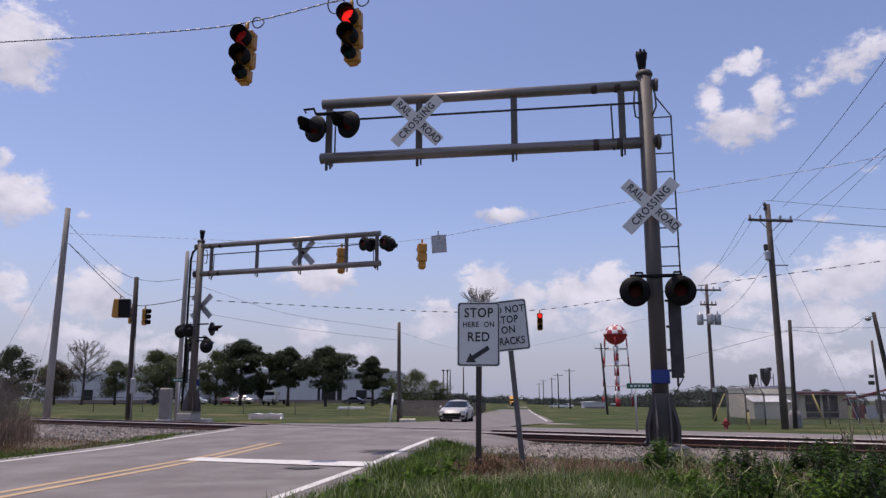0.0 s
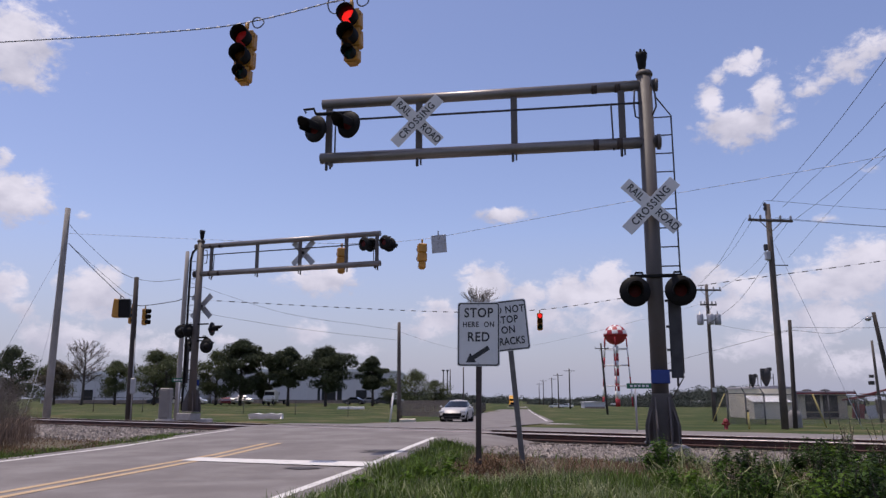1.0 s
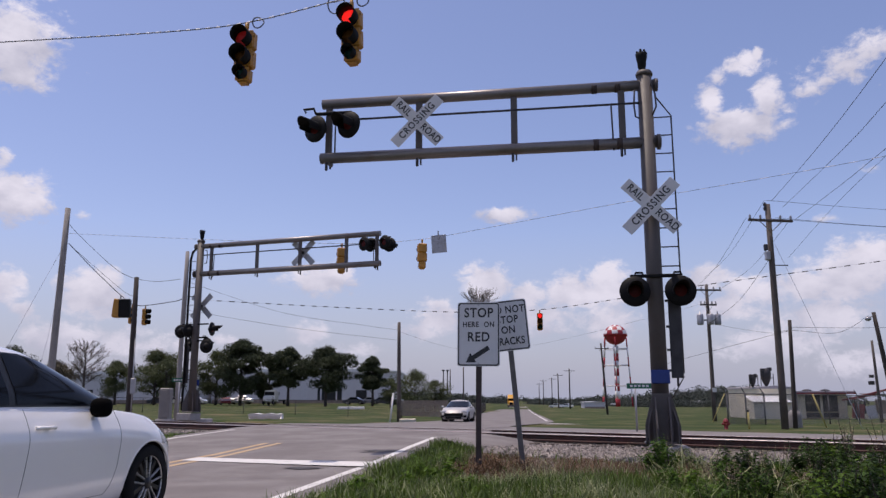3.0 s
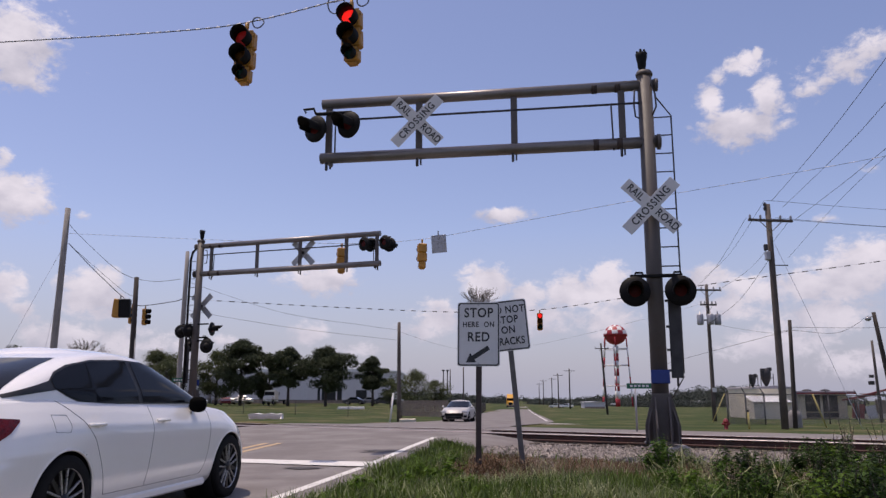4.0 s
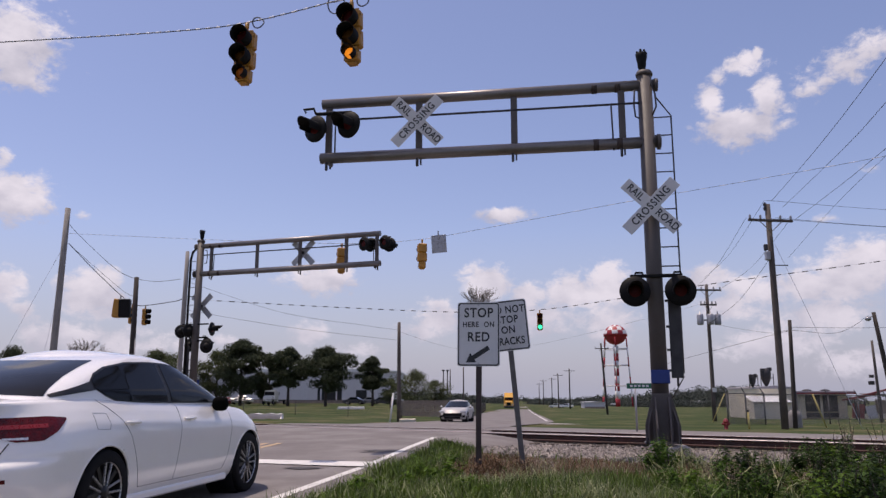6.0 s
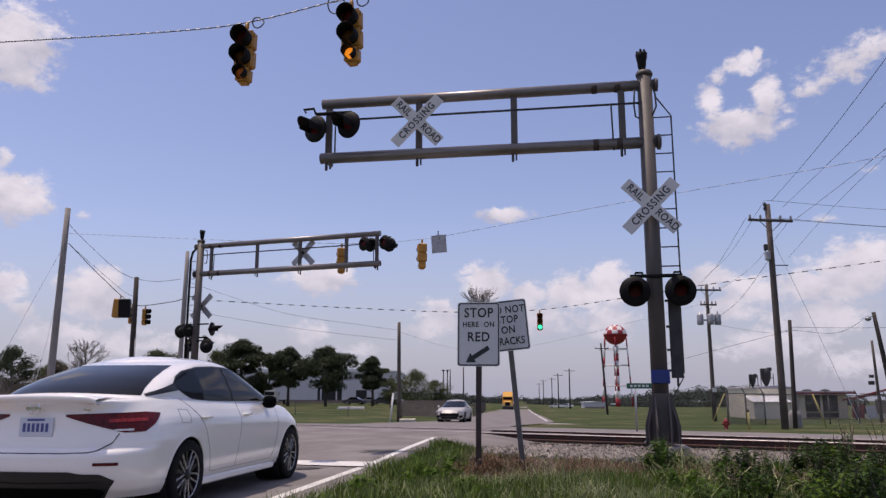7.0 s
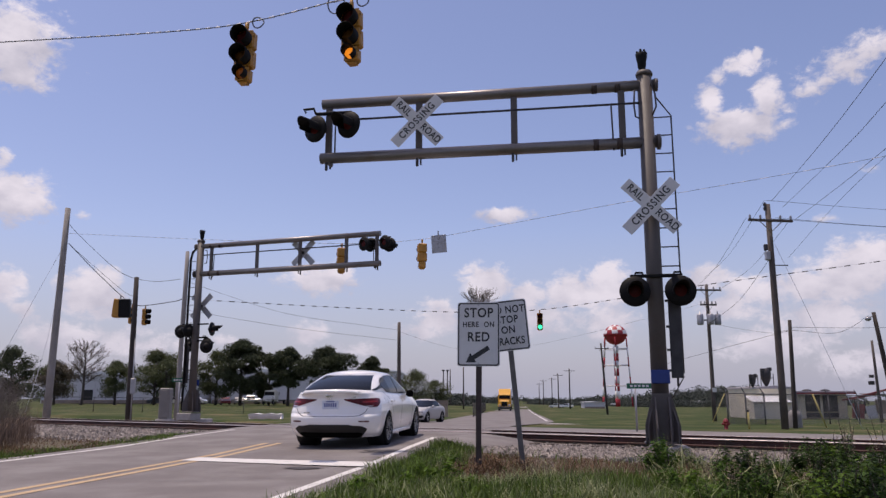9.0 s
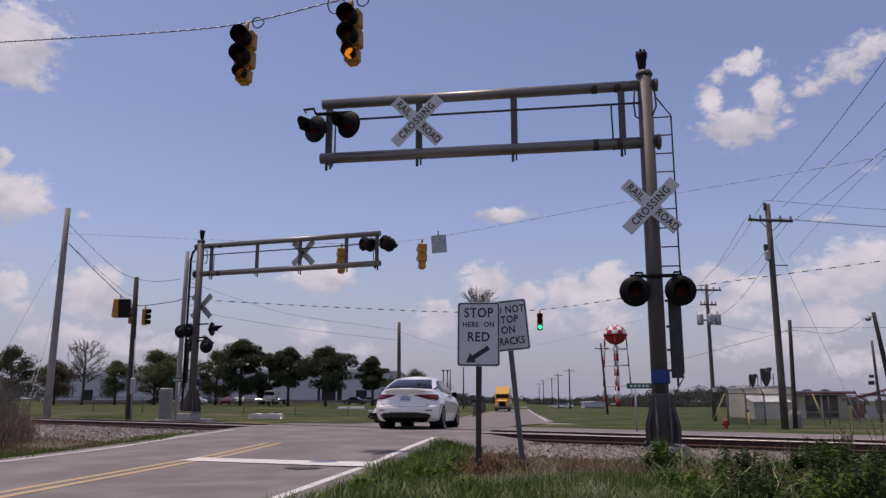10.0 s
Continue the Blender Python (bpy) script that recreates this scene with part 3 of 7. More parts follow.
def gantry(arm, uprights, buck, tip_turn, tip=(-.10, .60, 5.95)):
    t = thing("crossing_gantry", Matrix.Identity(4), "grey steel cantilever crossing signal with flashers and crossbucks", "railway signal", "crossing gantries")
    I = Matrix.Identity(3)
    part("mast", Geo().tube([(0, 0, .05), (0, 0, 6.62)], [.145, .13], 24), "gantry", t)
    part("mast_cap", Geo().lathe([(.0, 0), (.15, 0), (.155, .04), (.13, .09), (0, .11)], (0, 0, 6.60), (0, 0, 1)), "gantry", t)
    bell = Geo().lathe([(.0, 0), (.065, 0), (.06, .06), (.075, .10), (.085, .22), (.105, .30), (.108, .36), (.09, .38), (0, .37)], (-.03, 0, 6.68), (0, 0, 1), 18)
    for k, (x, y) in enumerate(((-.09, -.03), (-.03, -.08), (.04, -.05), (.07, .02), (.0, .06))):
        bell.box((x - .02, y, 7.06 + .012 * (k % 3)), (.035, .035, .05 + .02 * (k % 2)), Matrix.Rotation(.5 * k, 3, "Z"), .006)
    part("bell", bell, "black", t, "black crossing bell")
    part("footing", Geo().box((.10, 0, -.13), (.60, .68, .26), I, .02), "concrete", t, "pale concrete footing")
    base = Geo()
    for k in range(4):
        a = radians(45 + 90 * k)
        out = [(.10, .04), (.34, .04), (.34, .36), (.15, .86), (.10, .9)]
        base.prism(out, .02, Matrix.Rotation(a, 4, "Z"))
    base.lathe([(.30, .03), (.30, .07), (.17, .07)], (0, 0, 0), (0, 0, 1), 24)
    base.prism([(-.29, .03), (.29, .03), (.29, .33), (.15, .86), (-.15, .86), (-.29, .33)], .02, Matrix.Translation((0, -.17, 0)))
    part("base_gusset", base, "gantry", t)
    for x in (-.11, .11):
        part("rib", Geo().prism([(-.2, .04), (.0, .04), (.0, .8), (-.04, .8), (-.2, .3)], .025, Matrix.Translation((x, -.18, 0)) @ Matrix.Rotation(radians(90), 4, "Z")), "gantry", t)
    for k, (x, y) in enumerate(((-.26, -.2), (.26, -.2))):
        part("anchor_bolt", Geo().tube([(x, y, .03), (x, y, .14)], .02, 8), "dark_steel", t)
    # arms
    part("upper_chord", Geo().tube([(.22, 0, 6.43), (-arm, 0, 6.43)], .098, 24), "chord", t)
    part("lower_chord", Geo().tube([(.24, 0, 5.33), (-arm - .01, 0, 5.33)], .105, 24), "chord", t)
    for z, r in ((6.42, .12), (5.33, .14)):
        part("flange", Geo().tube([(.17, 0, z), (.23, 0, z)], r, 18), "gantry", t)
        for x in (-.44, -.86):
            part("clamp_band", Geo().tube([(x, 0, z), (x - .10, 0, z)], (.1 if z > 6 else .107), 18), "post", t, "rust-brown band on the tube")
    for a, w in [(a, .12) for a in uprights]:
        p = part("upright", Geo().box((-a, 0, 5.875), (w, .09, 1.09), I, .012), "gantry", t)
        part("u_bolt", Geo().box((-a - .03, -.02, 5.20), (.05, .05, .24), I, .01).box((-a + .03, .03, 5.22), (.03, .03, .2), I), "dark_steel", p)
    part("conduit", Geo().tube([(-.13, -.03, 6.08), (.7 - arm, -.03, 6.08)], .022, 8), "dark_steel", t)
    part("conduit", Geo().tube([(-.62, -.04, 6.08), (-.60, -.04, 5.2)], .016, 8), "dark_steel", t)
    part("conduit", Geo().tube([(.28 - arm, -.05, 5.95), (.28 - arm, -.05, 5.3)], .016, 8), "dark_steel", t)
    part("tip_brace", Geo().box((.10 - arm, 0, 5.26), (.30, .07, .07), Matrix.Rotation(radians(35), 3, "Y"), .01), "gantry", t)
    part("cable_loop", Geo().tube([(-.13, -.1, 6.30), (-.2, -.14, 6.28), (-.22, -.15, 6.0), (-.2, -.14, 5.78), (-.13, -.1, 5.76)], .016, 8), "dark_steel", t)
    part("cable_loop", Geo().tube([(.1, -.1, 6.40), (.16, -.14, 6.2), (.17, -.15, 5.95), (.1, -.1, 5.8)], .016, 8), "dark_steel", t)
    # lamps
    turn = Matrix.Rotation(radians(tip_turn), 3, "Z") @ Matrix.Rotation(radians(2), 3, "X")
    lamp_bar = part("lamp_bar", Geo().box((.26 - arm, -.10, 6.20), (.72, .06, .06), I, .01).tube([(-.3 - arm, -.1, 6.24), (-.35 - arm, -.12, 6.30), (-.15 - arm, -.1, 6.32), (-.1 - arm, -.1, 6.2)], .025, 8), "black", t)
    flasher(t, (tip[0] - arm, -.16, tip[2]), turn, reach=.46, cut=.3)
    flasher(t, (tip[1] - arm, -.16, tip[2] + .05), turn, reach=.46, cut=.3)
    part("lamp_bar", Geo().box((.0, -.17, 2.86), (.86, .06, .06), I, .01).tube([(-.35, -.17, 2.86), (-.33, -.17, 2.92), (-.22, -.17, 2.92), (-.2, -.17, 2.86)], .02, 8)
         .tube([(.3, -.17, 2.86), (.32, -.17, 2.92), (.42, -.17, 2.92), (.44, -.17, 2.86)], .02, 8), "black", t)
    flasher(t, (-.36, -.22, 2.59), I)
    flasher(t, (.40, -.22, 2.59), I)
    crossbuck(t, (-buck, -.16, 5.93), I)
    crossbuck(t, (-.02, -.24, 4.09), I)
    # ladder
    lad = part("ladder", Geo().tube([(.20, .1, 6.22), (.45, .1, 5.85), (.455, .1, .6 + 2.5), (.455, .1, 2.95)], .014, 8), "dark_steel", t)
    for k in range(9):
        z = 5.83 - .345 * k
        part("rung", Geo().tube([(.11, .1, z), (.455, .1, z)], .012, 6), "dark_steel", lad)
    part("ladder_guard", Geo().box((.31, .05, 1.83), (.20, .05, 1.42), I, .01), "dark_steel", t, "dark sheet-metal ladder guard")
    part("guard_bracket", Geo().tube([(.42, .05, 1.2), (.42, .05, 2.55)], .01, 6).tube([(.42, .05, 1.15), (.2, .05, .78)], .01, 6).tube([(.31, .05, 1.12), (.31, .05, .98)], .02, 6), "dark_steel", t)
    for z in (2.45, 2.0, 1.6, 1.25):
        part("guard_clip", Geo().box((.19, .05, z), (.06, .04, .04), I), "dark_steel", t)
    part("sign_plate", Geo().box((.0, -.16, 1.14), (.31, .05, .23), I, .01), "blue", t, "blue enamel plate")
    return t


near_gantry = gantry(6.13, (.43, 2.40, 4.21, 5.99), 4.22, -22, (-.08, .58, 5.88))
far_gantry = gantry(7.7, (.52, 2.58, 4.43, 6.35, 7.57), 4.48, -8, (-.30, .45, 6.02))
far_gantry.matrix_basis = pose(-9.55, 30.2, 0.40, 0, 0, 161)
near_gantry.matrix_basis = pose(3.70, 13.5, 0.17, 0, 0, -9.2)
for at, turn in (((.76, -.10, 3.12), 12), ((-.62, .15, 2.50), 8), ((-.80, .1, 3.15), -80), ((.12, .3, 3.1), 80)):
    flasher(far_gantry, at, Matrix.Rotation(radians(turn), 3, "Z"))
for x in (-8.05, -7.25):
    flasher(far_gantry, (x, .42, 6.0), Matrix.Rotation(radians(160), 3, "Z"), reach=.14)
part("riser_pipe", Geo().tube([(.34, .12, .1), (.34, .12, 5.9), (.28, .10, 6.2), (.10, .05, 6.38)], .045, 8), "black", far_gantry, "black cable riser pipe")
part("lamp_bar", Geo().box((0, .05, 3.36), (1.2, .05, .05)).box((-.2, .05, 2.72), (.5, .05, .05)), "black", far_gantry)


# ---- regulatory signs ----
def rounded(w, h, r, n=6):
    pts = []
    for cx, cz, a0 in ((w / 2 - r, h / 2 - r, 0), (-w / 2 + r, h / 2 - r, 90), (-w / 2 + r, -h / 2 + r, 180), (w / 2 - r, -h / 2 + r, 270)):
        for k in range(n + 1):
            a = radians(a0 + 90 * k / n)
            pts.append((cx + r * math.cos(a), cz + r * math.sin(a)))
    return pts


def road_sign(m, w, h, lines, label, post_h, post_mat, post_lean, arrow=False):
    t = thing("road_sign", m, label, "road sign", "signs before the crossing")
    c = post_h - h / 2
    board = part("board", Geo().prism(rounded(w, h, .04), .003, Matrix.Translation((0, 0, c))), "sign_white", t, "white reflective board")
    rim_o, rim_i = rounded(w - .02, h - .02, .035), rounded(w - .055, h - .055, .025)
    g = Geo()
    n = len(rim_o)
    g.add([Vector((x, -.0035, z + c)) for x, z in rim_o] + [Vector((x, -.0035, z + c)) for x, z in rim_i], [(i, (i + 1) % n, (i + 1) % n + n, i + n) for i in range(n)])
    part("border", g, "ink", t)
    for text, z, size, sq, sp in lines:
        lettering("letter", text, size, t, "ink", Matrix.Translation((0, -.004, c + z)), .02, sq, sp)
    if arrow:
        a = radians(33)
        pts = [(-.215, 0), (-.09, .08), (-.09, .033), (.175, .033), (.175, -.033), (-.09, -.033), (-.09, -.08)]
        g = Geo().prism(pts, .003, Matrix.Translation((.0, -.004, c - .285)) @ Matrix.Rotation(-a, 4, "Y"))
        part("arrow", g, "ink", t)
    g = Geo()
    for x in (-.032, .032):
        g.box((x, .035, (post_h - .05) / 2 - .15), (.012, .035, post_h + .25))
    g.box((0, .02, (post_h - .05) / 2 - .15), (.07, .008, post_h + .25))
    p = part("post", g, post_mat, t)
    for z in (c - h * .455, c + h * .455):
        part("bolt", Geo().tube([(0, -.009, z), (0, .03, z)], .012, 8), "steel_grey", t)
    return t


road_sign(pose(.49, 11.2, .02, 0, .6, -9), .61, .914, (("STOP", .30, .19, .85, 1.12), ("HERE  ON", .135, .11, .83, 1.15), ("RED", -.045, .185, .9, 1.1)),
          "white stop here on red sign on a brown steel post", 2.29, "post", 0, True)
road_sign(pose(1.16, 11.75, .0, 0, -5.2, -12), .61, .762, (("DO NOT", .235, .155, .82, 1.1), ("STOP", .085, .155, .82, 1.1), ("ON", -.07, .155, .85, 1.1), ("TRACKS", -.24, .155, .8, 1.05)),
          "white do not stop on tracks sign on a leaning grey post", 2.42, "post_grey", 0)


# ---- road vehicles ----
M["car_white"] = material("white_car_paint", (0.88, 0.86, 0.84), 0.22, vary=0.02, scale=2, fine_scale=200, bump=0, coat=0.9)
M["car_silver"] = material("silver_car_paint", (0.44, 0.43, 0.43), 0.5, metal=0.15, vary=0.03, scale=2, fine_scale=300, bump=0, coat=0.1)
M["car_blue"] = material("dark_blue_car_paint", (0.03, 0.035, 0.06), 0.3, vary=0.05, scale=2, bump=0, coat=0.5)
M["car_red"] = material("red_car_paint", (0.25, 0.03, 0.03), 0.35, vary=0.05, scale=2, bump=0, coat=0.5)
M["tint_glass"] = material("tinted_car_glass", (0.008, 0.009, 0.011), 0.05, vary=0.05, scale=2, bump=0, spec=0.15)
M["trim"] = material("black_car_trim", (0.012, 0.012, 0.013), 0.45, vary=0.15, scale=8, bump=.05)
M["rubber"] = material("tyre_rubber", (0.010, 0.010, 0.011), 0.8, vary=0.25, scale=12, fine_scale=90, bump=.2, spec=.15)
M["rim_dark"] = material("black_wheel_alloy", (0.015, 0.015, 0.016), 0.35, metal=0.3, vary=0.1, scale=6, bump=0)
M["tail_bright"] = material("red_lamp_bar", (0.26, 0.012, 0.015), 0.3, vary=0.15, scale=9, bump=0, coat=.1)
M["rim_silver"] = material("machined_wheel_alloy", (0.40, 0.40, 0.41), 0.3, metal=0.7, vary=0.1, scale=6, bump=0)
# matt black of the door mirrors; also paints the shade under the bumper
M["mirror_shade_black"] = material("mirror_and_shade_black", (0.004, 0.004, 0.004), 0.9, vary=0.1, scale=8, bump=0, spec=.05)
M["tail_red"] = material("tail_lamp_plastic", (0.12, 0.005, 0.008), 0.3, vary=0.15, scale=30, fine_scale=120, bump=.1, second=(0.04, 0.004, 0.006), blend=(.40, .66), coat=.08, spec=.25)
M["clear_lamp"] = material("clear_lamp_plastic", (0.6, 0.6, 0.62), 0.1, metal=0.3, vary=0.2, scale=30, bump=.2, coat=.5)
M["head_lamp"] = material("smoked_headlamp_glass", (0.14, 0.14, 0.15), 0.12, metal=0.2, vary=0.4, scale=18, bump=.1, coat=.6)
M["plate"] = material("pale_plate", (0.62, 0.66, 0.74), 0.5, vary=0.1, scale=20, bump=.05)
M["plate_bar"] = material("blue_plate_bar", (0.07, 0.09, 0.28), 0.5, vary=0.1, scale=20, bump=0)
M["truck_yellow"] = material("yellow_truck_paint", (0.72, 0.36, 0.02), 0.4, vary=0.06, scale=3, bump=0, coat=.3)
M["chrome"] = material("chrome", (0.7, 0.7, 0.72), 0.15, metal=1.0, vary=0.05, scale=9, bump=0)


def inside(px, pz, poly):
    hit = False
    n = len(poly)
    for i in range(n):
        (x0, z0), (x1, z1) = poly[i], poly[i - 1]
        if (z0 > pz) != (z1 > pz) and px < (x1 - x0) * (pz - z0) / (z1 - z0) + x0:
            hit = not hit
    return hit


class Shell:
    """A car body: a stack of rounded outlines from sill to shoulder, and a cabin above it."""

    def __init__(self, d):
        self.d = d

    def side(self, z):
        return lerp(z, *self.d["side"])

    def shoulder(self, y):
        return lerp(y, *self.d["shoulder"])

    def half(self, yr, yf, w, lr, nr, lf, nf, step):
        """Half an outline, rear centre to front centre, with arc length."""
        pts = []
        for k in range(int(1.5 * (0.85 + lr) / step) + 1):
            a = math.pi / 2 * k / int(1.5 * (0.85 + lr) / step)
            pts.append((w * math.sin(a) ** (2 / nr), yr + lr * (1 - max(0.0, math.cos(a)) ** (2 / nr))))
        n = max(2, int(2.6 / step))
        for k in range(1, n):
            y = yr + lr + (yf - lf - yr - lr) * k / n
            pts.append((w, y))
        for k in range(int(1.5 * (0.85 + lf) / step) + 1):
            a = math.pi / 2 * k / int(1.5 * (0.85 + lf) / step)
            pts.append((w * max(0.0, math.cos(a)) ** (2 / nf), yf - lf * (1 - math.sin(a) ** (2 / nf))))
        return pts

    def lower(self, step):
        d = self.d
        z0, rows = d["sill"], []
        n = int(0.85 / step)
        for i in range(n + 1):
            v = i / n
            zn = z0 + v * (d["belt"] - z0)
            pts = self.half(lerp(zn, *d["rear"]), lerp(zn, *d["front"]), self.side(zn), d["lr"], d["nr"], d["lf"], d["nf"], step)
            row, p, last = [], 0.0, None
            for x, y in pts:
                if last:
                    p += math.hypot(x - last[0], y - last[1])
                last = (x, y)
                z = z0 + v * (self.shoulder(y) - z0)
                row.append((x * self.bow(y, z), y, z, p))
            rows.append(row)
        return rows

    def bow(self, y, z):
        """Flanks bow in towards the ends, and the tail narrows upwards."""
        tail = min(1, max(0, (.5 - y) / 1.3)) * min(1, max(0, (z - .66) / .36))
        return (1 - 0.012 * ((y - 1.4) / 2) ** 2) * (1 - self.d["taper"] * tail)

    def on_outline(self, pts, p):
        """The point at arc length p of a half outline, and its outward normal."""
        way = 0.0
        for (x0, y0), (x1, y1) in zip(pts, pts[1:]):
            d = math.hypot(x1 - x0, y1 - y0)
            if way + d >= p and d > 1e-9:
                k = (p - way) / d
                return x0 + (x1 - x0) * k, y0 + (y1 - y0) * k, ((y1 - y0) / d, -(x1 - x0) / d)
            way += d
        return (*pts[-1], (0.0, 1.0))

    def skin(self, p, z, out=.004):
        """The point of the lower body at arc length p from the rear centre and height z."""
        d = self.d
        zn = z
        for _ in range(3):
            pts = self.half(lerp(zn, *d["rear"]), lerp(zn, *d["front"]), self.side(zn), d["lr"], d["nr"], d["lf"], d["nf"], .02)
            x, y, n = self.on_outline(pts, abs(p))
            zn = d["sill"] + (z - d["sill"]) * (d["belt"] - d["sill"]) / (self.shoulder(y) - d["sill"])
        sg = 1 if p >= 0 else -1
        return Vector((sg * (x * self.bow(y, z) + n[0] * out), y + n[1] * out, z))

    def skin_patch(self, ps, lo, hi, out=.004, rows=8):
        """A sheet over the lower body: lo and hi give its edges' heights along ps."""
        g = Geo()
        g.grid([[self.skin(p, lerp(abs(p), *lo) + (lerp(abs(p), *hi) - lerp(abs(p), *lo)) * k / rows, out) for p in ps] for k in range(rows + 1)])
        return g

    def cab_at(self, g, p=None, y_at=None, out=.004):
        """A point of the cabin at level g and arc length p from its rear centre, or at the flank point y_at."""
        d = self.d
        pts = self.half(lerp(g, *d["cab_rear"]), lerp(g, *d["cab_front"]), lerp(g, *d["cab_side"]), d["clr"], d["cnr"], d["clf"], d["cnf"], .02)
        if p is not None:
            x, y, n = self.on_outline(pts, abs(p))
        else:
            ys = [q[1] for q in pts]
            x, y, n = float(np.interp(y_at, ys, [q[0] for q in pts])), y_at, (1, 0)
        zb = self.shoulder(y) - 0.01 + 0.05 * (1 - (x / 0.85) ** 2)
        z = zb + (lerp(y, *d["roof"]) - zb) * g
        sg = -1 if p is not None and p < 0 else 1
        x *= self.bow(y, 1.0)
        return Vector((sg * (x + n[0] * out), y + n[1] * out, z + .5 * out))

    def cab_side(self, y, z, out=.004):
        lo, hi = 0.0, 1.0
        for _ in range(18):
            m = (lo + hi) / 2
            if self.cab_at(m, None, y, 0).z < z:
                lo = m
            else:
                hi = m
        return self.cab_at(lo, None, y, out)

    def side_patch(self, ys, lo, hi, sg, out=.004, rows=8):
        g = Geo()
        cols = [[self.cab_side(y, lerp(y, *lo) + (lerp(y, *hi) - lerp(y, *lo)) * k / rows, out) for k in range(rows + 1)] for y in ys]
        g.grid([[Vector((sg * q.x, q.y, q.z)) for q in c] for c in (cols if sg < 0 else cols[::-1])])
        return g

    def end_patch(self, g0, g1, p0, p1, front, out=.004, n=26, rows=10):
        """Rear window or windscreen: half widths p0, p1 at levels g0, g1."""
        g = Geo()
        out_rows = []
        for i in range(rows + 1):
            k = i / rows
            gg = g0 + (g1 - g0) * k
            pm = p0 + (p1 - p0) * k
            d = self.d
            if front:
                pts = self.half(lerp(gg, *d["cab_rear"]), lerp(gg, *d["cab_front"]), lerp(gg, *d["cab_side"]), d["clr"], d["cnr"], d["clf"], d["cnf"], .02)
                total = sum(math.hypot(b[0] - a[0], b[1] - a[1]) for a, b in zip(pts, pts[1:]))
                row = []
                for u in np.linspace(-1, 1, n):
                    q = self.cab_at(gg, total - abs(u) * pm - 1e-4, None, out)
                    row.append(Vector((q.x * (1 if u > 0 else -1), q.y, q.z)))
            else:
                row = [self.cab_at(gg, u * pm, None, out) for u in np.linspace(-1, 1, n)]
            out_rows.append(row)
        g.grid(out_rows if front else out_rows[::-1])
        return g

    def cabin(self, step):
        d, rows = self.d, []
        n = int(0.5 / step)
        for i in range(n + 1):
            g = i / n
            yr, yf = lerp(g, *d["cab_rear"]), lerp(g, *d["cab_front"])
            pts = self.half(yr, yf, lerp(g, *d["cab_side"]), d["clr"], d["cnr"], d["clf"], d["cnf"], step)
            row, p, last = [], 0.0, None
            for x, y in pts:
                if last:
                    p += math.hypot(x - last[0], y - last[1])
                last = (x, y)
                zb = self.shoulder(y) - 0.01 + 0.05 * (1 - (x / 0.85) ** 2)
                zt = lerp(y, *d["roof"])
                row.append((x * self.bow(y, 1.0), y, zb + (zt - zb) * g, p))
            rows.append(row)
        return rows

    def build(self, parent, step, paint, kinds, cab_kinds, wheels, labels):
        """kinds: (name, material, test(side, x, y, z, p)) in order; the rest is painted body."""
        buckets = {}

        def put(key, quad):
            b = buckets.setdefault(key, (Geo(), {}))
            idx = []
            for q in quad:
                k = (round(q[0], 5), round(q[1], 5), round(q[2], 5))
                if k not in b[1]:
                    b[1][k] = len(b[0].v)
                    b[0].v.append(Vector(k))
                idx.append(b[1][k])
            if len(set(idx)) >= 3:
                idx = list(dict.fromkeys(idx))
                b[0].f.append(tuple(idx))
                b[0].s.append(True)

        def sheet(rows, tests, rest, arches):
            for i in range(len(rows) - 1):
                r0, r1 = rows[i], rows[i + 1]
                for k in range(len(r0) - 1):
                    c = [sum(v) / 4 for v in zip(r0[k], r0[k + 1], r1[k + 1], r1[k])]
                    if arches and c[0] > 0.55 and any(math.hypot(c[1] - wy, c[2] - wz) < wr for wy, wz, wr in wheels):
                        continue
                    key = rest
                    for name, mat, test in tests:
                        if test(c[0], c[1], c[2], c[3]):
                            key = (name, mat)
                            break
                    put(key if key == rest or key[0] in ("rear_window", "windscreen", "valance", "grille") else (*key, 1), (r0[k], r0[k + 1], r1[k + 1], r1[k]))
                    mir = [(-a[0], *a[1:]) for a in (r0[k + 1], r0[k], r1[k], r1[k + 1])]
                    put(key if key == rest or key[0] in ("rear_window", "windscreen", "valance", "grille") else (*key, -1), mir)

        low, cab = self.lower(step), self.cabin(step)
        sheet(low, kinds, ("body_shell", paint), True)
        sheet(cab, cab_kinds, ("body_shell", paint), False)
        for rows, crown in ((low, 0.05), (cab, 0.055)):
            top = rows[-1]
            cap = []
            for j in range(12, -1, -1):
                k = j / 12
                cap.append([(x * (1 - k), y, z + crown * (1 - (1 - k) ** 2) * min(1, (x / 0.5) ** 2), 0) for x, y, z, p in top])
            sheet(cap[::-1], [], ("body_shell", paint), False)
        made = {}
        for key, (g, _) in buckets.items():
            made[key] = part(key[0], g, key[1], parent, labels.get(key[0], ""))
        return made

    def at(self, y, z, out=0.0):
        """The point of the right flank at y, z."""
        d = self.d
        zn = d["sill"] + (z - d["sill"]) * (d["belt"] - d["sill"]) / (self.shoulder(y) - d["sill"])
        return Vector((self.side(zn) * self.bow(y, z) + out, y, z))


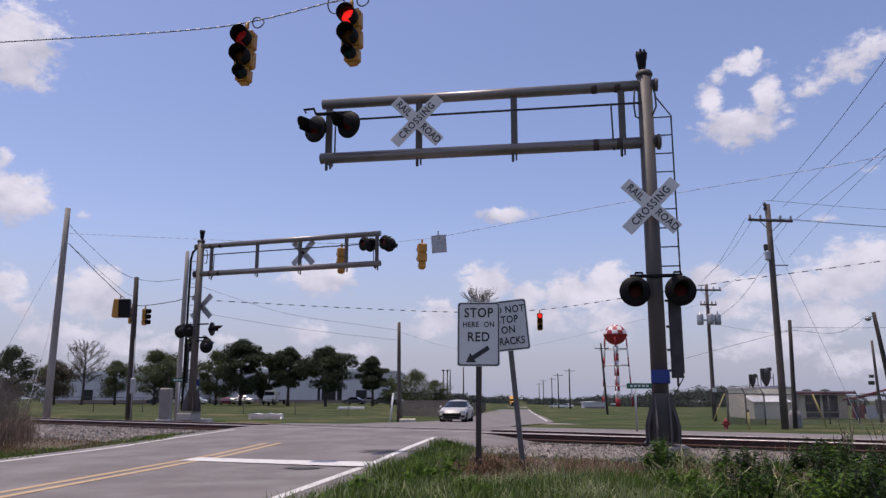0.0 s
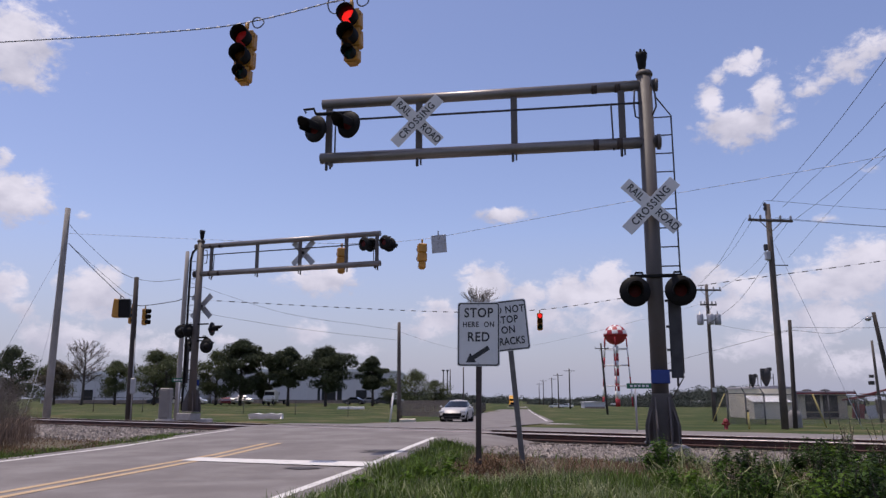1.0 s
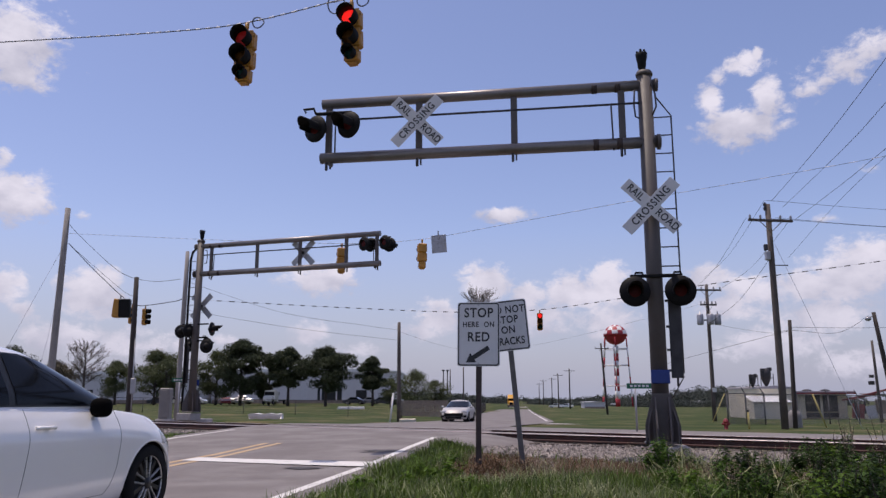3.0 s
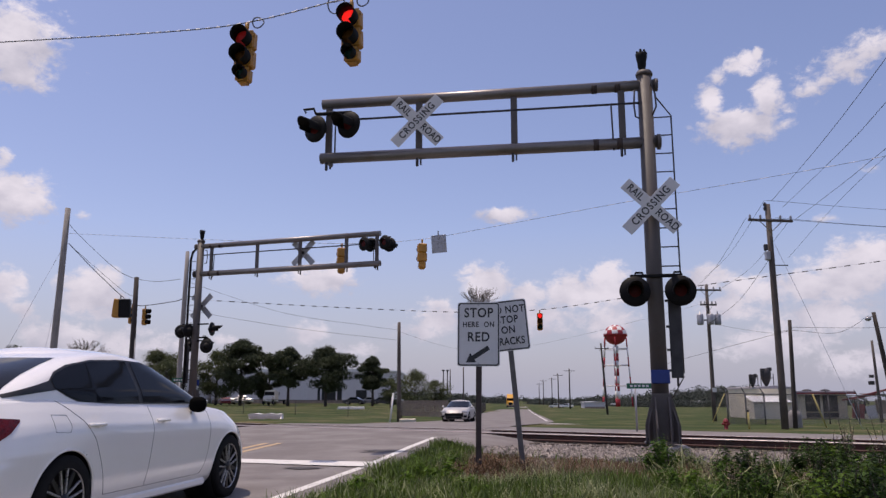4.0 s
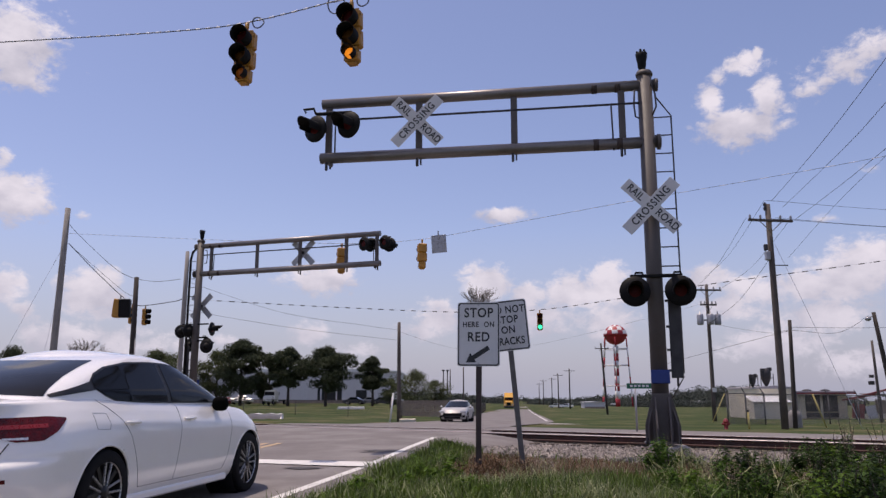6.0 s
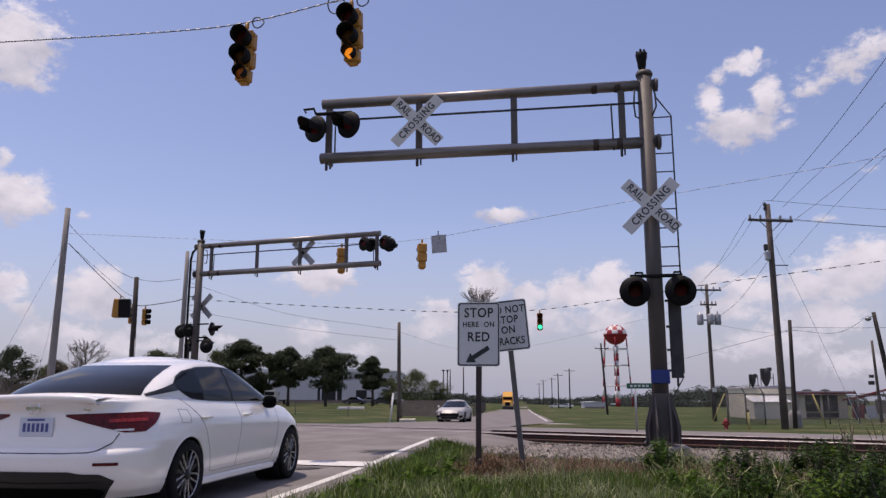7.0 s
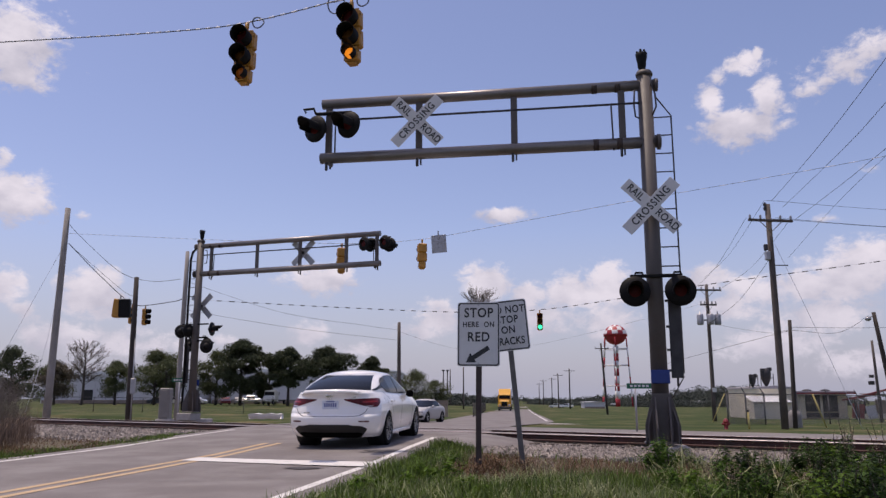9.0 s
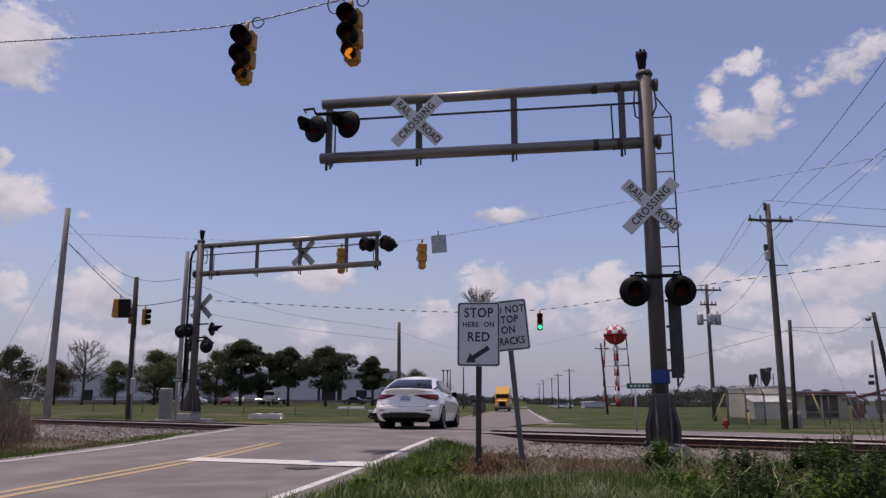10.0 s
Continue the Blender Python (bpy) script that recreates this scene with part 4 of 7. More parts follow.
def wheel(parent, x, y, r, style):
    """A road wheel, turning about its own x; outer face towards sign(x)."""
    sg = 1 if x > 0 else -1
    w = thing_part("wheel", parent, pose(x, y, r))
    g = Geo().lathe([(r * .70, -.10), (r * .93, -.108), (r * .985, -.09), (r, -.05), (r, .05), (r * .985, .09), (r * .93, .108), (r * .70, .10)], (0, 0, 0), (1, 0, 0), 40)
    part("tyre", g, "rubber", w)
    g = Geo().lathe([(r * .70, .095 * sg), (r * .66, .06 * sg), (r * .64, -.06 * sg), (0, -.06 * sg)], (0, 0, 0), (1, 0, 0), 32)
    part("rim", g, "rim_dark", w)
    if style == "twin":
        for k in range(5):
            turn = Matrix.Rotation(radians(72 * k), 3, "X")
            for dv in (-1, 1):
                p0, p1 = Vector((0, dv * .018, r * .14)), Vector((0, dv * r * .125, r * .675))
                lean = Matrix.Rotation(-math.atan2(p1.y - p0.y, p1.z - p0.z), 3, "X")
                part("spoke", Geo().box(turn @ (p0.lerp(p1, .5) + Vector((.085 * sg, 0, 0))), (.02, .016, (p1 - p0).length), turn @ lean, .006), "rim_silver", w)
            a = radians(72 * k + 36)
            turn = Matrix.Rotation(a, 3, "X")
            part("spoke", Geo().box(turn @ Vector((.075 * sg, 0, r * .40)), (.02, .04, r * .56), turn, .006), "rim_dark", w)
        g = Geo().lathe([(r * .685, .09 * sg), (r * .70, .099 * sg), (r * .715, .1 * sg)], (0, 0, 0), (1, 0, 0), 40)
        part("rim_lip", g, "rim_silver", w)
    else:
        for k in range(5):
            turn = Matrix.Rotation(radians(72 * k), 3, "X")
            part("spoke", Geo().box(turn @ Vector((.08 * sg, 0, r * .38)), (.03, .07, r * .62), turn, .01), "rim_silver", w)
    part("hub_cap", Geo().lathe([(r * .16, .07 * sg), (r * .15, .10 * sg), (0, .105 * sg)], (0, 0, 0), (1, 0, 0), 16), "rim_dark", w)
    return w


def thing_part(name, parent, m):
    ob = new(name)
    ob.empty_display_size = 0.1
    ob.parent = parent
    ob.matrix_basis = m
    return ob


SEDAN = {
    "sill": 0.20, "belt": 1.03,
    "side": ([.2, .27, .33, .45, .6, .74, .80, .86, .95, 1.03], [.80, .845, .862, .885, .898, .905, .904, .890, .848, .800]),
    "shoulder": ([-1.03, -.9, -.55, -.1, .6, 1.6, 2.3, 2.6, 3.0, 3.3, 3.5, 3.62], [.985, .995, 1.015, 1.03, .99, .96, .935, .905, .85, .78, .72, .68]),
    "rear": ([.2, .28, .36, .48, .575, .605, .635, .8, .95, 1.0, 1.03], [-.86, -.95, -.99, -1.02, -1.02, -1.01, -.96, -.935, -.93, -.96, -.99]),
    "front": ([.2, .3, .45, .6, .75, .9, 1.03], [3.63, 3.69, 3.71, 3.70, 3.67, 3.60, 3.46]),
    "taper": .13, "lr": .56, "nr": 2.6, "lf": .95, "nf": 2.35,
    "cab_rear": ([0, .25, .5, .75, .9, 1], [-.72, -.52, -.27, .03, .26, .48]),
    "cab_front": ([0, .25, .5, .75, .9, 1], [2.78, 2.55, 2.30, 2.02, 1.84, 1.66]),
    "cab_side": ([0, .2, .6, .85, .95, 1], [.795, .782, .69, .63, .597, .55]),
    "clr": .42, "cnr": 2.5, "clf": .75, "cnf": 2.4,
    "roof": ([-.8, .0, .5, 1.0, 1.5, 2.0, 3], [1.36, 1.372, 1.388, 1.40, 1.392, 1.36, 1.33]),
}
GLASS_LO = ([0, .06, .18, .30, .45, 1.2, 2.5], [1.12, 1.095, 1.04, 1.0, .988, .976, .962])
GLASS_HI = ([0, .12, .3, .6, 1.0, 1.35, 1.65, 1.95, 2.2, 2.5], [1.145, 1.225, 1.285, 1.332, 1.348, 1.342, 1.305, 1.225, 1.125, .972])
ACCENT_LO, ACCENT_HI = ([-.42, .05], [1.040, 1.092]), ([-.42, .05], [1.062, 1.165])


def build_sedan():
    t = thing("sedan", Matrix.Identity(4), "clean white four-door sedan with dark tinted windows", "car")
    sh = Shell(SEDAN)
    wheels = [(.06, .32, .352), (2.76, .32, .352)]
    sh.build(t, .02, "car_white", [
        ("headlight", "head_lamp", lambda x, y, z, p: y > 2.95 and x > .45 and .60 + .06 * (3.6 - y) < z < .685 + .10 * (3.6 - y)),
        ("grille", "trim", lambda x, y, z, p: y > 3.3 and x < .5 and .32 < z < .62)], [], wheels, {"body_shell": "glossy white painted body"})
    part("rear_window", sh.end_patch(.08, .88, .78, .53, False), "tint_glass", t, "dark tinted rear window")
    part("windscreen", sh.end_patch(.08, .9, .78, .60, True), "tint_glass", t)
    for sg in (-1, 1):
        part("window_surround", sh.side_patch(np.linspace(0, 2.5, 60), GLASS_LO, GLASS_HI, sg, .003), "trim", t)
        lo2, hi2 = (GLASS_LO[0], [z + .012 for z in GLASS_LO[1]]), (GLASS_HI[0], [z - .014 for z in GLASS_HI[1]])
        part("side_window", sh.side_patch(np.linspace(.05, 1.10, 36), lo2, hi2, sg, .007), "tint_glass", t)
        part("side_window", sh.side_patch(np.linspace(1.17, 2.40, 36), lo2, hi2, sg, .007), "tint_glass", t)
        part("pillar_trim", sh.side_patch(np.linspace(-.42, .05, 16), ACCENT_LO, ACCENT_HI, sg, .004), "trim", t)
        ps = np.linspace(.29, 1.17, 44) * sg
        lamp_lo, lamp_hi = ([.29, .50, .78, .96, 1.08, 1.17], [.875, .815, .742, .747, .81, .885]), ([.29, .6, 1.0, 1.17], [.893, .902, .912, .90])
        lens = part("tail_light", sh.skin_patch(ps if sg > 0 else ps[::-1], lamp_lo, lamp_hi, .006), "tail_red", t, "dark red wraparound tail lamp")
        bar_lo, bar_hi = ([.62, 1.0], [.825, .835]), ([.62, 1.0], [.853, .863])
        ps = np.linspace(.66, 1.0, 16) * sg
        part("lamp_bar", sh.skin_patch(ps if sg > 0 else ps[::-1], bar_lo, bar_hi, .009, 2), "tail_bright", lens)
        ps = np.linspace(.70, .86, 10) * sg
        part("reverse_lamp", sh.skin_patch(ps if sg > 0 else ps[::-1], ([.7, .86], [.757, .757]), ([.7, .86], [.770, .774]), .009, 2), "clear_lamp", lens)
        ps = np.linspace(.57, .77, 12) * sg
        part("reflector", sh.skin_patch(ps if sg > 0 else ps[::-1], ([.5, .9], [.478, .476]), ([.5, .9], [.503, .503]), .005, 2), "tail_red", t)
    part("valance", sh.skin_patch(np.linspace(-.73, .73, 70), ([0, .58, .66, .73], [.19, .19, .27, .35]), ([0, .38, .46, .62, .73], [.432, .432, .415, .41, .355]), .006), "trim", t, "black plastic lower bumper")
    # near-black strip that paints the shadowed gap below the valance
    part("diffuser", sh.skin_patch(np.linspace(-.62, .62, 40), ([0, .54, .62], [.19, .19, .25]), ([0, .55, .62], [.29, .29, .27]), .012, 3), "mirror_shade_black", t, "near-black strip standing for the shade under the bumper")
    part("valance_ridge", sh.skin_patch(np.linspace(-.59, .59, 40), ([0, .7], [.315, .33]), ([0, .7], [.332, .347]), .016, 2), "trim", t)
    for x in (-.79, .79):
        for y in (.06, 2.76):
            sg = 1 if x > 0 else -1
            g = Geo()
            g.tube([(sg * (sh.at(y + .352 * math.cos(a), max(.2, .32 + .352 * math.sin(a))).x - .006), y + .352 * math.cos(a), .32 + .352 * math.sin(a)) for a in np.linspace(-.28, math.pi + .28, 40)], .012, 6)
            part("wheel_arch", g, "car_white", t)
            g = Geo().lathe([(.356, .30), (.356, -.02), (.0, -.02)], (sg * .56, y, .325), (sg, 0, 0), 32)
            part("wheel_well", g, "trim", t)
    part("underbody", Geo().box((0, 1.3, .33), (1.1, 4.1, .3), bevel=.05), "trim", t)
    for sg in (-1, 1):
        part("sill", Geo().box((sg * .80, 1.36, .215), (.10, 1.9, .07), bevel=.02), "car_white", t)
        # seams of doors and fuel flap

        def seam(pts, name="door_seam", r=.0019):
            line = [(y0 + (y1 - y0) * k / 8, z0 + (z1 - z0) * k / 8) for (y0, z0), (y1, z1) in zip(pts, pts[1:]) for k in range(8)] + [pts[-1]]
            part(name, Geo().tube([Vector((sg * (sh.at(y, z).x + .0005), y, z)) for y, z in line], r, 6), "trim", t)
        seam([(2.30, .945), (2.29, .8), (2.26, .5), (2.21, .36), (2.15, .30)])
        seam([(1.22, .96), (1.20, .8), (1.17, .5), (1.15, .30)])
        seam([(.03, 1.02), (.12, .965), (.25, .87), (.37, .72), (.47, .54), (.54, .38), (.57, .30)])
        seam([(-.08, .80), (-.08, .92), (.08, .915), (.10, .83), (.07, .79), (-.08, .80)], "fuel_flap_seam", .0012)
        seam([(2.15, .30), (.57, .30)])
        for y in (.38, 1.37):
            h = Geo().tube([Vector((sg * (sh.at(y, .835).x + o), yy, .835)) for yy, o in ((y - .10, .005), (y - .07, .028), (y + .08, .028), (y + .11, .005))], .013, 8)
            part("door_handle", h, "car_white", t)
            part("handle_recess", Geo().lathe([(.0, .004), (.03, .003), (.042, -.004)], (sg * sh.at(y, .82).x, y, .82), (sg, 0, 0), 14), "car_white", t)
        mp = Vector((sg * .90, 1.98, .96))
        g = Geo()
        g.grid([[mp + Vector((.078 * math.copysign(abs(math.cos(e) * math.cos(b)) ** .7, math.cos(b)), .066 * math.copysign(abs(math.cos(e) * math.sin(b)) ** .7, math.sin(b)), .074 * math.copysign(abs(math.sin(e)) ** .75, math.sin(e))))
                 for b in np.linspace(0, 2 * math.pi, 25)] for e in np.linspace(-1.57, 1.57, 15)])
        g.box((sg * .82, 2.01, .935), (.16, .05, .03), bevel=.01)
        part("mirror", g, "mirror_shade_black", t, "black door mirror")
    lip, rows = Geo(), []
    for x in np.linspace(-.53, .53, 25):
        y0 = -1.01 + .10 * (abs(x) / .53) ** 3
        drop = .014 * (x / .53) ** 2 + .025 * (x / .53) ** 10
        rows.append([(x, y0 + .26, 1.035), (x, y0 + .02, 1.062 - drop), (x, y0 - .02, 1.050 - drop), (x, y0 - .01, 1.012 - drop), (x, y0 + .06, .975)])
    lip.grid(rows)
    part("spoiler", lip, "car_white", t)
    seam_pts = [sh.skin(p, z, .001) for p, z in ((-.74, .735), (-.68, .66), (-.58, .60), (-.52, .587), (-.3, .58), (0, .58), (.3, .58), (.52, .587), (.58, .60), (.68, .66), (.74, .735))]
    part("boot_seam", Geo().tube(seam_pts, .005, 6), "trim", t)
    pl = part("rear_plate", Geo().box((.01, -.945, .79), (.31, .012, .155), bevel=.004), "plate", t, "pale metal plate with blue bars")
    for k in range(6):
        part("plate_mark", Geo().box((-.095 + .042 * k, -.953, .786), (.024, .004, .07)), "plate_bar", pl)
    part("plate_mark", Geo().box((.01, -.953, .85), (.16, .004, .018)), "plate_bar", pl)
    part("badge", Geo().lathe([(.045, .006), (.052, .008), (.058, .004)], (0, -.975, .945), (0, -1, 0), 24).box((0, -.985, .945), (.14, .006, .022)), "chrome", t, "round chrome badge with a plain bar")
    part("name_badge", Geo().box((-.44, -.955, .645), (.12, .006, .022)), "chrome", t)
    part("name_badge", Geo().box((.46, -.935, .93), (.07, .006, .02)), "chrome", t)
    brakes = []
    for sg in (-1, 1):
        at = sh.skin(sg * .93, .83, 0)
        b = part("brake_insert", Geo().box((0, 0, 0), (.06, .02, .035), Matrix.Rotation(radians(sg * 38), 3, "Z"), .008), "red_glow", t, "lit red brake lamp")
        b.matrix_basis = Matrix.Translation(at)
        brakes.append((b, at))
    ws = [wheel(t, x, y, .32, "twin") for x in (-.79, .79) for y in (.06, 2.76)]
    return t, ws, brakes


sedan, sedan_wheels, sedan_brakes = build_sedan()
COUPE = dict(SEDAN)
COUPE.update({"shoulder": ([-1.0, -.5, .3, 1.6, 2.2, 2.6, 3.1, 3.4, 3.55], [.98, .98, .97, .93, .92, .89, .80, .72, .66]), "belt": .95,
              "front": ([.2, .3, .45, .6, .75, .95], [3.50, 3.56, 3.58, 3.56, 3.48, 3.3]), "rear": ([.2, .4, .6, .8, .95], [-.8, -.92, -.95, -.92, -.9]),
              "cab_rear": ([0, .5, 1], [-.6, -.1, .45]), "cab_front": ([0, .25, .5, .75, .9, 1], [2.5, 2.2, 1.9, 1.6, 1.38, 1.2]),
              "roof": ([-.8, .3, .9, 1.4, 3], [1.32, 1.38, 1.39, 1.37, 1.30])})


def build_coupe(paint, label):
    t = thing("coupe", Matrix.Identity(4), label, "car")
    sh = Shell(COUPE)
    kinds = [
        ("headlight", "clear_lamp", lambda x, y, z, p: y > 2.7 and x > .50 and .62 + .05 * (3.4 - y) < z < .71 + .10 * (3.4 - y)),
        ("grille", "trim", lambda x, y, z, p: y > 3.0 and (x < .60 and .34 < z < .60 or x < .5 and .24 < z < .31)),
        ("fog_vent", "trim", lambda x, y, z, p: y > 2.9 and .62 < x < .80 and .32 < z < .46),
        ("tail_light", "tail_red", lambda x, y, z, p: y < -.4 and .35 < p < 1.0 and .74 < z < .88),
    ]
    cab = [
        ("windscreen", "tint_glass", lambda x, y, z, p: y > 1.0 and x < .72 and z < 1.36 and y > 1.15 + (1.36 - z) * 2.0),
        ("side_window", "tint_glass", lambda x, y, z, p: x > .35 and .3 < y < 2.3 and .98 < z < 1.33),
        ("rear_window", "tint_glass", lambda x, y, z, p: y < .4 and x < .6 and 1.0 < z < 1.25),
    ]
    sh.build(t, .03, paint, kinds, cab, [(0, .33, .375), (2.57, .33, .375)], {"headlight": "clear swept-back headlamp"})
    for x in (-.79, .79):
        for y in (0, 2.57):
            part("wheel_well", Geo().lathe([(.378, .27), (.378, -.02), (0, -.02)], ((1 if x > 0 else -1) * .56, y, .33), (1 if x > 0 else -1, 0, 0), 20), "trim", t)
    part("underbody", Geo().box((0, 1.3, .33), (1.1, 4.0, .3), bevel=.05), "trim", t)
    for sg in (-1, 1):
        part("mirror", Geo().lathe([(0, -.08), (.07, -.05), (.085, 0), (.05, .08), (0, .1)], (sg * .98, 1.95, .98), (0, 1, 0), 12).box((sg * .87, 1.97, .94), (.16, .05, .03)), paint, t)
    part("upper_grille", Geo().box((0, 3.575, .50), (1.20, .06, .17), bevel=.025), "black", t, "dark upper grille")
    part("lower_grille", Geo().box((0, 3.565, .30), (1.05, .06, .12), bevel=.02), "black", t, "dark lower intake")
    for sg in (-1, 1):
        part("lamp_glass", Geo().box((sg * .70, 3.40, .68), (.36, .16, .13), Matrix.Rotation(radians(sg * -24), 3, "Z"), .04), "clear_lamp", t, "bright headlamp glass")
        part("fog_lamp", Geo().box((sg * .74, 3.46, .38), (.2, .1, .12), Matrix.Rotation(radians(sg * -18), 3, "Z"), .03), "black", t)
    part("front_plate", Geo().box((0, 3.61, .38), (.30, .012, .11)), "trim", t)
    ws = [wheel(t, x, y, .33, "five") for x in (-.79, .79) for y in (0, 2.57)]
    return t, ws


coupe, coupe_wheels = build_coupe("car_silver", "silver two-door coupe with a dark grille turning at the junction")


def shrink(ob, k, done):
    """Makes a thing and its parts smaller about its own origin."""
    if ob.data and ob.data.name not in done:
        done.add(ob.data.name)
        ob.data.transform(Matrix.Scale(k, 4))
    for c in ob.children:
        m = c.matrix_basis.copy()
        m.translation *= k
        c.matrix_basis = m
        shrink(c, k, done)


shrink(coupe, .865, set())


# ---- traffic signals on span wires ----
def visor_tube(at, r, length, cut):
    """A tunnel visor opening towards -y, cut away below."""
    g = Geo()
    n, rows = 21, []
    for rad, ends in ((r, (0.0, 1.0)), (r + .006, (1.0, 0.0))):
        for e in ends:
            row = []
            for k in range(n):
                a = radians(-250 + 320 * k / (n - 1)) + math.pi
                low = 0.5 - 0.5 * math.sin(a)
                row.append(Vector(at) + Vector((math.cos(a) * rad, -length * e * (1 - cut * low), math.sin(a) * rad)))
            rows.append(row)
    g.grid(rows)
    return g


LENS = (("red_lens", "dark red lens"), ("amber_lens", "dark amber lens"), ("green_lens", "dark green lens"))


def signal_head(m, sizes, label, group, lenses=LENS, rise=.02):
    """A yellow signal with one section for each lens radius in sizes, top first; origin at the hanger."""
    t = thing("traffic_signal", m, label, "traffic light", group)
    z = -.16
    part("hanger", Geo().tube([(0, 0, rise), (0, 0, -.18)], .03, 8).box((0, 0, -.04), (.07, .05, .12), bevel=.01), "signal_yellow", t)
    spots = []
    for i, r in enumerate(sizes):
        w = r * 2 + .055
        c = z - w / 2
        sec = part("section", Geo().box((0, .02, c), (w, .20, w - .006), bevel=.035).lathe([(r + .012, 0), (r + .012, .03)], (0, -.075, c), (0, -1, 0), 20), "signal_yellow", t)
        part("door", Geo().box((0, -.088, c), (w * .93, .02, w * .93), bevel=.008), "signal_yellow", sec)
        part("visor", visor_tube((0, -.10, c), r + .004, r * 1.8, .12), "black", sec, "black tunnel visor")
        part("lens", Geo().lathe([(r, .0), (r * .8, .025), (r * .4, .042), (0, .046)], (0, -.10, c), (0, -1, 0), 20), lenses[i][0], sec, lenses[i][1])
        for s in (-1, 1):
            part("latch", Geo().box((s * (w / 2 + .008), -.05, c + .07), (.02, .03, .03), bevel=.005), "signal_yellow", sec)
        spots.append((c, r))
        z -= w
    part("base_cap", Geo().box((0, .02, z - .012), (sizes[-1] * 1.5, .16, .03), bevel=.01), "signal_yellow", t)
    return t, spots


def lit_disc(head, spot, mat, label):
    """The glowing insert of a lens, resting inside the housing."""
    c, r = spot
    g = Geo().lathe([(r * .97, .0), (r * .78, .025), (r * .4, .042), (0, .046)], (0, 0, 0), (0, -1, 0), 20)
    ob = part("lamp_insert", g, mat, head, label)
    ob.matrix_basis = pose(0, .03, c)
    return ob


BIG, SMALL = .148, .102
near_a, spots_a = signal_head(pose(-3.53, 13.05, 7.582, 0, 1, -9), (BIG, BIG, SMALL), "yellow three-lens traffic signal with black visors on a span wire", "near signals")
near_b, spots_b = signal_head(pose(-1.59, 12.52, 7.71, 0, -2, -14), (BIG, BIG, SMALL), "yellow three-lens traffic signal showing its lit lens", "near signals", rise=.092)
M["red_aside"] = glow("red_lens_lit_aside", (0.26, 0.010, 0.01), .2)
M["amber_aside"] = glow("amber_lens_lit_aside", (0.22, 0.06, 0.006), .2)
red_a = lit_disc(near_a, spots_a[0], "red_aside", "lit red lamp")
red_b = lit_disc(near_b, spots_b[0], "red_glow", "lit red lamp")
amber_a = lit_disc(near_a, spots_a[2], "amber_aside", "lit amber lamp")
amber_b = lit_disc(near_b, spots_b[2], "amber_glow", "lit amber lamp")
far_c, spots_c = signal_head(pose(5.47, 44, 5.84, 0, 0, -4), (.13, .13, .13), "dark-faced traffic signal beyond the crossing", "far signals")
red_c = lit_disc(far_c, spots_c[0], "red_glow", "lit red lamp")
green_c = lit_disc(far_c, spots_c[2], "green_glow", "lit green lamp")
for x, y, z, turn in ((-3.83, 29, 6.70, 196), (-.79, 29, 6.87, 192)):
    signal_head(pose(x, y, z, 0, 0, turn), (BIG, BIG, SMALL), "yellow traffic signal seen from behind on a span wire", "far signals")
for x, y, z, turn in ((-17.2, 43, 6.05, 60), (-16.46, 43, 5.98, 75)):
    signal_head(pose(x, y, z, 0, 0, turn), (.12, .12, .12), "small yellow traffic signal beside the far pole", "far signals")
t = thing("traffic_signal", pose(-17.45, 42, 6.40, 0, 4, 12), "large yellow signal box with a black hood", "traffic light", "far signals")
part("hanger", Geo().tube([(0, 0, .05), (0, 0, -.2)], .03, 8), "dark_steel", t)
part("housing", Geo().box((-.12, .05, -.68), (.38, .5, 1.0), bevel=.04), "signal_yellow", t)
hood = Geo()
hood.box((.30, -.08, -.66), (.58, .5, .98), Matrix.Rotation(radians(-6), 3, "Y"), .03)
part("hood", hood, "black", t)
t = thing("sign_plate", pose(-.15, 28.6, 6.62, 0, 4, 172), "blank grey back of a sign on the span wire", "road sign")
part("board", Geo().box((0, 0, 0), (.56, .006, .68), bevel=.002), "sign_back", t)
part("bracket", Geo().box((0, .02, .34), (.05, .03, .3)), "steel_grey", t)


# ---- cables ----
def cable(name, pts, r, label, mat="wire", dashes=0.0, seg=6, bead=0.0):
    """A hanging cable through pts, smoothed, with pale lashing and painted glints where dashes is given."""
    pts = [Vector(p) for p in pts]
    fine_pts = []
    for i in range(len(pts) - 1):
        a, b = pts[max(i - 1, 0)], pts[min(i + 2, len(pts) - 1)]
        for k in range(10):
            u = k / 10
            p, q = pts[i], pts[i + 1]
            m0, m1 = (q - a) * .5, (b - p) * .5
            fine_pts.append((2 * u ** 3 - 3 * u ** 2 + 1) * p + (u ** 3 - 2 * u ** 2 + u) * m0 + (-2 * u ** 3 + 3 * u ** 2) * q + (u ** 3 - u ** 2) * m1)
    fine_pts.append(pts[-1])
    t = thing(name, Matrix.Identity(4), label, "cable", "overhead cables")
    part("strand", Geo().tube(fine_pts, r, seg), mat, t)
    if dashes:
        g, way, last, on = Geo(), 0.0, fine_pts[0], False
        run = []
        for p in fine_pts[1:]:
            n = max(1, int((p - last).length / (dashes * .06)))
            for k in range(n):
                q = last.lerp(p, k / n)
                if int(way / (dashes * .5)) % 2 == 0:
                    run.append(q)
                elif len(run) > 1:
                    g.tube([run[0], run[-1]], bead or r * 1.7, 5)
                    run = []
                else:
                    run = []
                way += (p - last).length / n
            last = p
        # pale dashes also paint the sun's glints on the twisted wire
        tagged(part("lashing", g, "wire" if bead else "wire_light", t), "black cable sleeves" if bead else "pale lashing wire doubling as sun glints", kind="stuff")
    return t


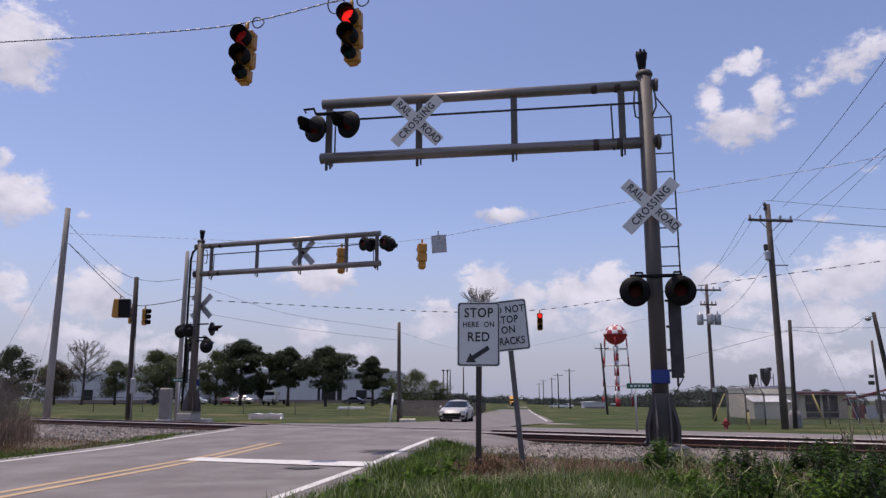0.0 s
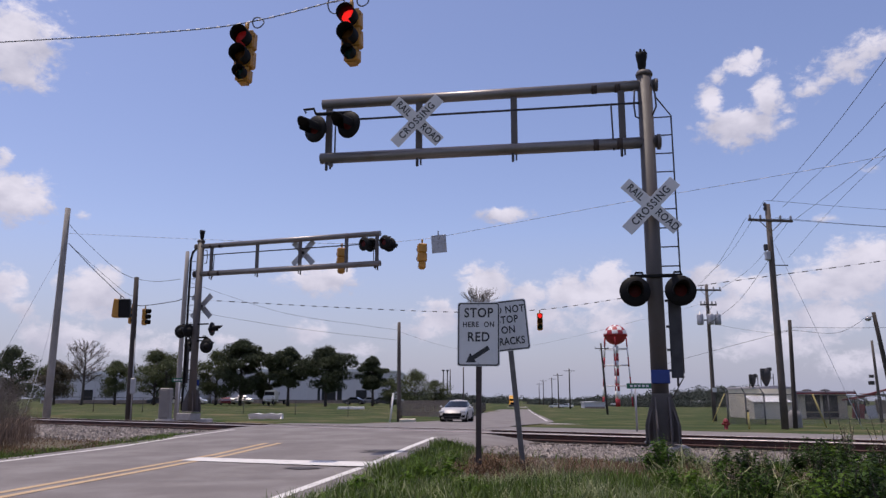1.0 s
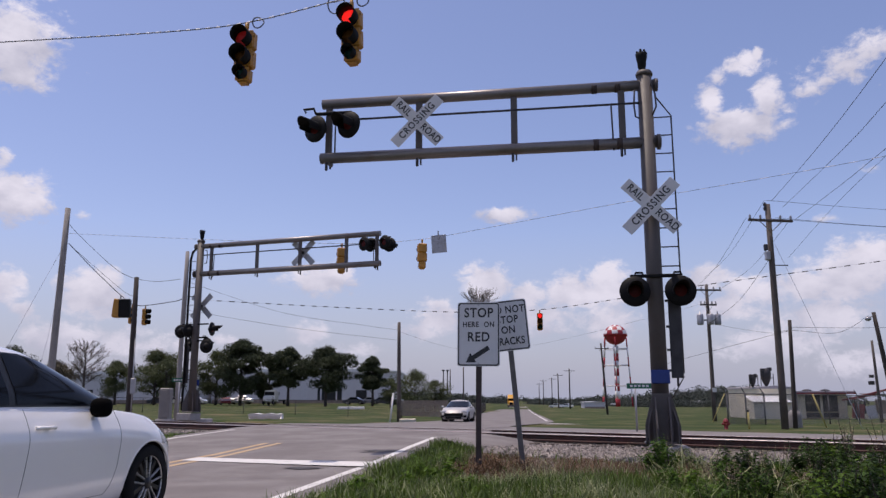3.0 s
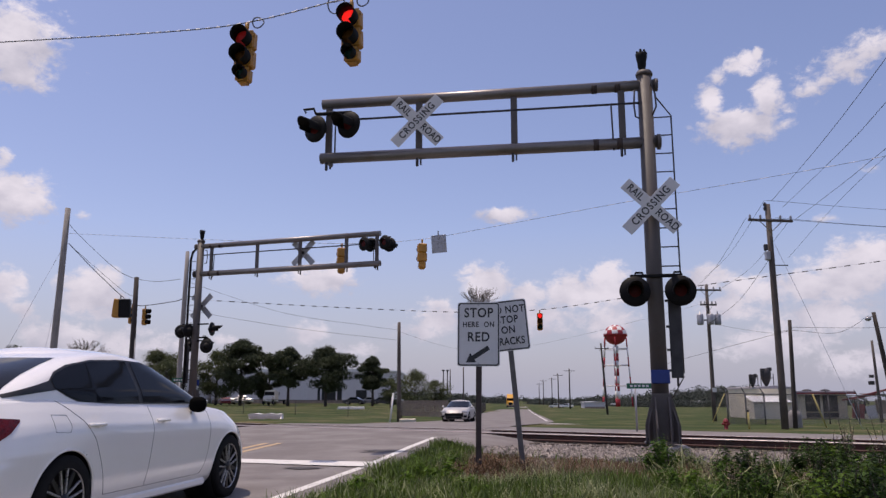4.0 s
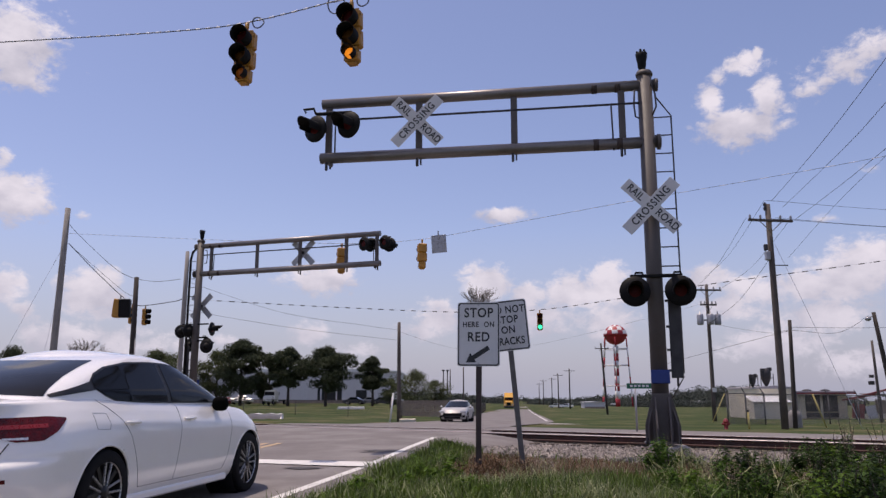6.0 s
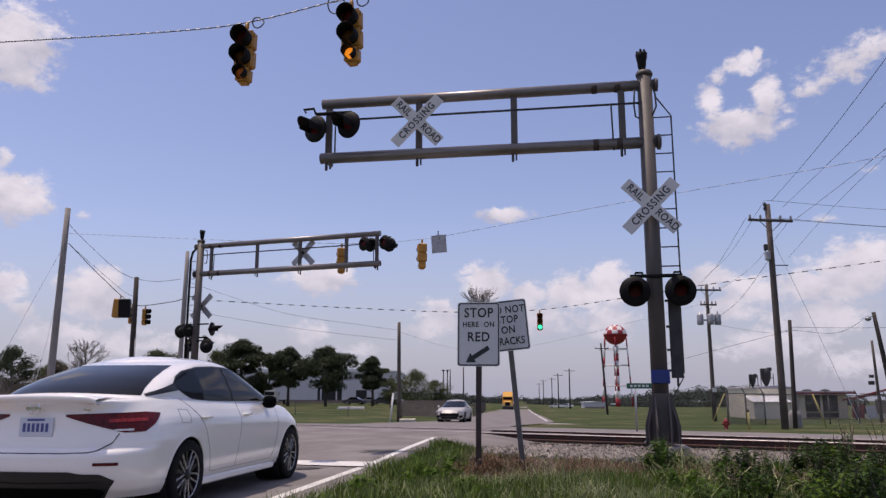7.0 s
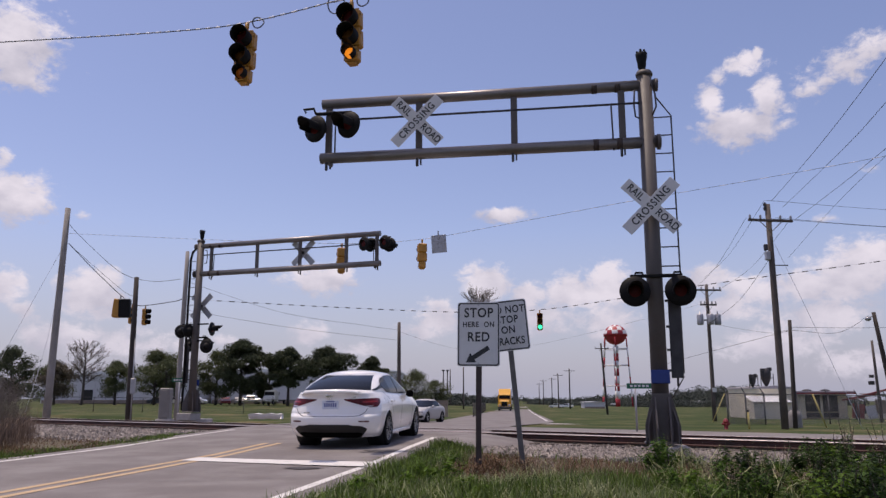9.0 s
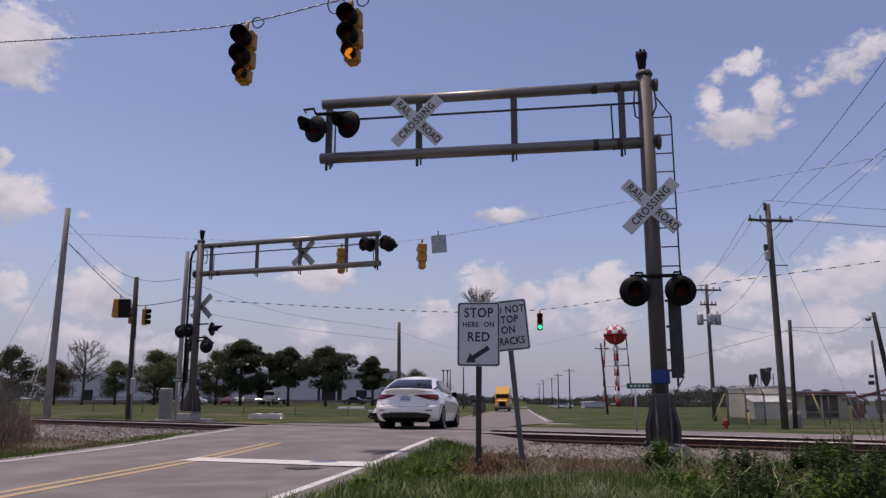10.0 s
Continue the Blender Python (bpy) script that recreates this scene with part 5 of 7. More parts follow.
cable("span_wire", [(-14.12, 15.94, 8.34), (-8.86, 14.55, 7.95), (-5.13, 13.59, 7.7), (-3.53, 13.05, 7.61), (-1.93, 12.63, 7.79), (-1.59, 12.52, 7.81), (2.68, 11.56, 8.41)], .010, "twisted grey span wire carrying the near signals", "wire", .22)
for x, y, z in ((-3.32, 13.0, 7.58), (-1.39, 12.47, 7.72)):
    loop = thing("cable_loop", pose(x, y, z), "coil of black signal cable tied to the span wire", "cable")
    part("coil", Geo().tube([(.10 * math.cos(a), .02 * math.sin(2 * a), .10 * math.sin(a)) for a in np.linspace(0, 6.28, 25)], .012, 6), "wire", loop)
loop = thing("cable_loop", pose(-1.86, 12.57, 7.70), "coil of black signal cable tied to the span wire", "cable")
part("coil", Geo().tube([(.15 * math.cos(a), .02 * math.sin(2 * a), .17 * math.sin(a)) for a in np.linspace(0, 6.28, 25)], .012, 6), "wire", loop)
cable("span_wire", [(-19.73, 40, 9.45), (-10.35, 33, 7.69), (-3.83, 29, 6.715), (-.79, 29, 6.885), (2.33, 27, 7.03), (5.9, 25, 7.29), (12.43, 21, 7.63), (20, 16, 8.2)], .006, "grey span wire carrying the far signals", "wire", .6)
cable("span_wire", [(-12.9, 38, 5.72), (-11.62, 39, 5.78), (-5.62, 42, 5.78), (.9, 44, 5.74), (5.47, 44, 5.88), (9.68, 42, 6.27), (13.63, 40, 6.73), (20.77, 36, 7.3), (30, 31, 8.2)], .006, "thin strand with black sleeves between the poles", "wire_light", .62, bead=.024)
for pts, r in (([(-19.66, 40, 9.96), (-19.22, 41, 9.26), (-17.53, 42, 7.67), (-16.18, 43, 7.35), (-12.91, 38, 6.72)], .011), ([(-19.56, 40, 8.9), (-18.63, 41, 7.72), (-17.45, 42, 6.42), (-17.2, 43, 6.08), (-16.46, 43, 6.0), (-12.9, 38, 5.66)], .02),
               ([(-19.6, 40, 8.9), (-17.3, 41, 6.81), (-15.6, 39, 6.0), (-14.28, 36, 5.91)], .010), ([(-12.6, 38, 6.6), (-8.5, 41, 5.4), (-4.5, 44, 5.0), (-2.6, 46, 4.9)], .007), ([(-12.6, 38, 5.2), (-8, 41, 4.6), (-2.6, 46, 4.3)], .007),
               ([(-2.6, 46, 4.8), (1.9, 60, 4.6), (9, 66, 5.6), (19.8, 58, 8.0)], .006)):
    cable("cable", pts, r, "slack black cable between wooden poles")
cable("guy_wire", [(-19.62, 40, 9.2), (-21, 40, 6.2), (-22.9, 40, 2.0), (-23.6, 40, .3)], .009, "thin guy wire of the tall pole", "wire_light")
cable("guy_wire", [(-19.7, 40, 8.9), (-20.2, 40, 4), (-21.0, 40, .2)], .008, "thin guy wire of the tall pole", "wire_light")
cable("guy_wire", [(15.6, 36, 8.1), (17, 36, 4.6), (18.9, 36, -.4)], .009, "thin guy wire of the line pole", "wire_light")


# ---- wooden poles ----
def wooden_pole(x, y, z, h, r, mat, label, lean=(0, 0), arms=(), name="utility_pole"):
    t = thing(name, pose(x, y, z), label, "utility pole", "wooden poles")
    lx, ly = lean
    pts = [(lx * k, ly * k, -.4 + (h + .4) * k) for k in (0, .25, .5, .75, 1)]
    part("shaft", Geo().tube(pts, [r, r * .95, r * .88, r * .8, r * .72], 14), mat, t)
    for za, half, turn in arms:
        k = za / h
        rot = Matrix.Rotation(radians(turn), 3, "Z")
        c = Vector((lx * k, ly * k, za))
        part("crossarm", Geo().box(c + rot @ Vector((0, -r, 0)), (half * 2, .10, .12), rot, .01), mat, t)
        part("brace", Geo().tube([c + rot @ Vector((-half * .5, -r, -.05)), c + rot @ Vector((0, -r, -.55))], .02, 5).tube([c + rot @ Vector((half * .5, -r, -.05)), c + rot @ Vector((0, -r, -.55))], .02, 5), "steel_grey", t)
        for e in (-.92, -.45, .45, .92):
            part("insulator", Geo().lathe([(.03, 0), (.06, .04), (.04, .08), (.065, .12), (.03, .2)], c + rot @ Vector((half * e, -r, .06)), (0, 0, 1), 10), "steel_grey", t)
    return t


wooden_pole(-19.9, 40, 0, 10.8, .19, "pole_light", "tall bare grey wooden pole", (.12, 0))
p = wooden_pole(-14.2, 36, 0.05, 6.45, .145, "pole_dark", "dark wooden pole with a small grey box", (-.1, 0))
part("meter_box", Geo().box((.16, -.14, 1.45), (.22, .14, .7), bevel=.02), "steel_grey", p)
part("conduit", Geo().tube([(.14, -.12, .0), (.1, -.12, 3.6)], .03, 6), "steel_grey", p)
wooden_pole(-12.72, 38, 0, 8.1, .125, "pole_light", "weathered grey wooden pole", (.06, 0))
wooden_pole(-2.54, 46, -.3, 5.65, .13, "pole_wood", "short grey wooden pole", (-.05, 0))
p = wooden_pole(15.41, 36, -.5, 10.5, .17, "pole_wood", "tall wooden line pole with a crossarm", (0, 0), [(9.68, 1.12, 8)])
part("pole_top_pin", Geo().lathe([(.06, 0), (.09, .1), (.05, .2), (.10, .25), (.04, .4)], (-.12, 0, 10.2), (0, 0, 1), 10), "dark_steel", p)
part("switch_box", Geo().box((-.22, -.1, 8.0), (.22, .22, .42), bevel=.03), "steel_grey", p)
part("switch_box", Geo().box((-.28, -.1, 8.4), (.16, .16, .3), bevel=.03), "dark_steel", p)
part("standoff", Geo().tube([(.0, -.1, 7.55), (.7, -.1, 7.55)], .025, 6), "dark_steel", p)
p = wooden_pole(19.76, 58, -.65, 10.0, .16, "pole_wood", "wooden line pole with three grey transformers", (0, 0), [(9.55, 1.05, 5), (8.45, .62, 5)])
for dx, dy in ((-.68, -.2), (0.02, -.42), (.62, -.2)):
    part("transformer", Geo().lathe([(0, 0), (.22, 0), (.24, .06), (.24, .72), (.20, .78), (.05, .80), (.04, 1.0), (0, 1.0)], (dx, dy, 6.95), (0, 0, 1), 16), "steel_grey", p, "grey can transformer")
part("transformer_bracket", Geo().box((0, -.15, 7.3), (1.3, .08, .1)), "dark_steel", p)
part("notice", Geo().box((.05, -.2, 2.2), (.3, .03, .3)), "sign_white", p)
wooden_pole(16.75, 38, -.35, 5.05, .115, "pole_dark", "short dark wooden pole", (.15, 0))
p = wooden_pole(25.75, 45, -.6, 6.45, .15, "pole_dark", "leaning dark pole with a lamp", (-.85, 0))
part("lamp_arm", Geo().tube([(-.82, 0, 6.2), (-1.2, -.1, 6.15)], .03, 6).lathe([(.02, .15), (.12, .1), (.18, 0), (.1, -.12), (0, -.14)], (-1.25, -.1, 6.05), (0, 0, 1), 14), "steel_grey", p)
p = wooden_pole(33.0, 60, -.8, 6.1, .12, "pole_wood", "thin pole with floodlights", (-.15, 0))
part("floodlight", Geo().box((-.55, -.1, 2.9), (.35, .3, .28), bevel=.03).box((-.5, -.1, 3.4), (.3, .25, .22), bevel=.03), "dark_steel", p)
for x, y, h in ((33.9, 212, 10.6), (37.1, 255, 10.9), (44.0, 320, 11.6), (45.6, 360, 12), (51, 420, 12)):
    wooden_pole(x, y, -1.8 - (y - 212) * .006, h, .2, "pole_dark", "distant wooden line pole beside the road", (0, 0), [(h - .6, 1.5, 5)])
for x, y, h in ((4.4, 170, 9.2), (2.1, 230, 11.0)):
    wooden_pole(x, y, -1.6, h, .17, "pole_wood", "distant bare wooden pole")
wooden_pole(24.4, 118, -1.3, 10.4, .17, "pole_dark", "dark wooden pole in the field", (-.65, 0), [(9.6, 1.1, 10)])
for x in (0.1, 1.35):
    t = thing("parking_lamp", pose(x, 240, -1.8), "dark parking lamp post far behind the junction", "street lamp", "parking lamps")
    part("shaft", Geo().tube([(0, 0, -.3), (0, 0, 11.0)], .16, 8), "dark_steel", t)
    part("lantern", Geo().box((0, 0, 11.1), (1.0, 1.0, .35), bevel=.08), "dark_steel", t)
# power lines along the line poles
for k, (dx, dz) in enumerate(((-1.05, 9.35), (-.12, 10.2), (1.1, 9.35))):
    cable("power_line", [(15.41 + dx, 36, dz), (17.5 + dx, 46.5, dz - .65), (19.76 + dx * .92, 58, dz - .35)], .009, "black overhead power line")
    cable("power_line", [(15.41 + dx * .3, 36, dz), (24, 36.5, dz - .45), (36, 37, dz - .2)], .008, "black overhead power line")
for pts in ([(15.59, 36.0, 10.14), (12.04, 24.0, 8.87), (10.01, 16.5, 8.5), (8.02, 11.0, 7.78)],
            [(16.13, 36.0, 9.86), (12.91, 24.0, 8.87), (10.8, 18.0, 8.04), (8.81, 12.0, 7.37)],
            [(16.7, 36.0, 9.28), (13.76, 26.0, 8.21), (11.86, 20.0, 7.52), (10.09, 14.0, 6.92)]):
    cable("power_line", pts, .0085, "black overhead power line")
cable("power_line", [(16.19, 36.0, 7.43), (14.54, 28.0, 8.01), (13.02, 22.0, 7.95), (11.26, 16.0, 7.64)], .006, "thin grey overhead cable")
cable("power_line", [(15.41, 36, 7.5), (17.5, 46, 6.6), (19.76, 58, 6.4)], .011, "black overhead power line")
cable("power_line", [(19.9, 58, 6.4), (19, 46, 4.75), (16.9, 38, 4.2), (20.5, 40.5, 4.3), (24.6, 45, 5.65)], .009, "slack black service cable")
cable("power_line", [(16.9, 38, 4.35), (21, 40, 4.5), (30, 44, 4.9)], .009, "slack black service cable")
cable("power_line", [(16.9, 38, 4.2), (14.5, 44, 3.4), (13.2, 50, 2.8)], .009, "slack black service cable")


# ---- trees ----
M["leaf_dark"] = material("pine_needles", (0.046, 0.058, 0.026), 0.85, vary=0.35, scale=.5, fine_scale=6, island=.45, bump=0, translucent=.12)
M["leaf_mid"] = material("broad_leaves", (0.085, 0.100, 0.042), 0.8, vary=0.3, scale=.5, fine_scale=6, island=.45, bump=0, translucent=.2)
M["leaf_red"] = material("bronze_leaves", (0.105, 0.088, 0.062), 0.8, vary=0.3, scale=.5, fine_scale=6, island=.4, bump=0, translucent=.15)
# distance haze is put into this paler, greyer leaf colour
M["leaf_far"] = material("hazy_far_leaves", (0.062, 0.074, 0.062), 0.9, vary=0.3, scale=.05, fine_scale=.6, island=.35, bump=0)
M["bark"] = material("tree_bark", (0.055, 0.045, 0.038), 0.9, vary=0.3, scale=3, fine_scale=20, bump=.5)
M["bark_grey"] = material("bare_twigs", (0.13, 0.11, 0.10), 0.9, vary=0.3, scale=3, fine_scale=20, bump=.3)


def leaf_cloud(rng, clumps, per, size, flat=.75):
    """Small bent leaf sprays scattered through clumps of (centre, radius)."""
    cs = np.repeat(np.array([c for c, r in clumps]), per, axis=0)
    rs = np.repeat(np.array([r for c, r in clumps]), per)
    n = len(rs)
    d = rng.normal(size=(n, 3))
    d /= np.linalg.norm(d, axis=1)[:, None]
    rad = rs * rng.uniform(.25, 1.0, n) ** .5
    p = cs + d * rad[:, None] * np.array([1, 1, flat])
    a = rng.normal(size=(n, 3))
    a /= np.linalg.norm(a, axis=1)[:, None]
    b = np.cross(a, rng.normal(size=(n, 3)))
    b /= np.linalg.norm(b, axis=1)[:, None]
    s = (size * rng.uniform(.55, 1.3, n))[:, None]
    v = np.stack([p - a * s, p - b * s * .55, p + a * s, p + b * s * .55], axis=1).reshape(-1, 3)
    g = Geo()
    g.v = [tuple(q) for q in v]
    g.f = [(4 * i, 4 * i + 1, 4 * i + 2, 4 * i + 3) for i in range(n)]
    g.s = [False] * n
    return g


def tree_parts(seed, h, spread, bare, kind):
    """Trunk, limbs and a crown of clumps for a tree h metres high."""
    rng = np.random.default_rng(seed)
    trunk = Geo()
    lean = rng.uniform(-.03, .03, 2) * h
    top = h * .9
    trunk.tube([(lean[0] * k * k, lean[1] * k * k, top * k - .3) for k in np.linspace(0, 1, 6)], [h * .026 * (1 - .85 * k) + .02 for k in np.linspace(0, 1, 6)], 8)
    clumps = []
    n = 34 if kind == "pine" else 30
    for i in range(n):
        k = bare + (1 - bare) * (i + rng.uniform(0, 1)) / n
        a = rng.uniform(0, 6.283)
        prof = math.sin(min(1, (k - bare) / (1 - bare) * .92 + .12) * math.pi) ** .6
        reach = spread * prof * rng.uniform(.55, 1.1)
        z0 = h * (k * .9)
        end = Vector((math.cos(a) * reach, math.sin(a) * reach, min(h * .97, z0 + reach * rng.uniform(.1, .5))))
        trunk.tube([(lean[0] * k * k, lean[1] * k * k, z0 - .1 * h * (1 - k)), end * .5 + Vector((0, 0, z0 * .48)), end], [h * .009, h * .006, h * .002], 5)
        clumps.append((tuple(end), spread * rng.uniform(.27, .42)))
        clumps.append((tuple(end * .55 + Vector((0, 0, z0 * .48))), spread * rng.uniform(.24, .36)))
    clumps.append(((lean[0], lean[1], h * .93), spread * .35))
    crown = leaf_cloud(rng, clumps, 330 if kind == "pine" else 210, h * .0125, .62)
    core = leaf_cloud(rng, [(c, r * .7) for c, r in clumps], 40 if kind == "pine" else 14, h * .03, .55)
    n = len(crown.v)
    crown.v += core.v
    crown.f += [tuple(i + n for i in f) for f in core.f]
    crown.s += core.s
    return trunk, crown


def tree(name, x, y, z, h, spread, bare, kind, mat, label, seed):
    t = thing(name, pose(x, y, z, 0, 0, seed * 37 % 360), label, "tree", "trees by the factory")
    trunk, crown = tree_parts(seed, h, spread, bare, kind)
    part("trunk", trunk, "bark", t)
    part("crown", crown, mat, t)
    return t


def bare_tree(x, y, z, h, spread, label, seed, r0=.02, first=.2):
    """A leafless tree: a straight trunk and rising limbs that fork into twigs."""
    t = thing("bare_tree", pose(x, y, z), label, "tree")
    rng = np.random.default_rng(seed)
    g, fine_twigs = Geo(), Geo()
    g.tube([(0, 0, -.2), (.01 * h, 0, h * .4), (0, .01 * h, h * .75), (.005 * h, 0, h * .98)], [h * r0, h * r0 * .75, h * r0 * .4, h * r0 * .1], 7)

    def fork(p, way, length, r, depth):
        q = p + way * length + Vector((0, 0, length * .12))
        (g if depth < 2 else fine_twigs).tube([p, p.lerp(q, .5) + Vector(rng.normal(size=3)) * length * .04, q], [r, r * .8, r * .45], 4, cap=False)
        if depth == 3:
            return
        for k in range(7):
            u = rng.uniform(.25, 1.0)
            w = (way + Vector(rng.normal(size=3)) * .55 + Vector((0, 0, .15))).normalized()
            fork(p.lerp(q, u), w, length * rng.uniform(.32, .55), r * .5, depth + 1)
    for k in range(36):
        u = first + (.95 - first) * k / 36
        a = k * 2.4 + rng.uniform(-.4, .4)
        way = Vector((math.cos(a) * spread, math.sin(a) * spread, rng.uniform(.35, .9))).normalized()
        fork(Vector((0, 0, h * u)), way, h * (.05 + .24 * math.sin(math.pi * (.22 + .7 * k / 36))) * (1.0 if first < .8 else .5), h * r0 * .35 * (1.1 - u * .6), 1)
    part("limb_frame", g, "bark_grey", t)
    tagged(part("twig_mass", fine_twigs, "bark_grey", t), kind="stuff")
    return t


GL = -0.25
for i, (x, y, z, h, sp, bare, kind, mat, nm, lab) in enumerate((
        (-83, 152, GL, 11.2, 5.0, .12, "oak", "leaf_dark", "oak_tree", "dark green broad tree at the field's edge"),
        (-89, 150, GL, 11.0, 4.5, .12, "oak", "leaf_dark", "oak_tree", "dark green broad tree at the field's edge"),
        (-77, 156, GL, 8.5, 4.0, .15, "oak", "leaf_mid", "oak_tree", "green broad tree before the factory"),
        (-72.5, 148, GL, 8.2, 3.8, .18, "oak", "leaf_red", "plum_tree", "bronze-leaved tree before the factory"),
        (-62, 150, GL, 8.4, 3.4, .2, "oak", "leaf_mid", "oak_tree", "loose green tree before the factory"),
        (-54.6, 150, GL, 10.4, 4.9, .2, "oak", "leaf_mid", "oak_tree", "wide green tree with gaps in its crown"),
        (-51, 146, GL, 8.4, 3.4, .2, "oak", "leaf_mid", "oak_tree", "green broad tree before the factory"),
        (-43.5, 152, GL, 10.6, 4.2, .14, "oak", "leaf_mid", "oak_tree", "wide green tree with gaps in its crown"),
        (-38.3, 150, GL, 12.5, 4.5, .18, "pine", "leaf_dark", "pine_tree", "tall dark pine with a broad crown"),
        (-34, 155, GL, 9.0, 3.2, .18, "pine", "leaf_dark", "pine_tree", "dark pine with a broad crown"),
        (-29.3, 150, GL, 11.0, 3.6, .3, "pine", "leaf_dark", "pine_tree", "dark pine with a bare lower trunk"),
        (-21.9, 148, GL, 10.9, 4.9, .26, "pine", "leaf_dark", "pine_tree", "dark pine with a bare lower trunk"),
        (-13.3, 150, GL, 9.3, 2.7, .32, "pine", "leaf_dark", "pine_tree", "slim dark pine with a bare lower trunk"),
        (-9.8, 148, GL - .2, 5.2, 2.0, .02, "oak", "leaf_mid", "shrub", "bright green shrub beside the factory"),
        (-5.0, 140, GL - .6, 6.8, 4.0, .06, "oak", "leaf_mid", "oak_tree", "round green tree behind the fence"),
        (-1.5, 150, GL - .6, 5.2, 2.8, .06, "oak", "leaf_mid", "shrub", "green shrub behind the fence"))):
    tree(nm, x, y, z, h, sp, bare, kind, M[mat], lab, 11 + i)
bare_tree(-68.2, 150, GL, 11.7, 1.2, "leafless grey tree before the factory", 5, .024, .3)
bare_tree(3.5, 75, -.9, 11.7, .8, "leafless tree top rising behind the signs", 8, .010, .84)


def woods(name, x0, x1, y, z, h, n, seed, label):
    """A far belt of trees."""
    rng = np.random.default_rng(seed)
    clumps = []
    for i in range(n):
        x = rng.uniform(x0, x1)
        hh = h * rng.uniform(.5, 1.0) * (.85 + .25 * math.sin(x * .021 + seed))
        for k in range(4):
            clumps.append(((x + rng.normal() * h * .2, y + rng.uniform(-20, 20), z + hh * rng.uniform(.15, .85)), h * rng.uniform(.14, .3)))
    tagged(part(name, leaf_cloud(rng, clumps, 90, h * .034), "leaf_far"), label, "woods", kind="stuff")


woods("woods", -130, 330, 640, -9, 18.5, 800, 3, "hazy dark green belt of trees along the horizon")
woods("woods", 163, 196, 500, -3.2, 12.5, 60, 4, "dark green clump of trees in the field")
woods("woods", -10, 34, 430, -5, 12, 110, 5, "hazy green trees beside the far road")
woods("woods", 52, 190, 470, -5.5, 9.6, 240, 9, "hazy green trees beside the far road")
woods("woods", -16, 8, 250, -2.5, 7.5, 60, 10, "hazy green bushes beside the far road")
woods("woods", -520, -60, 420, -2.0, 13, 160, 6, "hazy dark green belt of trees behind the factory")


# ---- buildings ----
M["metal_wall"] = material("pale_ribbed_cladding", (0.60, 0.59, 0.62), 0.6, vary=0.08, scale=.3, fine_scale=4, second=(0.52, 0.51, 0.54), bump=.1)
M["cream_wall"] = material("cream_cladding", (0.80, 0.71, 0.53), 0.7, vary=0.1, scale=.5, fine_scale=8, second=(0.55, 0.50, 0.43), bump=.1)
M["white_roof"] = material("white_metal_roof", (0.72, 0.72, 0.74), 0.4, vary=0.06, scale=.6, fine_scale=10, bump=.05)
M["grey_roof"] = material("grey_metal_roof", (0.36, 0.33, 0.35), 0.6, vary=0.1, scale=.6, fine_scale=10, bump=.05)
M["dark_glass"] = material("dark_window_glass", (0.012, 0.012, 0.013), 0.6, vary=0.2, scale=1, bump=0)
M["rust_red"] = material("red_oxide_steel", (0.22, 0.05, 0.05), 0.7, vary=0.3, scale=2, fine_scale=15, bump=.2)
M["tower_red"] = material("red_tower_paint", (0.34, 0.02, 0.03), 0.5, vary=0.1, scale=.5, fine_scale=5, bump=.05)
M["tower_white"] = material("white_tower_paint", (0.74, 0.72, 0.72), 0.5, vary=0.08, scale=.5, fine_scale=5, bump=.05)
M["hydrant_red"] = material("red_hydrant_paint", (0.22, 0.02, 0.025), 0.5, vary=0.15, scale=6, bump=.1)
M["yellow_plastic"] = material("faded_yellow_plastic", (0.40, 0.33, 0.12), 0.6, vary=0.15, scale=6, bump=.05)
M["cabinet_grey"] = material("grey_cabinet_paint", (0.20, 0.185, 0.175), 0.6, vary=0.15, scale=2, fine_scale=20, bump=.1)
M["mesh_grey"] = material("chain_link_wire", (0.28, 0.28, 0.29), 0.5, metal=.5, vary=0.1, scale=6, bump=0)
M["brown_slats"] = material("grey_brown_fence_slats", (0.27, 0.21, 0.17), 0.8, vary=0.25, scale=.8, fine_scale=12, bump=.2)
M["dry"] = material("dry_straw", (0.175, 0.108, 0.062), 0.9, vary=0.25, scale=2, fine_scale=20, island=.4, bump=0, translucent=.15)
M["blade"] = material("grass_blade", (0.098, 0.148, 0.024), 0.5, vary=0.4, scale=1.3, fine_scale=12, island=.7, bump=0, translucent=.3)
M["weed"] = material("weed_leaf", (0.060, 0.115, 0.018), 0.55, vary=0.3, scale=1.2, fine_scale=12, spec=.12, island=.4, bump=0, translucent=.3)
# weed green darkened to stand for the shaded undergrowth
M["weed_shade"] = material("shade_dark_weed_leaf", (0.036, 0.066, 0.015), 0.6, vary=0.3, scale=1.2, fine_scale=12, spec=.12, island=.4, bump=0, translucent=.2)


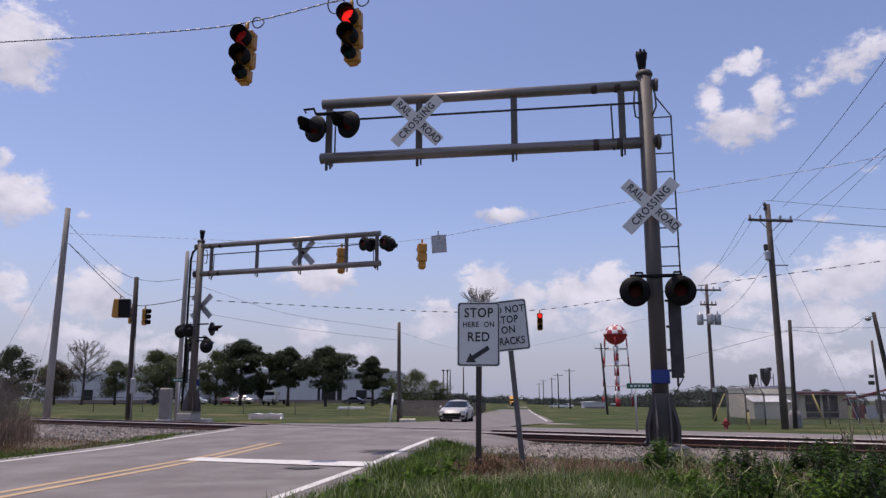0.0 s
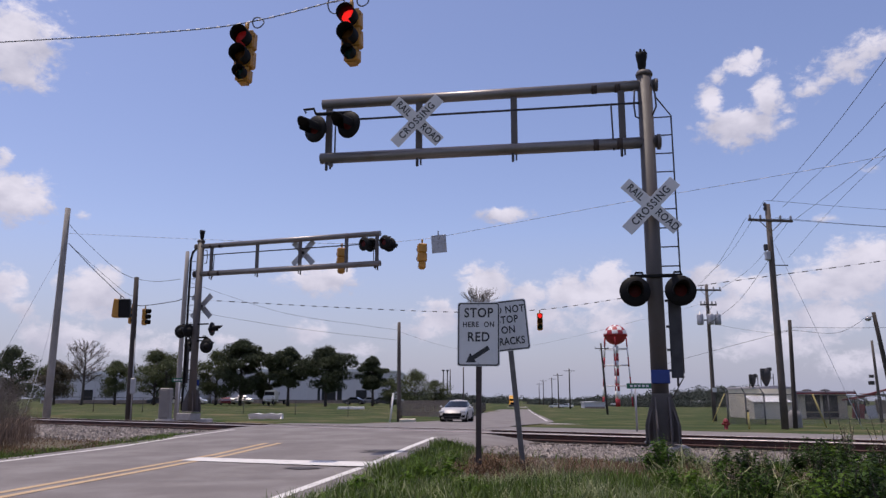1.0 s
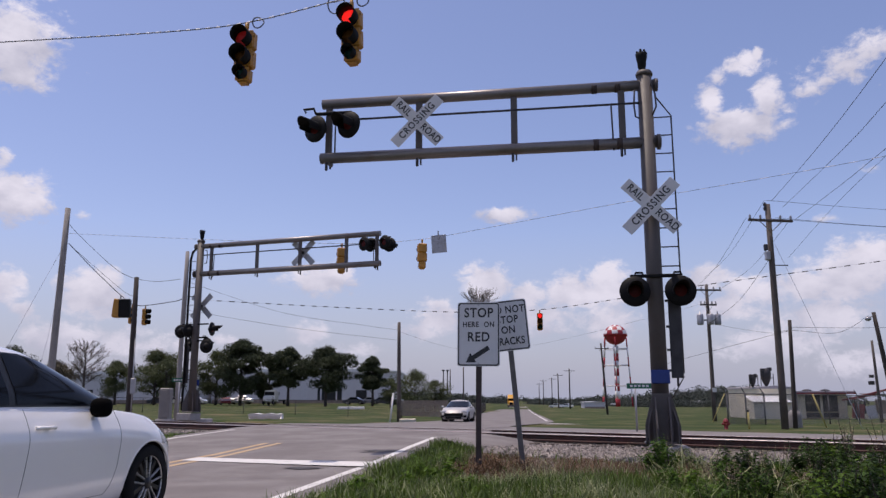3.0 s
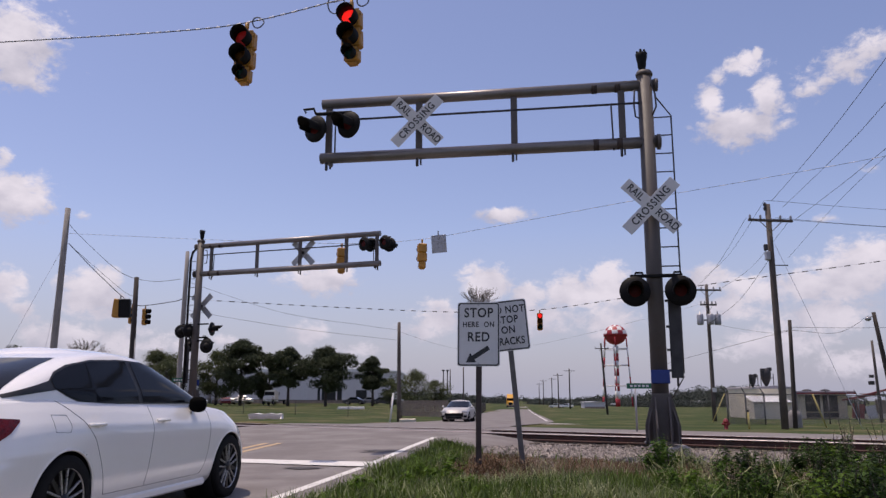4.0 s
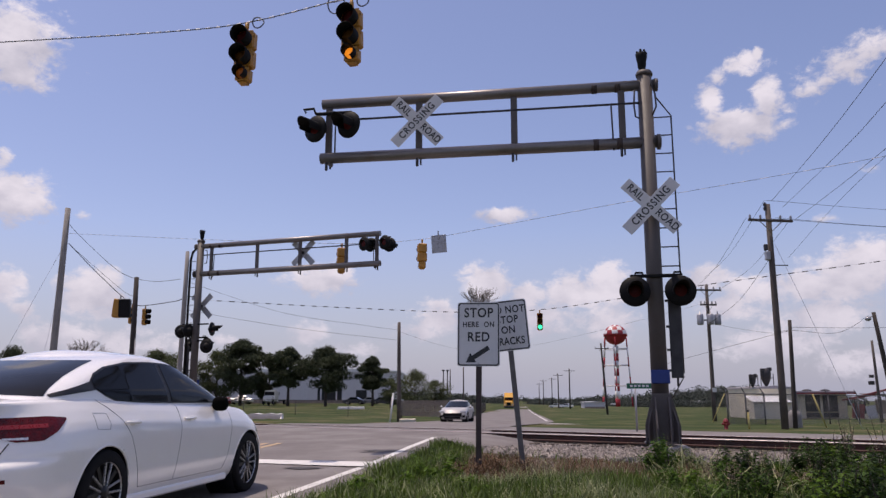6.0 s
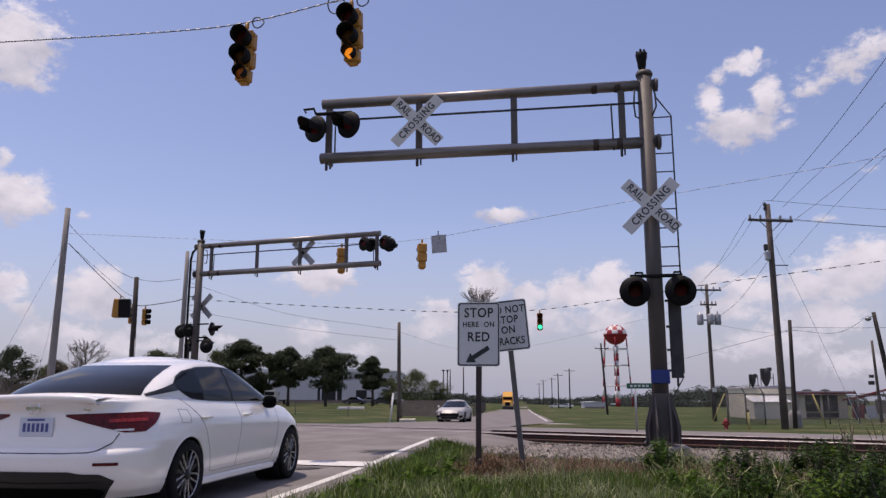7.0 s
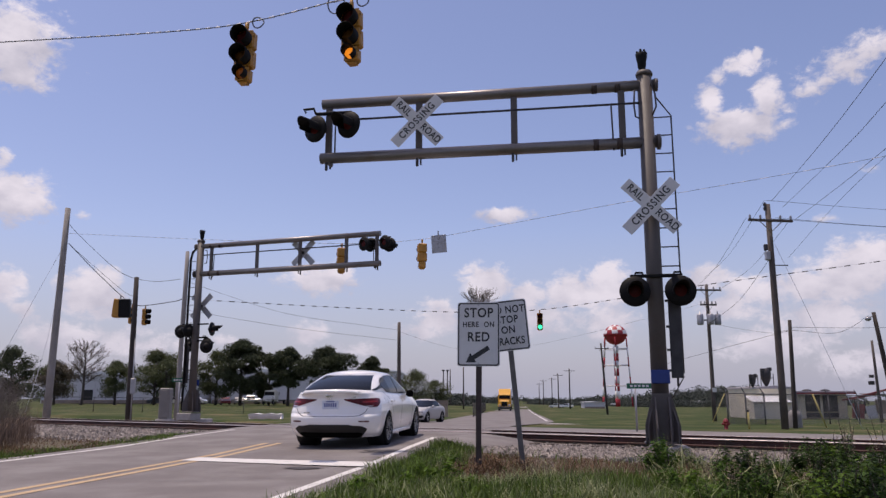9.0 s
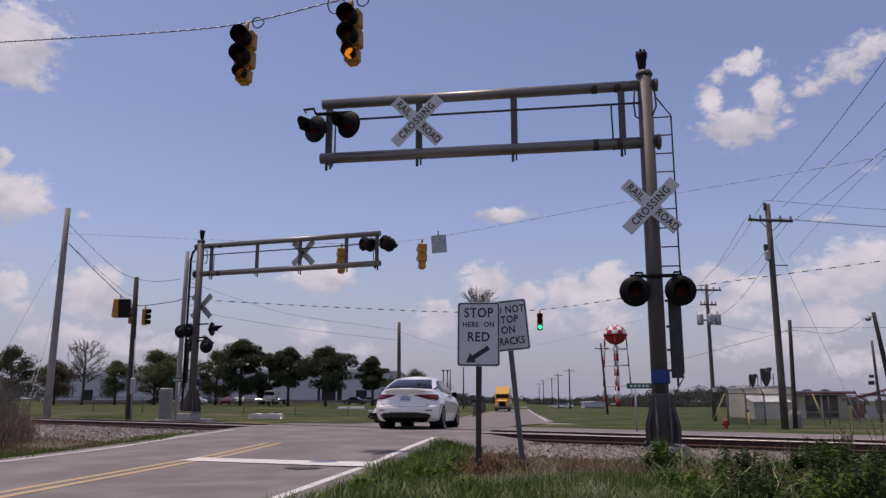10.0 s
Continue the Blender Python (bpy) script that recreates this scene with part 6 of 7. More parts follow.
def factory(x0, x1, y, z, h, depth, label, wall="metal_wall", bays=12, docks=(), rise=1.2):
    t = thing("factory_hall", pose((x0 + x1) / 2, y, z), label, "building")
    w = x1 - x0
    part("wall", Geo().box((0, depth / 2, h / 2), (w, depth, h), bevel=.05), wall, t)
    part("roof", Geo().prism([(-w / 2 - .4, h), (w / 2 + .4, h), (w / 2 + .4, h + .25 * rise), (0, h + rise), (-w / 2 - .4, h + .25 * rise)], depth + .8, Matrix.Translation((0, depth / 2, 0))), "white_roof", t)
    for k in range(bays + 1):
        part("pilaster", Geo().box((-w / 2 + w * k / bays, -.06, h / 2), (.35, .12, h - .1)), wall, t)
    for dx, dw, dh in docks:
        part("loading_door", Geo().box((dx, -.03, dh / 2), (dw, .1, dh)), "dark_glass", t)
    part("plinth", Geo().box((0, -.08, .4), (w, .14, .8)), "brown_slats", t)
    return t


factory(-95, -58, 188, GL, 6.6, 40, "long pale grey factory hall behind trees", docks=((-8, 3, 3.2), (10, 3, 3.2)))
factory(-57, -11, 196, GL, 7.6, 40, "long pale grey factory hall behind trees", docks=((-10, 3, 3.2), (6, 6, 3.6), (14, 3, 3.2)))
factory(53.5, 61.0, 300, -2.9, 2.4, 8, "low pale shed far across the field", "metal_wall", 4, rise=.3)
factory(158, 184, 500, -4.6, 3.4, 12, "low white shed far across the field", "tower_white", 4)


def works():
    """The low works across the track, partly ruined."""
    t = thing("workshop", pose(28.9, 80, -1.1), "low cream workshop with dark windows and rooftop fans", "building")
    part("wall", Geo().box((4.8, 4.5, 1.52), (3.4, 9, 3.04), bevel=.03), "cream_wall", t)
    part("roof", Geo().prism([(3.0, 3.0), (6.6, 3.0), (6.6, 3.15), (4.8, 3.32), (3.0, 3.2)], 9.2, Matrix.Translation((0, 4.5, 0))), "grey_roof", t)
    part("wall", Geo().box((9.4, 5, 1.30), (5.8, 8, 2.6), bevel=.03), "cream_wall", t)
    part("roof", Geo().box((9.6, 4.6, 2.70), (6.2, 9.4, .16), bevel=.02), "grey_roof", t)
    part("fascia", Geo().box((9.6, -.14, 2.55), (6.2, .08, .14)), "rust_red", t)
    for x in (8.75, 10.55):
        w = part("window", Geo().box((x, .93, 1.55), (1.45, .14, 1.55)), "dark_glass", t)
        part("frame", Geo().box((x, .84, 1.5), (1.5, .06, .06)).box((x, .84, 2.33), (1.55, .06, .06)).box((x, .84, .76), (1.55, .06, .06)), "trim", w)
        part("lower_panel", Geo().box((x, .93, .38), (1.45, .12, .5)), "dark_glass", w)
    roof = Geo()
    roof.grid([[(x, y, z) for x in (1.3, 3.2, 5.1)] for y, z in ((-2.7, 1.72), (-1.35, 2.02), (0, 2.32))] )
    roof.grid([[(x, y, z) for x in (1.3, 3.2, 5.1)] for y, z in ((-2.7, 1.66), (-2.7, 1.72))])
    part("lean_to_roof", roof, "white_roof", t, "white lean-to roof")
    part("lean_to", Geo().box((3.2, -1.3, .86), (3.6, 2.4, 1.72)), "cream_wall", t)
    part("door", Geo().box((4.4, -2.54, .75), (.5, .06, 1.1)), "dark_glass", t)
    for x, s in ((3.0, .72), (4.4, 1.08)):
        f = Geo().lathe([(.1, 0), (.16 * s + .1, .3 * s), (.42 * s, .7 * s), (.5 * s, 1.3 * s), (.42 * s, 1.7 * s), (.25 * s, 1.75 * s), (0, 1.75 * s)], (x, 1.5, 3.2), (0, 0, 1), 14)
        fan = part("roof_fan", f, "dark_steel", t, "dark conical rooftop extractor")
        part("fan_frame", Geo().tube([(x - .6 * s, 1.2, 3.1), (x - .6 * s, 1.2, 4.2 + .3 * s)], .04, 5).tube([(x + .6 * s, 1.2, 3.1), (x + .6 * s, 1.2, 4.2 + .3 * s)], .04, 5).tube([(x - .6 * s, 1.2, 4.1), (x + .6 * s, 1.2, 4.1)], .04, 5)
             .box((x - .35 * s, 1.3, 4.9 if s > 1 else 4.3), (.4 * s, .4, .35), bevel=.05).box((x + .3 * s, 1.3, 5.0 if s > 1 else 4.35), (.4 * s, .4, .35), bevel=.05), "dark_steel", fan)
    for x in (10.2, 12.1):
        part("roof_vent", Geo().lathe([(.45, 0), (.5, .1), (.2, .2), (0, .22)], (x - 1, 3, 2.78), (0, 0, 1), 12), "dark_steel", t)
    r = thing("ruined_bay", pose(41.0, 79, -1.1), "collapsed workshop bay with red beams and torn sheets", "building")
    for x, h, d in ((0, 2.0, 0), (1.3, 1.7, .8), (2.6, 2.2, .2), (4.0, 1.9, .9), (5.4, 2.3, .3)):
        part("column", Geo().box((x, d, h / 2), (.16, .16, h)), "dark_steel", r)
    part("beam", Geo().box((1.6, -.2, 2.52), (4.2, .2, .2), Matrix.Rotation(radians(-14), 3, "Y")), "rust_red", r, "fallen red beam")
    part("beam", Geo().box((.6, .4, 2.15), (3.4, .16, .16), Matrix.Rotation(radians(-9), 3, "Y")), "rust_red", r)
    for x, z, w, h, a, m in ((.5, .8, 1.2, 1.4, 6, "rust_red"), (1.9, .7, 1.0, 1.3, -8, "metal_wall"), (3.0, 1.0, 1.3, 1.8, 4, "brown_slats"), (4.6, .9, 1.5, 1.7, -5, "dark_glass"), (2.4, .3, 4.6, .5, 0, "cream_wall"), (5.6, 1.2, 1.2, 1.9, 9, "brown_slats")):
        part("torn_sheet", Geo().box((x, .5 + .1 * x, z), (w, .08, h), Matrix.Rotation(radians(a), 3, "Y")), m, r)
    part("roof_sheet", Geo().box((4.2, 1.4, 2.35), (4.4, 3.2, .1), Matrix.Rotation(radians(4), 3, "Y")), "grey_roof", r)


works()


def water_tower():
    t = thing("water_tower", pose(85.9, 390, -3.0), "red and white chequered water tower on legs", "water tower")
    R, zc = 5.5, 35.2
    for i, (e0, e1) in enumerate(((-78, -8), (-8, 24), (24, 52), (52, 78), (78, 90))):
        n = 12
        for k in range(n):
            g = Geo()
            rows = []
            for e in np.linspace(e0, e1, 5):
                rows.append([(R * math.cos(radians(e)) * math.cos(a), R * math.cos(radians(e)) * math.sin(a), zc + R * (.88 if e > 0 else .92) * math.sin(radians(e))) for a in np.linspace(2 * math.pi * k / n, 2 * math.pi * (k + 1) / n, 4)])
            g.grid(rows)
            red = i == 0 or (i + k) % 2 == 0
            part("tank_panel", g, "tower_red" if red else "tower_white", t)
    part("walkway", Geo().lathe([(R, -.9), (R + .35, -.9), (R + .35, .1)], (0, 0, zc), (0, 0, 1), 32), "tower_red", t)
    for k in range(8):
        part("riser_band", Geo().tube([(0, 0, k * 3.7), (0, 0, k * 3.7 + 3.7)], 1.2, 14), "tower_red" if k % 2 == 0 else "tower_white", t)
    for j in range(6):
        a = radians(60 * j + 15)
        for k in range(7):
            p0 = Vector((math.cos(a) * (8.2 - 2.2 * k / 7), math.sin(a) * (8.2 - 2.2 * k / 7), 33.5 * k / 7))
            p1 = Vector((math.cos(a) * (8.2 - 2.2 * (k + 1) / 7), math.sin(a) * (8.2 - 2.2 * (k + 1) / 7), 33.5 * (k + 1) / 7))
            part("leg_band", Geo().tube([p0, p1], .25, 8), "tower_red" if k % 2 == 0 else "tower_white", t)
    for z, k in ((10, .3), (20, .6), (28, .85)):
        rr = 8.2 - 2.2 * k
        for j in range(6):
            a, b = radians(60 * j + 15), radians(60 * j + 75)
            part("tie_strut", Geo().tube([(math.cos(a) * rr, math.sin(a) * rr, z), (math.cos(b) * rr, math.sin(b) * rr, z)], .2, 6), "tower_white", t)


water_tower()


# ---- fences and small things ----
def link_fence(x0, y0, x1, y1, z0, z1, h, step, label, wire_step=.35, r=.03, arms=False, mat="steel_grey", wire_r=.0042):
    t = thing("chain_link_fence", Matrix.Identity(4), label, "fence", "fences")
    a, b = Vector((x0, y0, z0)), Vector((x1, y1, z1))
    n = max(1, int((b - a).length / step))
    for k in range(n + 1):
        p = a.lerp(b, k / n)
        g = Geo().tube([p - Vector((0, 0, .3)), p + Vector((0, 0, h))], r, 6)
        if arms:
            g.tube([p + Vector((0, 0, h)), p + Vector((-.3, -.2, h + .35))], r * .7, 5)
        part("fence_post", g, mat, t)
    part("top_rail", Geo().tube([a + Vector((0, 0, h)), b + Vector((0, 0, h))], r * .7, 6), mat, t)
    g = Geo()
    n = int((b - a).length / wire_step)
    for k in range(-int(h / wire_step), n):
        for sg in (0, 1):
            u0, u1 = k * wire_step, k * wire_step + h
            z_a, z_b = (0, h) if sg == 0 else (h, 0)
            lo, hi = max(u0, 0), min(u1, n * wire_step)
            if hi <= lo:
                continue
            way = (b - a) / max((b - a).length, .01)
            f0, f1 = (lo - u0) / h, (hi - u0) / h
            g.tube([a + way * lo + Vector((0, 0, z_a + (z_b - z_a) * f0)), a + way * hi + Vector((0, 0, z_a + (z_b - z_a) * f1))], wire_r, 3, cap=False)
    tagged(part("mesh", g, "mesh_grey" if mat == "steel_grey" else mat, t), kind="stuff")


link_fence(16.8, 47, 19.0, 47, -.55, -.6, 1.8, 1.1, "grey chain-link fence with angled top arms", .08, .045, True, "post_grey", .009)
link_fence(19.0, 47, 29, 52, -.6, -.7, 1.8, 2.6, "grey chain-link fence with angled top arms", .14, .04, True, "post_grey", .007)
link_fence(-33, 66, -3.2, 62, -.15, -.55, 1.25, 4.2, "low dark chain-link fence across the grass", .4, .03, mat="dark_steel")
link_fence(2.5, 66, 7.5, 140, -.7, -1.2, 1.3, 5, "low dark chain-link fence along the far road", .6, .03, mat="dark_steel")
t = thing("slatted_fence", pose(-2.2, 72, -.75), "grey-brown slatted fence behind the junction", "fence", "fences")
for k in range(36):
    part("slat", Geo().box((-1.6 + .12 * k, .01 * (k % 2), .75), (.105, .03, 1.5 + .03 * (k % 3))), "brown_slats", t)
part("rail", Geo().box((.5, .05, 1.2), (4.3, .05, .1)).box((.5, .05, .4), (4.3, .05, .1)), "brown_slats", t)

t = thing("fire_hydrant", pose(12.4, 35, -.42), "red fire hydrant in the grass", "hydrant")
part("barrel", Geo().lathe([(.15, 0), (.15, .05), (.09, .07), (.09, .36), (.12, .38), (.12, .42)], (0, 0, -.05), (0, 0, 1), 14), "hydrant_red", t)
part("bonnet", Geo().lathe([(.12, 0), (.10, .07), (.05, .11), (.03, .15), (0, .15)], (0, 0, .37), (0, 0, 1), 14), "hydrant_red", t)
part("nozzle", Geo().tube([(-.17, 0, .27), (.17, 0, .27)], .05, 10).tube([(0, -.18, .25), (0, 0, .25)], .06, 10), "hydrant_red", t)
for x, y, h, lx, nm, lab, mat, r in ((13.8, 36, .85, -.02, "marker_post", "yellow plastic marker post with a black cap", "yellow_plastic", .05), (18.5, 55, 1.95, 1.0, "guy_guard", "leaning yellow guy-wire guard", "yellow_plastic", .03),
                                     (19.25, 40, 1.65, -.6, "leaning_pipe", "pale yellow pipe leaning on the bank", "yellow_plastic", .04), (-2.93, 44, 1.6, .17, "marker_post", "white leaning marker post", "tower_white", .05)):
    t = thing(nm, pose(x, y, height(x, y) - .1), lab, "post")
    part("shaft", Geo().tube([(0, 0, -.1), (lx, 0, h)], r, 8), mat, t)
    part("cap", Geo().lathe([(r * 1.1, -.06), (r * 1.1, .03), (0, .05)], (lx, 0, h), (0, 0, 1), 8), mat if nm != "marker_post" or x < 0 else "black", t)
t = thing("concrete_stub", pose(17.2, 39, -.45), "grey rounded concrete stub in the weeds", "concrete block")
part("block", Geo().lathe([(.33, 0), (.33, .55), (.27, .75), (.12, .83), (0, .84)], (0, 0, 0), (0, 0, 1), 16), "cabinet_grey", t)
t = thing("sheet_trough", pose(-7.98, 36, .0, 0, 0, 4), "dented silver metal trough lying in the grass", "trough")
g = Geo()
g.grid([[(x * (1 if r < 2 else .82), y, z + .02 * math.sin(x * 9)) for x in np.linspace(-.78, .78, 14)] for r, (y, z) in enumerate(((-.35, .27), (-.33, .25), (-.26, .04), (.26, .04), (.33, .25), (.35, .27)))])
part("tray", g, "white_roof", t)
part("end_plate", Geo().prism([(-.33, .26), (-.25, .03), (.25, .03), (.33, .26)], .01, pose(-.72, 0, 0, 0, 0, 90)), "white_roof", t)
part("end_plate", Geo().prism([(-.33, .26), (-.25, .03), (.25, .03), (.33, .26)], .01, pose(.72, 0, 0, 0, 0, 90)), "white_roof", t)
t = thing("concrete_barrier", pose(-10.4, 90, -.25), "long low white kerb block in the grass", "kerb block")
part("block", Geo().box((0, 0, .12), (3.0, .3, .3), bevel=.04), "tower_white", t)
t = thing("concrete_pad", pose(-2.2, 45.2, -.37), "pale concrete pad at the pole's foot", "concrete block")
part("block", Geo().box((0.2, 0, .08), (.9, .7, .2), bevel=.03), "cream_wall", t)
t = thing("signal_cabinet", pose(-11.58, 33.2, 0.0), "grey steel signal cabinet on a concrete base", "cabinet")
part("case", Geo().box((0, 0, .72), (.44, .45, 1.3), bevel=.04), "cabinet_grey", t)
part("door", Geo().box((0, -.235, .72), (.36, .03, 1.1), bevel=.01), "cabinet_grey", t)
part("base", Geo().box((0, 0, .0), (.6, .6, .22), bevel=.02), "concrete", t)
t = thing("crossing_pad", pose(-9.5, 30.6, 0.02), "pale concrete pad round the far signal mast", "concrete block")
part("block", Geo().box((0, 0, .06), (1.1, .9, .2), bevel=.02), "concrete", t)


def street_name(m, label, w):
    t = thing("street_name_sign", m, label, "road sign")
    part("blade", Geo().box((0, 0, 0), (w, .006, .16), bevel=.002), "green_sign", t)
    for k in range(5):
        part("text_bar", Geo().box((-w * .32 + w * .16 * k, -.005, 0), (w * .1, .004, .06)), "sign_white", t)
    return t


s1 = street_name(pose(-10.67, 32, 1.68, 0, 0, 5), "green street-name sign on a thin post", .58)
part("post", Geo().tube([(0, .03, .0), (0, .03, -1.75)], .03, 8), "steel_grey", s1)
s2 = street_name(pose(5.95, 24, 1.32, 0, 0, -5), "green street-name sign behind the gantry mast", .75)
part("post", Geo().tube([(-.12, .03, .1), (-.12, .03, -1.45)], .03, 8), "steel_grey", s2)


# ---- far vehicles ----
def truck():
    t = thing("semi_truck", Matrix.Identity(4), "yellow long-nosed semi truck with a pale trailer", "truck")
    part("hood", Geo().box((0, 1.5, 1.35), (1.9, 1.9, 1.1), bevel=.22), "truck_yellow", t)
    part("cab", Geo().box((0, -.5, 1.95), (2.35, 2.2, 2.2), bevel=.15), "truck_yellow", t)
    part("roof_fairing", Geo().prism([(-1.1, 2.9), (.45, 2.9), (-.35, 3.95), (-1.1, 4.0)], 2.2, pose(0, -.5, 0, 0, 0, 90)), "truck_yellow", t)
    part("windscreen", Geo().box((0, .61, 2.45), (2.05, .06, .62), bevel=.02), "tint_glass", t)
    part("grille", Geo().box((0, 2.46, 1.25), (1.05, .06, .8), bevel=.02), "black", t)
    part("bumper", Geo().box((0, 2.5, .55), (2.4, .3, .42), bevel=.06), "dark_steel", t)
    for s in (-1, 1):
        part("headlight", Geo().box((s * .88, 2.40, 1.05), (.34, .12, .26), bevel=.04), "clear_lamp", t)
        part("fender", Geo().box((s * .98, 1.7, .98), (.42, 1.3, .55), bevel=.15), "truck_yellow", t)
        part("mirror", Geo().box((s * 1.38, .55, 2.3), (.16, .1, .7), bevel=.03), "black", t)
        part("exhaust_stack", Geo().tube([(s * 1.15, -1.75, .8), (s * 1.15, -1.75, 3.9)], .08, 8), "chrome", t)
    part("trailer", Geo().box((0, -9.2, 2.55), (2.5, 14.2, 2.8), bevel=.05), "tower_white", t)
    part("chassis", Geo().box((0, -6.5, .9), (1.0, 17, .3)), "dark_steel", t)
    ws = [wheel(t, s * 1.02, y, .5, "five") for s in (-1, 1) for y in (1.7, -2.6, -3.9, -14.2, -15.4)]
    return t, ws


semi, semi_wheels = truck()
van = thing("pickup", Matrix.Identity(4), "white pickup pulling away before the factory", "car")
part("body", Geo().box((0, 0, .8), (1.9, 5.2, .75), bevel=.15), "car_white", van)
part("cab", Geo().box((0, .5, 1.4), (1.75, 1.9, .75), bevel=.2), "car_white", van)
part("side_window", Geo().box((0, .5, 1.45), (1.78, 1.5, .42), bevel=.05), "tint_glass", van)
van_wheels = [wheel(van, s * .85, y, .38, "five") for s in (-1, 1) for y in (-1.6, 1.7)]
box_truck = thing("box_truck", pose(-32.6, 153, GL, 0, 0, 170), "white parked truck tractor before the factory", "truck", "parked vehicles")
part("cab", Geo().box((0, 1.2, 1.6), (2.2, 2.0, 2.2), bevel=.2), "car_white", box_truck)
part("hood", Geo().box((0, 2.7, 1.1), (1.8, 1.4, 1.0), bevel=.2), "car_white", box_truck)
part("windscreen", Geo().box((0, 2.18, 2.1), (1.9, .1, .7), bevel=.03), "tint_glass", box_truck)
part("chassis", Geo().box((0, -1.5, .8), (1.0, 5.5, .3)), "dark_steel", box_truck)
for s in (-1, 1):
    for y in (2.6, -3.0):
        wheel(box_truck, s * .95, y, .48, "five")


def parked_car(x, y, z, turn, paint, label):
    t = thing("parked_car", pose(x, y, z, 0, 0, turn), label, "car", "parked vehicles")
    g = Geo()
    prof = [(-2.2, .3), (-2.25, .75), (-1.7, .95), (-1.2, 1.0), (-.6, 1.42), (.6, 1.45), (1.2, 1.0), (2.1, .85), (2.25, .6), (2.2, .3)]
    g.prism(prof, 1.75, pose(0, 0, 0, 0, 0, 90))
    part("body", g, paint, t)
    part("side_window", Geo().prism([(-1.05, 1.02), (-.55, 1.36), (.55, 1.38), (1.05, 1.02)], 1.78, pose(0, 0, 0, 0, 0, 90)), "tint_glass", t)
    for s in (-1, 1):
        for yy in (-1.35, 1.35):
            wheel(t, s * .8, yy, .32, "five")


for i, (x, y, turn, paint, lab) in enumerate(((-17.6, 158, 80, "car_blue", "dark blue parked car"), (-14.8, 161, 95, "car_silver", "silver parked car"), (-12.2, 160, 85, "car_blue", "dark parked car"), (-42.5, 155, 20, "car_red", "dark red parked car with bright lamps"),
                                              (-40.0, 156, 15, "car_silver", "silver parked car"), (-53, 158, 90, "car_white", "white parked car under trees"), (-56.5, 158, 80, "car_blue", "dark parked car under trees"), (-49.5, 159, 85, "car_white", "white parked car under trees"))):
    parked_car(x, y, GL, turn, M[paint], lab + " before the factory")
for x, y in ((38, 268), (42, 270), (93, 430), (103, 470)):
    parked_car(x, y, -2.2 if y < 300 else -2.7, 70, M["car_white"], "white parked car far across the field")


# ---- verge plants ----
def blades(name, n, area, tall, mat, label, seed, keep, bend=.5, wide=.006):
    """Single grass blades over area (x0, x1, y0, y1), where keep(x, y) is a chance."""
    rng = np.random.default_rng(seed)
    x = rng.uniform(area[0], area[1], n)
    y = rng.uniform(area[2], area[3], n)
    ok = np.array([rng.random() < keep(a, b) for a, b in zip(x, y)])
    x, y = x[ok], y[ok]
    n = len(x)
    patch = np.array([noise.noise((a * .9, b * .9, seed)) for a, b in zip(x, y)])
    h = rng.uniform(tall[0], tall[1], n) * (1 + .45 * patch)
    a = rng.uniform(0, 6.283, n)
    c, s = np.cos(a), np.sin(a)
    z = np.array([terrain(p, q) for p, q in zip(x, y)]) - .01
    b = h * rng.uniform(.1, bend, n)
    d = rng.uniform(0, 6.283, n)
    w = wide * rng.uniform(.7, 1.4, n)
    v = np.zeros((n, 5, 3))
    for i, (k, wk) in enumerate(((0, 1), (0, -1), (.55, -.8), (.55, .8), (1, 0))):
        v[:, i, 0] = x + c * w * wk + np.cos(d) * b * k ** 2
        v[:, i, 1] = y + s * w * wk + np.sin(d) * b * k ** 2
        v[:, i, 2] = z + h * (k - .25 * (b / h) * k ** 2)
    g = Geo()
    g.v = [tuple(p) for p in v.reshape(-1, 3)]
    for i in range(n):
        g.f.extend(((5 * i, 5 * i + 1, 5 * i + 2, 5 * i + 3), (5 * i + 3, 5 * i + 2, 5 * i + 4)))
    g.s = [False] * len(g.f)
    tagged(part(name, g, mat), label, "grass", kind="stuff")


def lat_of(x, y):
    return RE.x * x + RE.y * y


def verge(x, y):
    q, l = q_of(x, y), lat_of(x, y)
    if l < -2.62 or q > -3.6:
        return 0.0
    if l > -1.7 and y > 9.9 + .5 * noise.noise((x, y, 9)):
        return .03
    return lerp(x / max(y, 1), [.26, .36], [1.0, .12])


def brown(x, y):
    q, l = q_of(x, y), lat_of(x, y)
    if q > -3.6 or l < -2.5:
        return 0
    return .05 if l < -1.9 else (1.0 if y > 9.6 else .07)


M["straw_pale"] = material("pale_dead_stalk", (0.30, 0.24, 0.17), 0.9, vary=0.25, scale=2, fine_scale=20, island=.4, bump=0, translucent=.15)
M["brush_brown"] = material("brown_dead_stalk", (0.16, 0.11, 0.08), 0.9, vary=0.25, scale=2, fine_scale=20, island=.5, bump=0)
M["blade_light"] = material("pale_grass_blade", (0.34, 0.36, 0.17), 0.45, vary=0.3, scale=.9, fine_scale=12, island=.4, bump=0, translucent=.3)
blades("verge_grass", 46000, (-1.9, 8.5, 6.2, 13.5), (.10, .34), "blade_light", "pale grass stalks on the road's verge", 6, lambda x, y: verge(x, y) * max(0, min(1, .35 + 2.0 * noise.noise((x * 1.1, y * 1.1, 4)))), .95, .004)
blades("verge_grass", 100000, (-1.9, 8.5, 6.2, 15.5), (.08, .28), "blade", "long green grass on the road's verge", 2, verge)
